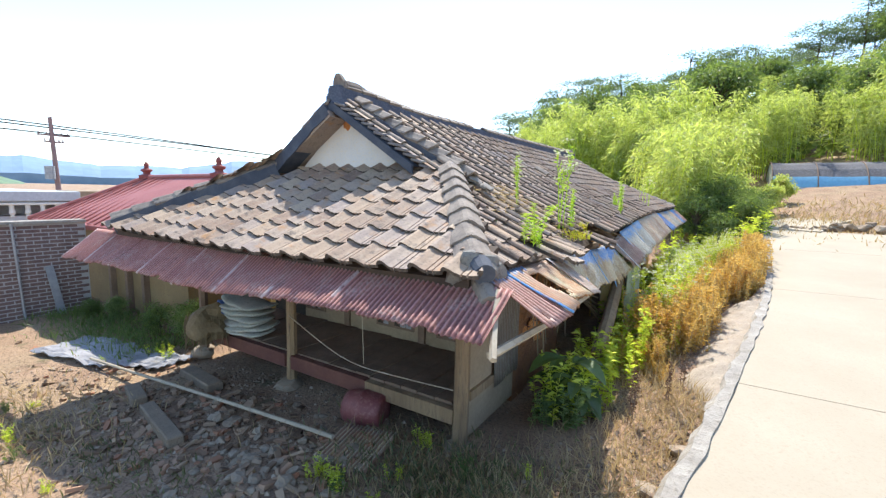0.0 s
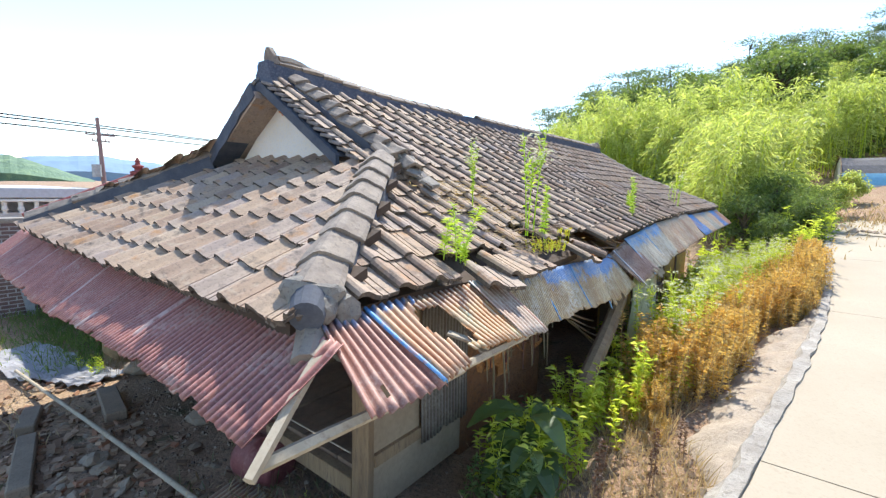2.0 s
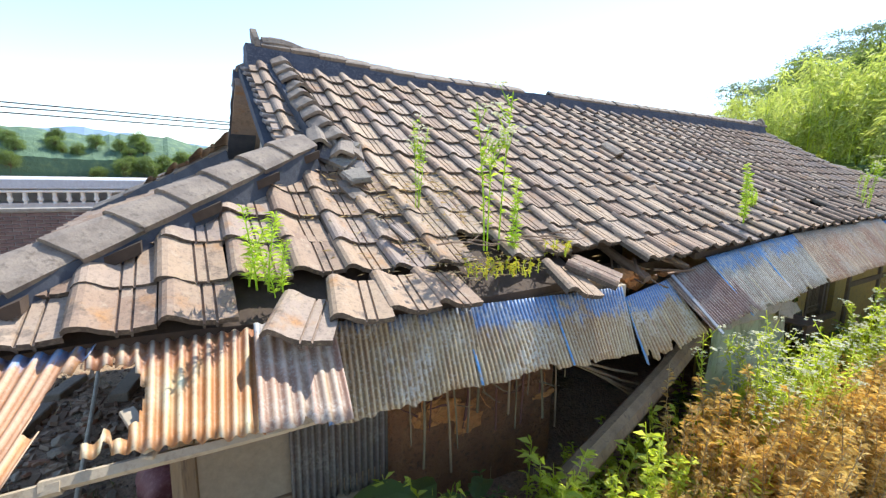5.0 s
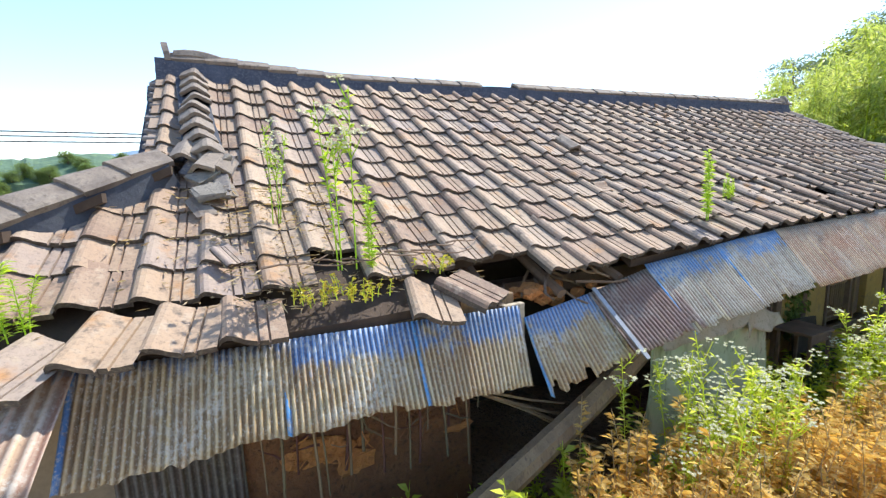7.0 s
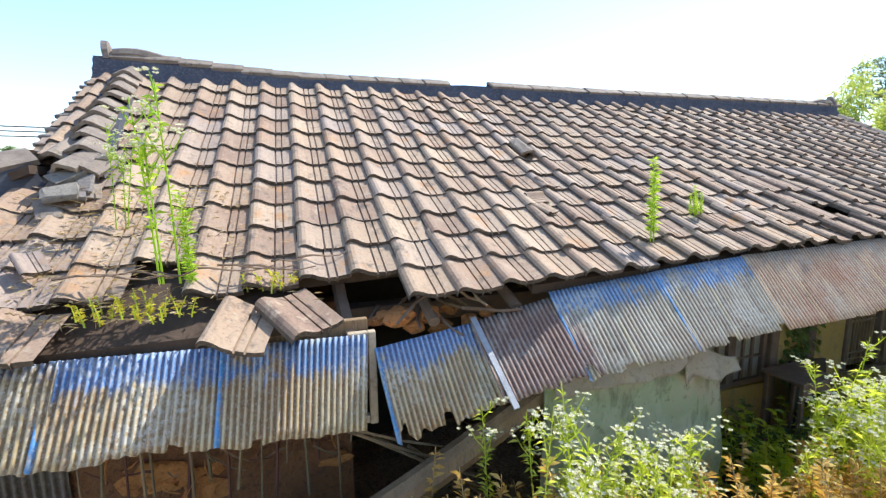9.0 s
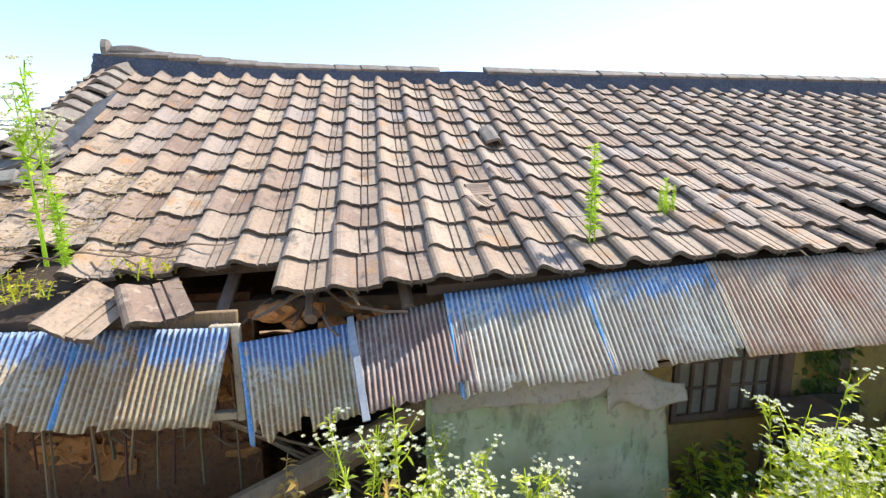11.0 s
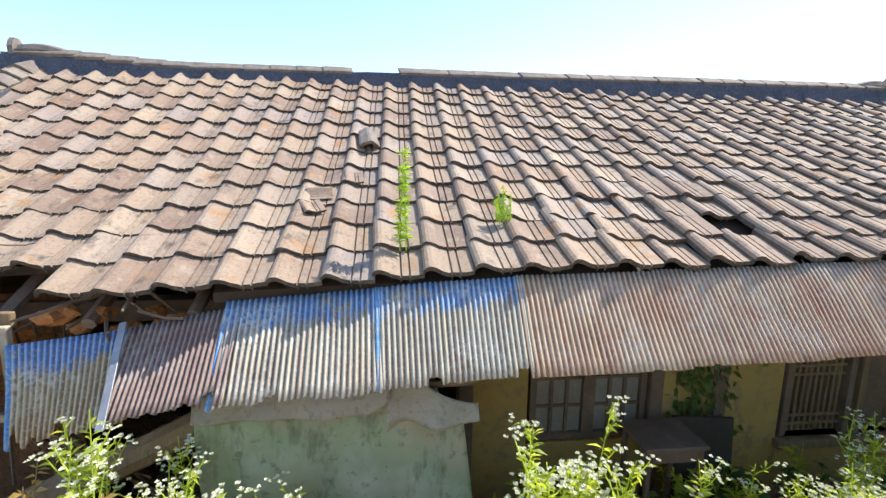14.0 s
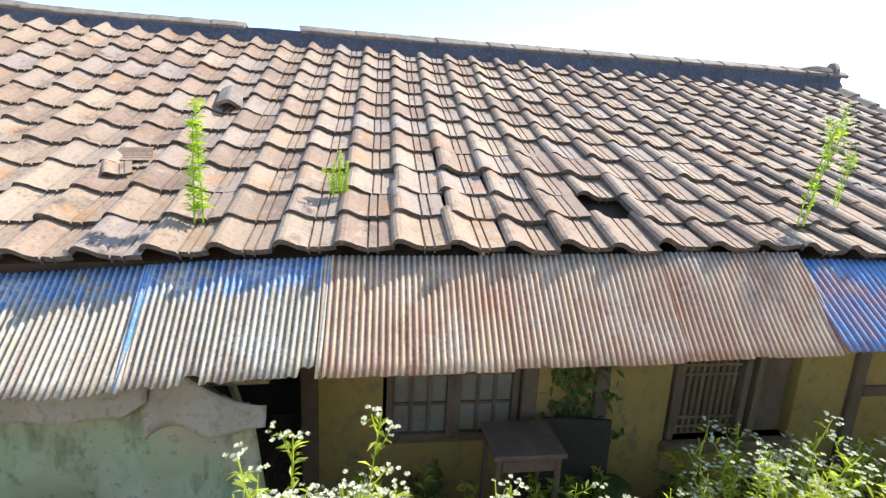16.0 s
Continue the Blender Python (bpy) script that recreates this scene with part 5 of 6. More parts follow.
def on_ground(x, y, lift=0.0):
    return Vector((x, y, ground_z(x, y) + lift))


solo("long_pole", bar(on_ground(-2.72, 2.55, 0.05), on_ground(-6.9, 2.2, 0.1), 0.02, 0.017, 10, 0.012, 8), PALEWOOD, "long thin pale pole lying across the rubble", "pole")
for i, (x0, y0, x1, y1, w) in enumerate(((-5.55, 2.75, -4.65, 2.6, 0.09), (-5.6, 2.15, -5.05, 2.0, 0.075), (-4.9, 2.0, -3.9, 1.8, 0.07))):
    a, b = on_ground(x0, y0, 0.05), on_ground(x1, y1, 0.05)
    bm = block((0, -w, -0.05), ((b - a).length, w, 0.05), frame_of(a, b - a, Vector((0, 0, 1)).cross(b - a)), 0.012)
    solo("timber_beam", bm, OLDBEAM, "old squared timber beam lying in the rubble", "timber", "fallen timbers")
# crumpled sheets of paper and plastic
for i, (cx, cy, sx, sy) in enumerate(((-7.35, 2.4, 0.75, 0.36), (-6.3, 2.7, 0.34, 0.26))):
    n = 14
    vs = [(cx + sx * (2 * a / n - 1) + 0.06 * noise.noise(Vector((a, b, i))), cy + sy * (2 * b / n - 1) + 0.3 * (a / n - 0.5), ground_z(cx + sx * (2 * a / n - 1), cy + sy * (2 * b / n - 1) + 0.3 * (a / n - 0.5)) + 0.05 + 0.05 * noise.noise(Vector((a * 0.5, b * 0.5, i + 4)))) for a in range(n + 1) for b in range(n + 1)]
    fs = [(a * (n + 1) + b, a * (n + 1) + b + 1, (a + 1) * (n + 1) + b + 1, (a + 1) * (n + 1) + b) for a in range(n) for b in range(n)]
    ob = tagged(obj("plastic_sheet", raw_mesh("plastic_sheet", vs, fs), PAPER), "crumpled grey plastic sheet lying on the yard", "plastic sheet", "plastic sheets")
    ob.modifiers.new("thick", "SOLIDIFY").thickness = 0.01

# stones and rubble
rg = random.Random(21)
STONES = []
for i in range(6):
    bm = bmesh.new()
    lump(bm, (0, 0, 0), 1.0, i * 3.1, (1, 0.8, 0.55), 0.28, 2)
    mesh = bpy.data.meshes.new("stone")
    bm.to_mesh(mesh)
    bm.free()
    mesh.materials.append(STONE)
    STONES.append(mesh)


def stone(x, y, r, lift=0.25, label="rough brown-grey stone lying in the yard", group="yard stones"):
    ob = tagged(new("stone", rg.choice(STONES)), label, "stone", group)
    ob.matrix_world = pose(x, y, ground_z(x, y) + r * lift, rg.uniform(-20, 20), rg.uniform(-20, 20), rg.uniform(0, 360)) @ Matrix.Diagonal((r, r, r, 1))


for i in range(75):
    stone(rg.gauss(-3.0, 0.55), rg.gauss(2.0, 0.28), rg.uniform(0.02, 0.065))
for i in range(60):
    stone(rg.uniform(-6.5, -2.2), rg.uniform(1.0, 2.9), rg.uniform(0.02, 0.06))
for x, y, r in ((-4.05, 2.28, 0.11), (-3.85, 2.3, 0.09), (-2.5, 2.6, 0.07), (-2.6, 1.95, 0.075), (-2.95, 1.8, 0.07), (-2.3, 2.2, 0.06)):
    stone(x, y, r)
vs, fs = [], []
for i in range(3600):
    x, y = rg.uniform(-7.5, -0.2), rg.uniform(0.4, 3.3)
    if i > 2500:
        y = rg.uniform(3, 7.5)
        x = kerb_x(y) - 0.14 - abs(rg.gauss(0, 0.4))
    r = rg.uniform(0.008, 0.026)
    c = Vector((x, y, ground_z(x, y) + r * 0.3))
    b = len(vs)
    vs += [c + Vector(o) * r * rg.uniform(0.7, 1.4) for o in ((1, 0, 0), (0, 1, 0), (-1, 0, 0), (0, -1, 0), (0, 0, 0.8))]
    fs += [(b, b + 1, b + 4), (b + 1, b + 2, b + 4), (b + 2, b + 3, b + 4), (b + 3, b, b + 4)]
us, ue = [], []
for i in range(650):
    x, y = rg.gauss(-4.0, 1.3), rg.gauss(2.0, 0.45)
    if y > 2.95:
        continue
    cmat = pose(x, y, ground_z(x, y) + 0.012, rg.uniform(-25, 25), rg.uniform(-25, 25), rg.uniform(0, 360))
    sx, sy, sz = rg.uniform(0.02, 0.075), rg.uniform(0.012, 0.03), rg.uniform(0.006, 0.02)
    b0 = len(us)
    us += [cmat @ Vector((sx * p, sy * q, sz * r)) for p, q, r in ((-1, -1, -1), (1, -0.8, -1), (0.9, 1, -1), (-1, 0.8, -1), (-0.9, -1, 1), (1, -1, 0.8), (0.8, 0.9, 1), (-1, 1, 0.9))]
    ue += [(b0, b0 + 3, b0 + 2, b0 + 1), (b0 + 4, b0 + 5, b0 + 6, b0 + 7), (b0, b0 + 1, b0 + 5, b0 + 4), (b0 + 1, b0 + 2, b0 + 6, b0 + 5), (b0 + 2, b0 + 3, b0 + 7, b0 + 6), (b0 + 3, b0, b0 + 4, b0 + 7)]
rubble = Mat("rubble", 0.9)
tagged(obj("rubble", raw_mesh("rubble", us, ue), rubble.done(rubble.ramp(rubble.random("island"), (0, (0.14, 0.085, 0.05)), (0.4, (0.30, 0.19, 0.115)), (0.7, (0.42, 0.30, 0.195)), (1, (0.36, 0.16, 0.085))))), "broken wood and tile shards scattered over the yard", "rubble", "", "stuff")
gravel = Mat("gravel", 0.9)
tagged(obj("gravel", raw_mesh("gravel", vs, fs), gravel.done(gravel.ramp(gravel.random("island"), (0, (0.14, 0.095, 0.065)), (0.5, (0.28, 0.205, 0.14)), (1, (0.42, 0.335, 0.245))))), "loose rubble and gravel over the yard", "gravel", "", "stuff")
# pale lumps along the lane's edge
bm = bmesh.new()
rings = []
for y in np.arange(4.3, 9.6, 0.07):
    k, z = kerb_x(y) - 0.02, road_z(y)
    wide = 0.12 + 0.5 * smooth(4.3, 5.6, y) * smooth(9.6, 8.2, y) + 0.16 * noise.noise(Vector((2, y * 1.4, 0)))
    row = []
    for q in np.linspace(0, 1, 14):
        x = k - 0.06 - wide * q
        row.append((x, y, z - 0.05 - 0.5 * q ** 2.6 * (0.3 + wide) + (0.04 + 0.08 * q) * noise.noise(Vector((x * 2.6, y * 2.6, 1))) + 0.035 * noise.noise(Vector((x * 9, y * 9, 1)))))
    rings.append(row + [(k - 0.06 - wide, y, z - 0.9), (k - 0.06, y, z - 0.9)])
loft(bm, rings)
for f in bm.faces:
    f.smooth = True
solo("earth_mound", bm, mottled("pale_dry_earth", (0.36, 0.29, 0.215), (0.47, 0.395, 0.30), (0.24, 0.19, 0.14), 4, 30, strength=0.8, distance=0.02), "pale dry earth shoulder spilled below the lane", "mound")
for x, y, r in ((-0.2, 5.0, 0.08), (-0.12, 4.4, 0.1), (-0.14, 3.6, 0.11), (-0.25, 5.7, 0.07), (-0.2, 3.0, 0.09), (-0.2, 8.2, 0.09), (-0.12, 7.1, 0.06)):
    stone(kerb_x(y) + x, y, r, 0.3, "pale broken concrete lump at the lane's edge", "kerb rubble")

# ---- neighbours ----
brick_wall = tagged(part("wall_west", block((-10.4, -0.5, -0.75), (-10.215, 3.35, 1.08), None, 0.0), JOINT, None), "dark brick boundary wall with pale mortar", "wall", "", "structure")
BRICKM = bpy.data.meshes.new("brick")
bm = block((0, 0, 0), (0.02, 0.197, 0.05), None, 0.003)
bm.to_mesh(BRICKM)
bm.free()
BRICKM.materials.append(BRICK)
for j in range(26):
    for i in range(9):
        y, z = 1.4 + i * 0.217 + (0.108 if j % 2 else 0), -0.7 + j * 0.068
        if y + 0.205 < 3.35:
            ob = obj("brick", BRICKM, None, brick_wall)
            ob.location = (-10.225, y, z)
vs, fs = [], []
for j in range(26):
    for i in range(9):
        y, z = 1.4 - 1.953 + i * 0.217 + (0.108 if j % 2 else 0), -0.7 + j * 0.068
        b = len(vs)
        vs += [(-10.195, y, z), (-10.195, y + 0.197, z), (-10.195, y + 0.197, z + 0.05), (-10.195, y, z + 0.05), (-10.22, y, z), (-10.22, y + 0.205, z), (-10.22, y + 0.205, z + 0.058), (-10.22, y, z + 0.058)]
        fs += [(b, b + 1, b + 2, b + 3), (b + 3, b + 2, b + 6, b + 7), (b, b + 4, b + 5, b + 1), (b, b + 3, b + 7, b + 4), (b + 1, b + 5, b + 6, b + 2)]
tagged(obj("bricks", raw_mesh("bricks", vs, fs), BRICK, brick_wall), "", "", "", "stuff")
part("coping", block((-10.45, -0.5, 1.08), (-10.16, 3.35, 1.14), None, 0.006), KERB, brick_wall)
solo("drain_pipe", bar((-10.15, 2.3, 1.1), (-10.15, 2.36, -0.6), 0.022, 0.022, 8), METAL, "pale drain pipe on the brick wall", "pipe")
solo("leaning_board", block((-0.015, -0.06, 0), (0.015, 0.06, 0.95), pose(-10.05, 2.85, -0.62, 6, -8, 0), 0.003), METAL, "pale board leaning on the brick wall", "board")

red_house = thing("red_roofed_house", "low ochre house under a red tin hip roof with finials", "house", at=(-10, 5, -0.6))
rinv = red_house.matrix_world.inverted()


def rpart(name, bm, material, parent=None, label=""):
    bmesh.ops.transform(bm, matrix=rinv, verts=bm.verts)
    return part(name, bm, material, parent or red_house, label)


A, B = (-11.75, 5.15, 1.98), (-8.35, 4.95, 2.0)
E1, E2, E3, E4 = (-13.4, 3.35, 0.98), (-6.9, 3.35, 1.06), (-6.9, 6.9, 1.06), (-13.4, 6.9, 0.98)
bm = bmesh.new()
top = [bm.verts.new(p) for p in (A, B, E1, E2, E3, E4)]
for f in ((2, 3, 1, 0), (3, 4, 1), (4, 5, 0, 1), (5, 2, 0)):
    bm.faces.new([top[i] for i in f])
low = [bm.verts.new((p[0], p[1], p[2] - 0.08)) for p in (E1, E2, E3, E4)]
for i in range(4):
    bm.faces.new((low[i], low[(i + 1) % 4], top[2 + (i + 1) % 4], top[2 + i]))
bm.faces.new(low[::-1])
red_roof = rpart("roof", bm, REDTIN, None, "faded red tin hip roof")
for i in range(1, 22):
    k = i / 22
    x = E1[0] + (E2[0] - E1[0]) * k
    t = min(1.0, (x - E1[0]) / (A[0] - E1[0]), (E2[0] - x) / (E2[0] - B[0]))
    rpart("roof_seam", bar((x, 3.36, 1.01 + 0.08 * k), (x, 3.36 + 1.7 * t, 1.01 + 0.08 * k + 0.94 * t), 0.014, 0.014, 4), REDTIN, red_roof)
for p, q in ((E1, A), (A, B), (B, E2)):
    rpart("ridge_roll", bar(Vector(p) + Vector((0, 0, 0.02)), Vector(q) + Vector((0, 0, 0.02)), 0.05, 0.05, 8), REDTIN, red_roof)
for p in (A, B):
    bm = bmesh.new()
    rings = [[(p[0] + r * math.cos(q), p[1] + r * math.sin(q), p[2] + z) for q in np.linspace(0, 2 * math.pi, 13)[:-1]] for z, r in ((-0.02, 0.16), (0.06, 0.17), (0.09, 0.08), (0.13, 0.07), (0.17, 0.12), (0.2, 0.12), (0.23, 0.05), (0.28, 0.045), (0.31, 0.06), (0.36, 0.03), (0.4, 0.005))]
    loft(bm, rings)
    rpart("finial", bm, REDTRIM, red_roof, "turned dark red finial")
rpart("wall", block((-12.9, 3.7, -0.75), (-7.3, 6.5, 0.98), None, 0), OCHREWOOD, None, "ochre boarded wall, darkened to brown for its shadow")
rpart("eave_board", block((-10.1, 3.5, 0.86), (-8.9, 3.56, 0.98), None, 0.004), WHITE, None, "white board under the eave")
for x in (-10.05, -9.35, -8.7):
    rpart("wall_post", block((x, 3.6, -0.7), (x + 0.1, 3.7, 0.96), None, 0.005), WOODDARK, None, "dark timber post")

white_house = thing("white_building", "pale flat-roofed building with a balustraded terrace", "building", at=(-17, 2, -0.6))
winv = white_house.matrix_world.inverted()


def wpart(name, bm, material, parent=None, label=""):
    bmesh.ops.transform(bm, matrix=winv, verts=bm.verts)
    return part(name, bm, material, parent or white_house, label)


PALE = mottled("pale_grey_paint", (0.50, 0.52, 0.56), (0.60, 0.62, 0.66), None, 0.6, 12, strength=0.1)
wpart("wall", block((-22, -6, -0.8), (-16.2, 5.0, 0.9)), PALE, None, "grey-white wall")
wpart("roof", block((-22.2, -6.2, 1.3), (-16.0, 5.2, 1.58), None, 0.02), PALE, None, "flat pale roof slab")
wpart("wall", block((-22, -6, 0.9), (-17.0, 5.0, 1.3)), PALE, None, "grey-white upper wall")
wpart("stair_tower", block((-18, 5.2, -0.8), (-16.2, 6.0, 1.6), None, 0.02), PANEL, None, "brown block beside the terrace")
rail = wpart("balustrade", block((-16.15, -6, 1.2), (-16.0, 4.95, 1.27), None, 0.01), WHITE, None, "white balustrade")
for i in range(34):
    y = -5.9 + i * 0.32
    bm = bmesh.new()
    loft(bm, [[(-16.08 + r * math.cos(q), y + r * math.sin(q), z) for q in np.linspace(0, 2 * math.pi, 9)[:-1]] for z, r in ((0.88, 0.06), (0.93, 0.04), (1.0, 0.075), (1.08, 0.05), (1.2, 0.06))])
    wpart("baluster", bm, WHITE, rail)

pole = thing("utility_pole", "tall concrete utility pole with crossarms and transformer", "utility pole", at=(-40, 11.75, -1))
part("shaft", bar((0, 0.06, 0), (0, -0.12, 7.4), 0.19, 0.12, 10), POLE, pole)
for z, w in ((6.1, 0.9), (5.65, 0.55)):
    part("crossarm", block((-0.06, -w, z), (0.06, w, z + 0.1), None, 0.01), POLE, pole)
    for y in (-w * 0.9, -w * 0.4, w * 0.5, w * 0.9):
        part("insulator", bar((0, y, z + 0.1), (0, y, z + 0.28), 0.05, 0.03, 6), POLE, pole)
part("transformer", bar((0.25, -0.45, 3.1), (0.25, -0.45, 4.0), 0.3, 0.3, 12), METAL, pole, "grey transformer can")
for z, dz in ((5.75, 0.0), (5.3, 0.1), (5.7, 0.45)):
    strand("power_line", [(-40, -60, z + 1.0 + dz), (-40, -20, z + 0.25 + dz), (-40, 11.7, z + dz * 0.5), (-40, 40, z - 0.9), (-40, 90, z - 1.2)], 0.05, WIRE, "thin black overhead power line", "cable")

# ---- greenhouse and stones by the bend ----
tunnel = thing("greenhouse", "low plastic tunnel greenhouse with blue side film", "greenhouse", at=(2.35, 33, 1.5))
L, R, N = 16.0, 2.7, 20


def arch(k, r, x, zs=0.9):
    a = math.pi * k
    return Vector((x, -r * math.cos(a), r * zs * math.sin(a)))


for name, k0, k1, mat, lab in (("side_film", 0.0, 0.13, FILMPALE, "pale side film"), ("blue_film", 0.13, 0.22, FILMBLUE, "blue film band"), ("shade_net", 0.22, 0.78, FILM, "dark shade net"), ("blue_film", 0.78, 0.87, FILMBLUE, "blue film band"), ("side_film", 0.87, 1.0, FILMPALE, "pale side film")):
    bm = bmesh.new()
    rows = []
    for i in range(33):
        x = L * i / 32
        sag = 1 - 0.012 * (1 if i % 4 else 0)
        pts = [arch(k, R * sag, x) for k in np.linspace(k0, k1, 8)]
        rows.append(pts + [p * 0.985 + Vector((p.x * 0.015, 0, 0)) for p in pts[::-1]])
    loft(bm, rows)
    part(name, bm, mat, tunnel, lab)
for x in (0.03, L - 0.03):
    bm = bmesh.new()
    loft(bm, [[arch(k, R * 0.98, x + d) for k in np.linspace(0, 1, 15)] for d in (-0.02, 0.02)])
    part("end_film", bm, FILMPALE, tunnel)
for i in range(9):
    x = L * i / 8
    bm = bmesh.new()
    pts = [arch(k, R * 1.012, x) for k in np.linspace(0, 1, 15)]
    for p, q in zip(pts, pts[1:]):
        rod(bm, p, q, 0.03, 0.03, 5)
    part("hoop", bm, WOODDARK, tunnel)
rg = random.Random(31)
for i in range(46):
    x = 2.0 + i * 0.15 + rg.uniform(-0.1, 0.1)
    ob = tagged(new("stone", rg.choice(STONES)), "grey rubble stone banked beside the lane", "stone", "stone bank")
    r = rg.uniform(0.13, 0.3) * (0.6 + 0.08 * (x - 2))
    y = 18.75 + rg.uniform(-0.1, 0.5)
    ob.matrix_world = pose(x, y, road_z(y) + r * 0.3 + 0.1 * (i % 3) * (x - 2) / 3, rg.uniform(-25, 25), rg.uniform(-25, 25), rg.uniform(0, 360)) @ Matrix.Diagonal((r, r, r, 1))
# stone bank's earth
bm = bmesh.new()
lump(bm, (12.0, 20.8, 0.6), 1.0, 6, (4.2, 1.6, 1.1), 0.2, 3)
solo("earth_bank", bm, gm.m, "dry earth bank above the stones", "bank")
# distant hills
def range_mesh(name, az0, az1, r, heights, rough, seed, material, label):
    vs, n = [], 160
    for i in range(n + 1):
        k = i / n
        az = radians(az0 + (az1 - az0) * k)
        h = lerp_table(heights, az0 + (az1 - az0) * k) * (1 + rough * noise.fractal(Vector((k * 9, seed, 0)), 1.0, 2.0, 6)) + 0.02 * r * rough * noise.noise(Vector((k * 130, seed, 3)))
        for d, z in ((0.0, -8.0), (0.0, 0.35 * h), (0.06, 0.75 * h), (0.12, h), (0.3, -8.0)):
            vs.append(((r * (1 + d)) * math.cos(az), (r * (1 + d)) * math.sin(az), z))
    fs = [(a * 5 + b, a * 5 + b + 1, (a + 1) * 5 + b + 1, (a + 1) * 5 + b) for a in range(n) for b in range(4)]
    tagged(obj(name, raw_mesh(name, vs, fs), material), label, "hills", "", "structure")


# Distance haze is put into the hills' blue base colour.
range_mesh("backdrop_far", 120, 235, 1100, [(120, 30), (136, 34), (142, 66), (148, 70), (153, 48), (160, 44), (166, 58), (172, 46), (180, 72), (188, 100), (196, 70), (235, 60)], 0.14, 2, mottled("haze_tinted_wood", (0.17, 0.27, 0.38), (0.21, 0.32, 0.43), None, 0.004, 0.03), "wooded hills on the horizon, coloured blue for haze")
# Slope green lightened in its colour for a thinner haze.
range_mesh("backdrop_near", 166, 240, 210, [(166, 2), (172, 10), (180, 17), (190, 18), (205, 14), (240, 14)], 0.2, 5, mottled("wooded_slope", (0.08, 0.15, 0.10), (0.13, 0.22, 0.12), (0.17, 0.25, 0.12), 0.06, 0.25, distance=1.0, strength=1.0), "green wooded slope beyond the village")


# ---- plants ----
nr = np.random.RandomState(4)


def leaf_cloud(base, way, length, width, droop=0.3):
    """Pointed leaves: four corners each, from arrays of places, directions, lengths and widths."""
    n = len(base)
    way = way / (np.linalg.norm(way, axis=1, keepdims=True) + 1e-9)
    side = np.cross(way, nr.normal(size=(n, 3)))
    side /= np.linalg.norm(side, axis=1, keepdims=True) + 1e-9
    length, width = np.broadcast_to(length, n)[:, None], np.broadcast_to(width, n)[:, None]
    mid = base + way * length * 0.45
    tip = base + way * length - np.array([0, 0, 1.0]) * length * droop
    v = np.stack([base, mid + side * width / 2, tip, mid - side * width / 2], 1).reshape(-1, 3)
    f = (np.arange(n)[:, None] * 4 + np.arange(4)).tolist()
    return v, f


def cloud_mesh(name, clouds, material):
    vs, fs, base = [], [], 0
    for v, f in clouds:
        vs.append(np.asarray(v, float).reshape(-1, 3))
        fs += [[i + base for i in q] for q in f]
        base += len(vs[-1])
    mesh = bpy.data.meshes.new(name)
    mesh.from_pydata(np.concatenate(vs).tolist(), [], fs)
    mesh.materials.append(material)
    return mesh


def tubes(paths, r0, r1, sides=4):
    """Thin tapered stems along lists of points."""
    vs, fs = [], []
    for path in paths:
        b0 = len(vs)
        for i, p in enumerate(path):
            r = r0 + (r1 - r0) * i / (len(path) - 1)
            for j in range(sides):
                a = 2 * math.pi * j / sides
                vs.append((p[0] + r * math.cos(a), p[1] + r * math.sin(a), p[2]))
        for i in range(len(path) - 1):
            for j in range(sides):
                a, b = b0 + i * sides + j, b0 + i * sides + (j + 1) % sides
                fs.append((a, b, b + sides, a + sides))
    return vs, fs


def stem_path(x, y, h, lean, steps=6):
    a = nr.uniform(0, 6.28)
    return [np.array([x + lean * h * (k / steps) ** 1.6 * math.cos(a), y + lean * h * (k / steps) ** 1.6 * math.sin(a), h * k / steps]) for k in range(steps + 1)]


def along(path, k):
    f = k * (len(path) - 1)
    i = min(int(f), len(path) - 2)
    return path[i] + (path[i + 1] - path[i]) * (f - i)


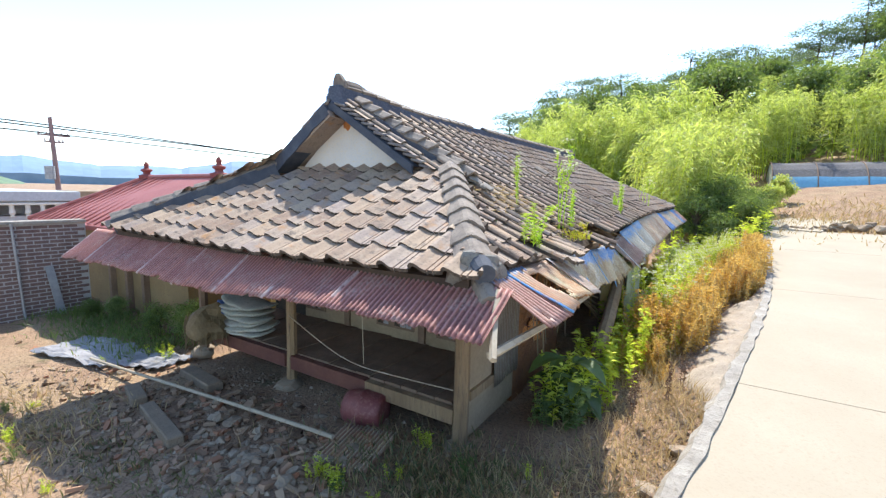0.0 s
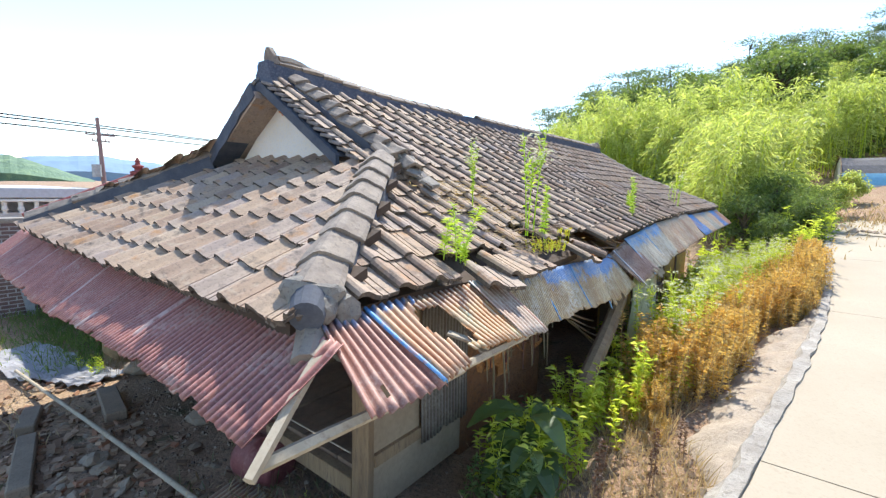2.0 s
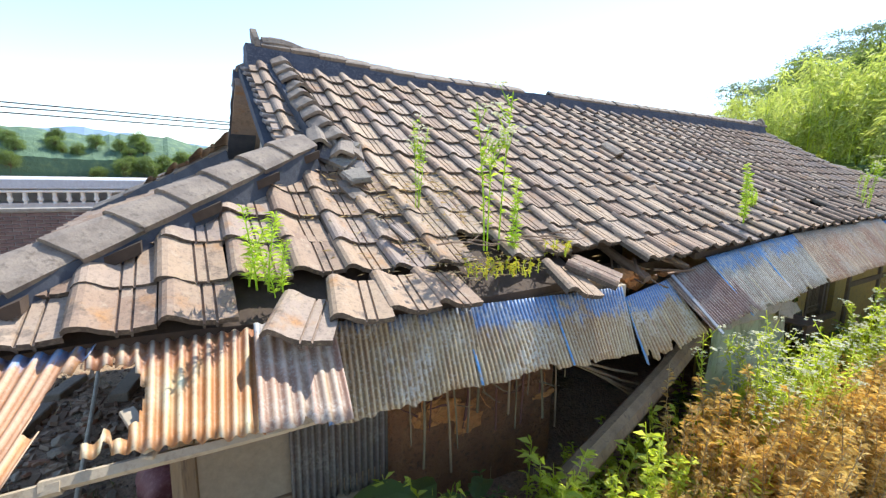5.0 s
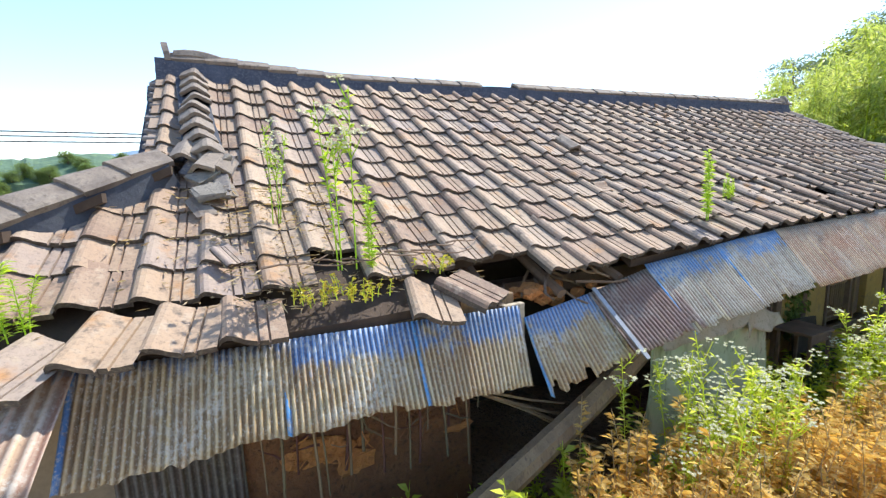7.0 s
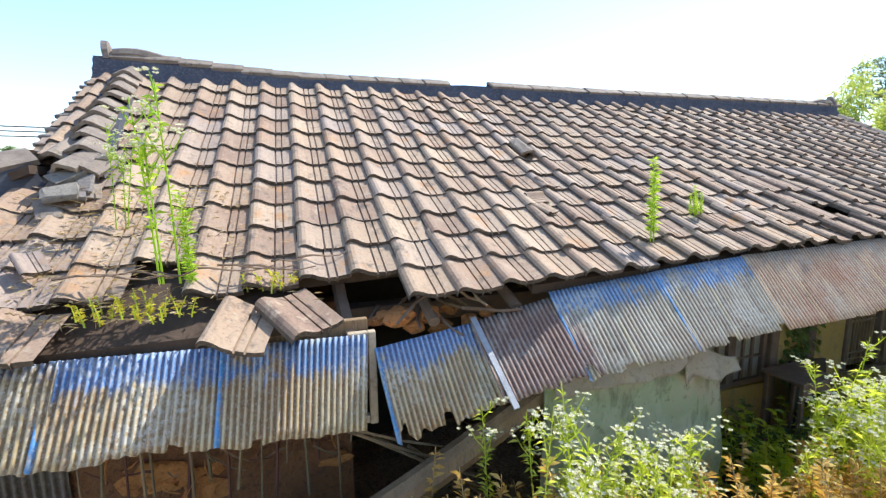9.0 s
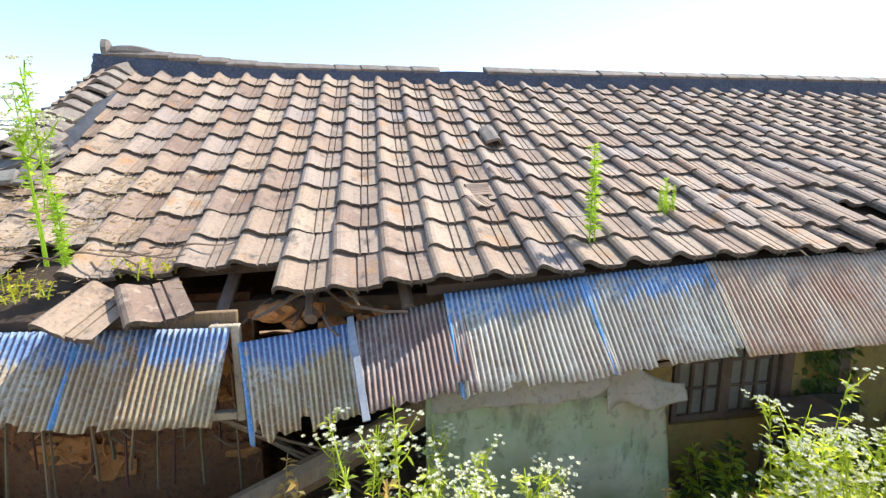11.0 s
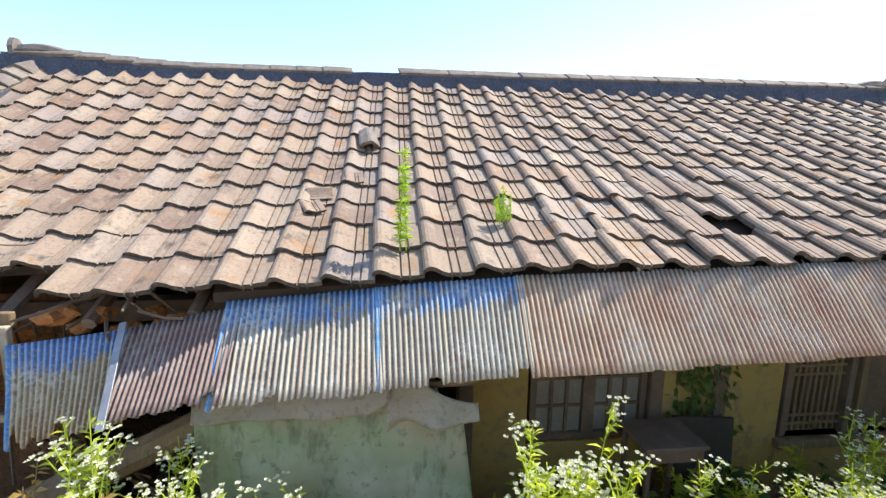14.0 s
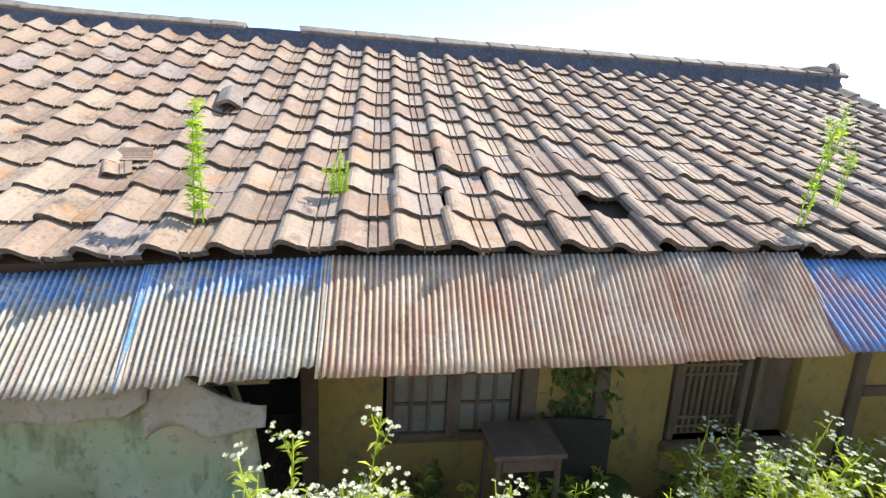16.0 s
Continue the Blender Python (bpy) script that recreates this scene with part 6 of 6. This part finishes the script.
def herb(name, stems, height, spread, leaf_len, leaf_wid, per_stem, leaf_mat, flower=None, dry=None, lean=0.18, low=0.1, head=0.75):
    """A clump of upright stems with leaves, side shoots and, if any, flower heads. Returns its parts as meshes."""
    paths, lb, lw, fb = [], [], [], []
    for _ in range(stems):
        p = stem_path(nr.normal() * spread * 0.5, nr.normal() * spread * 0.5, height * nr.uniform(0.6, 1.05), lean * nr.uniform(0.4, 1.5))
        paths.append(p)
        for k in nr.uniform(low, 0.97, per_stem):
            a = nr.uniform(0, 6.28)
            lb.append(along(p, k))
            lw.append((math.cos(a), math.sin(a), nr.uniform(0.2, 0.9)))
        for _ in range(5 if flower else 0):
            k = nr.uniform(head, 0.95)
            q = along(p, k)
            a = nr.uniform(0, 6.28)
            tip = q + np.array([math.cos(a) * 0.085, math.sin(a) * 0.085, 0.13]) * nr.uniform(0.5, 1.1) * min(1.0, height)
            paths.append([q, (q + tip) / 2 + np.array([0, 0, -0.01]), tip])
            for c in range(7):
                fb.append(tip + nr.normal(size=3) * np.array([0.024, 0.024, 0.008]))
            for c in range(3):
                lb.append(q + (tip - q) * nr.uniform(0.2, 0.9))
                lw.append(nr.normal(size=3) + np.array([0, 0, 0.6]))
    out = [("stalk", cloud_mesh(name + "_stalk", [tubes(paths, 0.0045, 0.002)], dry or leaf_mat))]
    n = len(lb)
    lb, lw = np.array(lb), np.array(lw, float)
    size = nr.uniform(0.6, 1.2, n)
    out.append(("foliage", cloud_mesh(name + "_leaves", [leaf_cloud(lb, lw, leaf_len * size, leaf_wid * size)], leaf_mat)))
    if flower:
        fb = np.array(fb)
        clouds = []
        for i in range(7):
            a = 2 * math.pi * i / 7
            w = np.tile([math.cos(a), math.sin(a), 0.35], (len(fb), 1)) + nr.normal(size=(len(fb), 3)) * 0.15
            clouds.append(leaf_cloud(fb, w, 0.012, 0.010, 0.0))
        out.append(("bloom", cloud_mesh(name + "_flowers", clouds, flower)))
    return out


def plant(name, meshes, label, category, group):
    root = thing(name, label, category, group)
    for pname, mesh in meshes:
        tagged(obj(pname, mesh, None, root), "", "", "", "stuff" if pname in ("stalk", "foliage", "bloom", "cane", "crown") else "")
    return root


def stand(root, x, y, z, scale=1.0, rz=None):
    """Sets the thing itself at its place."""
    root.matrix_world = pose(x, y, z, 0, 0, nr.uniform(0, 360) if rz is None else rz) @ Matrix.Scale(scale, 4)
    return root


def more(root, x, y, z, scale=1.0):
    return copy_thing(root, pose(x, y, z, nr.uniform(-4, 4), nr.uniform(-4, 4), nr.uniform(0, 360)) @ Matrix.Scale(scale / root.scale[0], 4))


def spread_plants(roots, places):
    """Each place (x, y, top, factor): the first ones set the originals, the rest are copies."""
    used = set()
    for i, (x, y, h) in enumerate(places):
        k = i % len(roots)
        root, full = roots[k]
        z = ground_z(x, y) - 0.02
        s = max(0.04, h / full)
        if k not in used:
            used.add(k)
            stand(root, x, y, z, s)
        else:
            more(root, x, y, z, s)


# flowering fleabane on the bank
FLEA = "tall green fleabane with clusters of small white flowers"
fleas = [(plant("fleabane", herb("fleabane", n, 1.3, 0.26, 0.058, 0.014, 110, L_WEED, L_FLOWER, None, 0.10, 0.1, 0.7), FLEA, "wildflower", "fleabane on the bank"), 1.3) for n in (10, 13, 8)]
spots = [(-0.56, 6.62, 1.3), (-0.5, 6.8, 1.15), (-0.55, 7.14, 1.25), (-0.58, 8.3, 1.35), (-0.52, 8.5, 1.25), (-0.36, 9.42, 1.2), (-0.45, 9.62, 1.1), (-0.55, 10.45, 1.28), (-0.5, 10.9, 1.15), (-0.5, 11.5, 1.1), (-0.75, 10.6, 1.1), (-0.7, 11.05, 1.05), (-0.8, 11.4, 1.1), (-0.6, 10.15, 1.2), (-0.9, 10.85, 0.95), (-0.95, 11.7, 1.1), (-0.7, 12.2, 1.0)]
rg = random.Random(61)
spots += [(rg.uniform(-0.7, 0.3), rg.uniform(10.5, 15.5), rg.uniform(0.8, 1.15)) for _ in range(26)]
spread_plants(fleas, spots)
slim = plant("tall_weed", herb("tall_weed", 3, 1.3, 0.12, 0.07, 0.03, 60, L_WEED, None, None, 0.08, 0.15), "slim tall green weed standing before the sheets", "weed", "slim weeds")
spread_plants([(slim, 1.3)], [(-0.64, 5.45, 1.32), (-0.6, 5.6, 0.95), (-0.75, 5.3, 0.9), (-0.7, 6.1, 0.8)])
# green leafy weeds, lower
weeds = [(plant("weed", herb("weed", n, 0.7, 0.3, 0.10, 0.035, 26, mat), "leafy green weed clump on the bank", "weed", "weeds on the bank"), 0.7) for n, mat in ((10, L_WEED), (14, L_WEED), (9, L_DARK))]
places = [(rg.uniform(-1.35, -0.65), rg.uniform(3.6, 8.0), rg.uniform(0.35, 0.75)) for _ in range(34)]
places += [(rg.uniform(-1.5, -0.9), rg.uniform(8.2, 14.5), rg.uniform(0.3, 0.62)) for _ in range(60)]
places += [(rg.uniform(-2.6, -0.9), rg.uniform(2.1, 3.0), rg.uniform(0.12, 0.24)) for _ in range(9)]
places += [(rg.uniform(-9.8, -6.2), rg.uniform(2.6, 3.6), rg.uniform(0.2, 0.35)) for _ in range(3)]
places += [(rg.uniform(-6.6, -3.2), rg.uniform(0.7, 1.4), rg.uniform(0.1, 0.25)) for _ in range(8)]
places += [(rg.uniform(-1.0, 1.2), rg.uniform(15.5, 21), rg.uniform(0.6, 1.2)) for _ in range(24)]
spread_plants(weeds, places)
# dry golden herbs along the lane
dries = [(plant("dry_weed", herb("dry_weed", n, 0.8, 0.22, 0.052, 0.019, 70, L_DRY, None, L_STRAW, 0.14, 0.15), "golden dry weed with withered leaves beside the lane", "weed", "dry weeds"), 0.8) for n in (12, 16, 10)]
places = []
for _ in range(190):
    y = rg.uniform(4.6, 13.6)
    near = kerb_x(y) - 0.2 - 0.5 * smooth(4.4, 5.4, y) * smooth(9.6, 8.4, y)
    places.append((near - abs(rg.gauss(0, 0.32)), y, rg.uniform(0.45, 0.85) * smooth(4.7, 6.3, y) + 0.05))
places += [(-0.62, 6.1, 0.95), (-0.5, 6.4, 1.0), (-0.7, 5.9, 0.8), (-0.55, 6.9, 0.85)]
spread_plants(dries, places)
# brown seed stalks
stalk = plant("seed_stalk", herb("seed_stalk", 2, 0.55, 0.05, 0.03, 0.014, 90, leaf_material("brown_seed", (0.10, 0.045, 0.025), (0.15, 0.07, 0.035), (0.2, 0.1, 0.05), 0.1), None, WOODDARK, 0.08, 0.3), "dark brown dry dock stalk", "weed", "dry stalks")
spread_plants([(stalk, 0.55)], [(-0.25, 4.35, 0.55), (-0.5, 4.0, 0.6), (-0.15, 4.9, 0.4), (0.35, 11.9, 0.7), (0.45, 12.3, 0.8), (0.5, 12.6, 0.75), (0.42, 12.1, 0.7)])
# dry and green grass
def grass(name, n, place, h0, h1, material, label, width=0.006):
    pts = np.array([place() for _ in range(n)])
    z = np.array([ground_z(x, y) for x, y in pts])
    base = np.column_stack([pts, z - 0.01])
    way = nr.normal(size=(n, 3)) * 0.42 + np.array([0, 0, 1.0])
    tagged(obj(name, cloud_mesh(name, [leaf_cloud(base, way, nr.uniform(h0, h1, n), width * nr.uniform(0.7, 1.5, n), 0.18)], material)), label, "grass", "", "stuff")


def bank_place():
    y = rg.uniform(2.2, 13)
    return (kerb_x(y) - 0.14 - 0.5 * smooth(4.4, 5.4, y) * smooth(9.6, 8.4, y) - abs(rg.gauss(0, 0.5)), y)


grass("dry_grass", 9000, bank_place, 0.08, 0.32, L_STRAW, "matted dry straw grass on the bank")
L_DULL = leaf_material("dull_grass", (0.10, 0.12, 0.045), (0.16, 0.17, 0.07), (0.24, 0.22, 0.11), 0.3, (1.4, 1.4, 0.9))
grass("green_grass", 1500, lambda: (rg.gauss(-1.7, 0.55), rg.gauss(2.65, 0.3)), 0.06, 0.24, L_DULL, "grass tufts before the porch", 0.009)
grass("faded_grass", 1500, lambda: (rg.gauss(-1.5, 0.6), rg.gauss(2.6, 0.4)), 0.06, 0.22, L_STRAW, "faded brown grass before the porch", 0.008)
grass("yard_grass", 1300, lambda: (rg.gauss(-5.6, 0.9), rg.gauss(1.0, 0.45)), 0.08, 0.3, L_STRAW, "yellowed grass in the sunny yard", 0.008)
grass("wall_grass", 2600, lambda: (rg.uniform(-10.1, -6.5), rg.gauss(3.0, 0.35)), 0.1, 0.32, L_DARK, "weedy grass along the brick wall", 0.012)
grass("yard_tufts", 600, lambda: (rg.choice((-3.3, -4.4, -2.9, -5.2, -3.9)) + rg.gauss(0, 0.16), rg.choice((1.35, 1.6, 1.2)) + rg.gauss(0, 0.1)), 0.05, 0.14, L_DULL, "small green tufts among rubble", 0.01)
grass("bend_grass", 5000, lambda: (rg.uniform(-3, 9), rg.gauss(21, 2.5)), 0.15, 0.5, L_STRAW, "dry grass on the earth bank", 0.03)
# broad-leaved plant at the wall
def broadleaf(n, size):
    vs, fs = [], []
    for i in range(n):
        a, k = nr.uniform(0, 6.28), nr.uniform(0.1, 1)
        c = np.array([math.cos(a), math.sin(a)])
        base = np.array([0.05 * c[0], 0.05 * c[1], 0.55 * k])
        ln = size * nr.uniform(0.7, 1.2)
        b0 = len(vs)
        for j in range(6):
            q = j / 5
            w = 0.24 * ln * math.sin(math.pi * (0.08 + 0.9 * q)) ** 0.8
            mid = base + np.array([c[0] * ln * q, c[1] * ln * q, ln * (0.55 * q - 0.75 * q * q)])
            for s in (-1, 0, 1):
                vs.append(mid + np.array([-c[1] * w * s, c[0] * w * s, 0.12 * w * abs(s) * 2]))
        for j in range(5):
            for s in (0, 1):
                p = b0 + j * 3 + s
                fs.append((p, p + 1, p + 4, p + 3))
    return [("foliage", cloud_mesh("broad_leaves", [(vs, fs)], L_DARK))]


broad = plant("broadleaf_plant", broadleaf(26, 0.34), "large-leaved green plant growing at the wall's foot", "plant", "broadleaf plants")
spread_plants([(broad, 0.7)], [(-1.15, 4.3, 0.75), (-1.0, 4.05, 0.55), (-1.2, 4.65, 0.5), (-1.3, 10.6, 0.4), (-1.0, 11.9, 0.6), (-1.45, 9.95, 0.55), (-1.25, 9.2, 0.4), (-1.3, 8.7, 0.45), (-1.3, 11.2, 0.5)])
# creeper on the ochre wall
pts = np.array([(X_WALL + 0.03, rg.gauss(10.0, 0.14) if i % 2 else rg.gauss(9.86, 0.08), rg.uniform(0.0, 1.05)) for i in range(420)])
tagged(obj("creeper", cloud_mesh("creeper", [leaf_cloud(pts, nr.normal(size=(420, 3)) * 0.6 + np.array([0.4, 0, -0.3]), 0.06, 0.04)], L_DARK)), "dark creeper climbing the ochre wall", "creeper")

# weeds rooted in the roof
def roof_spot(x, y):
    s = (X_EAVE - x) / 2.68
    return roof_right(y, s).z + 0.03


tall = plant("roof_weed", herb("roof_weed", 3, 0.75, 0.09, 0.045, 0.014, 32, L_LIME, L_FLOWER, None, 0.14, 0.15, 0.55), "tall lime-green flowering weed rooted in the roof", "weed", "roof weeds")
spire = plant("roof_weed", herb("roof_spire", 2, 0.6, 0.02, 0.05, 0.010, 190, L_LIME, None, None, 0.05, 0.1), "slender bright green spire rooted in the roof", "weed", "roof weeds")
tuft = plant("roof_weed", herb("roof_tuft", 3, 0.36, 0.09, 0.06, 0.009, 110, L_LIME, None, None, 0.22, 0.1), "feathery green tuft rooted between tiles", "weed", "roof weeds")
gold = plant("roof_weed", herb("roof_gold", 9, 0.12, 0.16, 0.03, 0.012, 16, L_YELLOW, None, L_WEED, 0.4, 0.1), "low yellow stonecrop on the tiles", "weed", "roof weeds")
lone = plant("roof_weed", herb("roof_lone", 3, 0.75, 0.09, 0.042, 0.013, 34, L_LIME, L_FLOWER, None, 0.06, 0.2, 0.6), "tall lime-green flowering weed rooted in the broken roof", "weed", "roof weeds")
for root, full, x, y, h in ((lone, 0.75, -1.5, 4.93, 1.0), (tall, 0.75, -1.42, 11.0, 0.72), (spire, 0.6, -1.4, 7.79, 0.64), (tuft, 0.36, -1.36, 3.52, 0.36), (gold, 0.12, -1.38, 5.4, 0.12)):
    stand(root, x, y, roof_spot(x, y), h / full)
for root, full, x, y, h in ((spire, 0.6, -1.45, 5.04, 0.55), (spire, 0.6, -1.62, 8.4, 0.27), (spire, 0.6, -1.6, 8.44, 0.22), (spire, 0.6, -1.63, 8.37, 0.2), (tuft, 0.36, -1.62, 8.4, 0.16), (tuft, 0.36, -1.3, 3.62, 0.24), (gold, 0.12, -1.35, 4.8, 0.1),
                            (gold, 0.12, -1.3, 5.0, 0.1), (gold, 0.12, -1.32, 4.65, 0.1), (tall, 0.75, -1.6, 11.4, 0.42), (lone, 0.75, -1.95, 4.62, 0.6)):
    more(root, x, y, roof_spot(x, y), h / full)
# dirt and straw caught on the broken part of the roof
n = 900
px, py = nr.uniform(-2.3, -1.25, n), nr.normal(4.7, 0.35, n)
pts = np.array([(x, y, roof_spot(x, y) + 0.03) for x, y in zip(px, py)])
tagged(obj("roof_litter", cloud_mesh("roof_litter", [leaf_cloud(pts, nr.normal(size=(n, 3)) * np.array([1, 1, 0.12]), nr.uniform(0.02, 0.09, n), nr.uniform(0.004, 0.012, n), 0.05)], L_STRAW)), "straw and dead leaves littering the tiles", "litter", "", "stuff")
# withered roots and twigs on the tiles
for i in range(9):
    y = 4.5 + 0.13 * i
    a = Vector((-1.45 - 0.04 * (i % 3), y, roof_spot(-1.5, y) + 0.06))
    solo("twig", bar(a, a + Vector((rg.uniform(-0.12, 0.1), rg.uniform(0.15, 0.4), rg.uniform(-0.02, 0.05))), 0.006, 0.003, 4, 0.03, 4), WOODDARK, "withered twig lying across the tiles", "twig", "twigs on the roof")

# ---- woods ----
def bamboo(height, culms, spread, leaves, name):
    paths, base, way = [], [], []
    for _ in range(culms):
        x, y = nr.normal(size=2) * spread
        h = height * nr.uniform(0.7, 1.1)
        a = nr.uniform(0, 6.28)
        p = [np.array([x + 0.16 * h * k ** 2.2 * math.cos(a), y + 0.16 * h * k ** 2.2 * math.sin(a), h * (k - 0.06 * k ** 4)]) for k in np.linspace(0, 1, 8)]
        paths.append(p)
        for _ in range(leaves):
            k = nr.beta(2.4, 1.3)
            out = nr.normal(size=3) * np.array([0.42, 0.42, 0.22]) * (1.25 - 0.9 * k) * height / 6
            base.append(along(p, min(k, 0.99)) + out)
            way.append(out * 1.6 + nr.normal(size=3) * 0.35 + np.array([0, 0, -0.15]))
    root = [("cane", cloud_mesh(name + "_culms", [tubes(paths, 0.035, 0.012, 5)], L_WEED)),
            ("foliage", cloud_mesh(name + "_foliage", [leaf_cloud(np.array(base), np.array(way), nr.uniform(0.22, 0.42, len(base)), nr.uniform(0.05, 0.085, len(base)))], L_BAMBOO))]
    return root


def broad_tree(height, name, leaf_mat, blobs, leaves, size):
    paths = [[np.array([0, 0, height * k]) + nr.normal(size=3) * 0.08 for k in np.linspace(0, 0.75, 6)]]
    base, way = [], []
    for _ in range(blobs):
        a, k = nr.uniform(0, 6.28), nr.uniform(0.35, 0.95)
        r = height * 0.33 * math.sqrt(max(0.05, 1 - ((k - 0.6) / 0.45) ** 2)) * nr.uniform(0.4, 1.0)
        c = np.array([r * math.cos(a), r * math.sin(a), height * k])
        paths.append([np.array([0, 0, height * k * 0.7]), c * np.array([0.5, 0.5, 0.93]), c])
        off = nr.normal(size=(leaves, 3)) * np.array([1, 1, 0.6]) * height * 0.075
        base.append(c + off)
        way.append(off + nr.normal(size=(leaves, 3)) * 0.3)
    base, way = np.concatenate(base), np.concatenate(way)
    return [("trunk", cloud_mesh(name + "_trunk", [tubes(paths, height * 0.016, height * 0.004, 6)], BARK)), ("crown", cloud_mesh(name + "_crown", [leaf_cloud(base, way, size * nr.uniform(0.6, 1.2, len(base)), size * 0.45 * nr.uniform(0.7, 1.2, len(base)))], leaf_mat))]


def pine(height, name):
    trunk = [np.array([0.25 * math.sin(k * 3), 0.2 * math.sin(k * 4 + 1), height * k]) for k in np.linspace(0, 1, 8)]
    paths, base, way = [trunk], [], []
    for _ in range(17):
        k = nr.uniform(0.4, 1.0)
        a = nr.uniform(0, 6.28)
        r = height * 0.48 * (1.15 - k) ** 0.5 * nr.uniform(0.4, 1.1)
        s = along(trunk, k * 0.98)
        c = s + np.array([r * math.cos(a), r * math.sin(a), 0.12 * r])
        paths.append([s, (s + c) / 2 + np.array([0, 0, -0.1]), c])
        off = nr.normal(size=(260, 3)) * np.array([1, 1, 0.22]) * height * 0.085
        base.append(c + off)
        way.append(off * np.array([1, 1, 0.3]) + nr.normal(size=(260, 3)) * 0.25 + np.array([0, 0, 0.25]))
    base, way = np.concatenate(base), np.concatenate(way)
    return [("trunk", cloud_mesh(name + "_trunk", [tubes(paths, height * 0.018, height * 0.005, 6)], BARK)), ("crown", cloud_mesh(name + "_crown", [leaf_cloud(base, way, 0.34 * nr.uniform(0.6, 1.2, len(base)), 0.09, 0.05)], L_PINE))]


def polar(az, r):
    return r * math.cos(radians(az)), r * math.sin(radians(az))


bams = [(plant("bamboo_clump", bamboo(6.0, 13, 0.9, 300, "bamboo%d" % i), "arching bright green bamboo clump on the hillside", "bamboo", "bamboo grove"), 6.0) for i in range(4)]
places = [(-1.1, 18.8, 3.9), (-0.9, 20.5, 4.2), (-1.8, 22, 4.6), (-0.6, 23.5, 4.4), (-2.2, 25, 5.0), (-1.4, 26, 5.0), (-2.0, 19.6, 3.0), (-3.2, 29, 5.0)]
for az in np.arange(62, 111, 2.1):
    for r in (31, 37, 43, 50, 57):
        if (az < 90 and r < 36) or rg.random() < 0.14:
            continue
        x, y = polar(az + rg.uniform(-1.2, 1.2), r + rg.uniform(-2.5, 2.5))
        places.append((x, y, rg.uniform(4.6, 7.2) * (0.62 if r > 40 and az < 98 else 0.8 if r > 36 else 1.0)))
spread_plants(bams, places)
darks = [(plant("tree", broad_tree(6.0, "tree%d" % i, L_DARK, 34, 130, 0.3), "dark green broadleaf tree in the wood", "tree", "hillside trees"), 6.0) for i in range(3)]
places = [(-8.6, 3.2, 0.5), (-7.4, 3.3, 0.6), (-6.7, 3.4, 0.7), (-9.3, 3.0, 0.4), (0.9, 17.5, 1.5), (0.2, 16.9, 1.3), (-0.6, 17.6, 1.9), (1.0, 19.5, 1.6), (0.0, 18.8, 2.2)]
for az in np.arange(64, 112, 7.0):
    for r in (45, 61):
        x, y = polar(az + rg.uniform(-2, 2), r + rg.uniform(-3, 3))
        places.append((x, y, rg.uniform(5, 8)))
for az in np.arange(60, 92, 6.4):
    x, y = polar(az, 41 + rg.uniform(-1, 1))
    places.append((x, y, rg.uniform(3.5, 6)))
spread_plants(darks, places)
pines = [(plant("pine_tree", pine(8.0, "pine%d" % i), "old pine with flat dark needle layers on the crest", "tree", "crest pines"), 8.0) for i in range(3)]
places = []
for az in np.arange(64, 115, 1.5):
    x, y = polar(az + rg.uniform(-0.9, 0.9), 70 + rg.uniform(-6, 5))
    places.append((x, y, rg.uniform(6.0, 8.6) * (0.9 if az < 88 else 1.05)))
spread_plants(pines, places)
shrubs = [(plant("shrub", broad_tree(1.6, "shrub%d" % i, L_BAMBOO, 22, 110, 0.13), "light green shrub beside the lane", "shrub", "shrubs by the bend"), 1.6) for i in range(2)]
spread_plants(shrubs, [(1.0, 21.5, 1.5), (0.2, 22.5, 1.8), (-0.9, 20.0, 1.7), (1.8, 24.0, 1.4), (2.4, 27, 1.5), (8.2, 18.9, 1.2), (7.0, 19.4, 1.0), (9.4, 19.2, 1.6), (0.6, 24.5, 2.0)])
# trees on the slope beyond the village
for i in range(90):
    az, q = rg.uniform(171, 222), rg.uniform(0.0, 1.0)
    x, y = polar(az, 200 + 22 * q)
    more(darks[i % 3][0], x, y, -4 + 15 * q * smooth(168, 184, az), rg.uniform(5, 9) / 6.0)
# undergrowth over the whole slope
n = 16000
az, r = nr.uniform(55, 122, n), nr.uniform(25, 78, n)
pts = np.array([(*polar(a, q), 0.0) for a, q in zip(az, r)])
keep = (np.abs(pts[:, 0] - 11) > 9) | (np.abs(pts[:, 1] - 33) > 4)
pts = pts[keep & ((az > 96) | (r > 37))]
pts[:, 2] = [ground_z(x, y) + 0.2 + 0.9 * rg.random() for x, y in pts[:, :2]]
tagged(obj("undergrowth", cloud_mesh("undergrowth", [leaf_cloud(pts, nr.normal(size=pts.shape) + np.array([0, 0, 0.6]), nr.uniform(0.5, 1.3, len(pts)), nr.uniform(0.3, 0.7, len(pts)))], L_DARK)), "dark undergrowth covering the wooded slope", "undergrowth", "", "stuff")
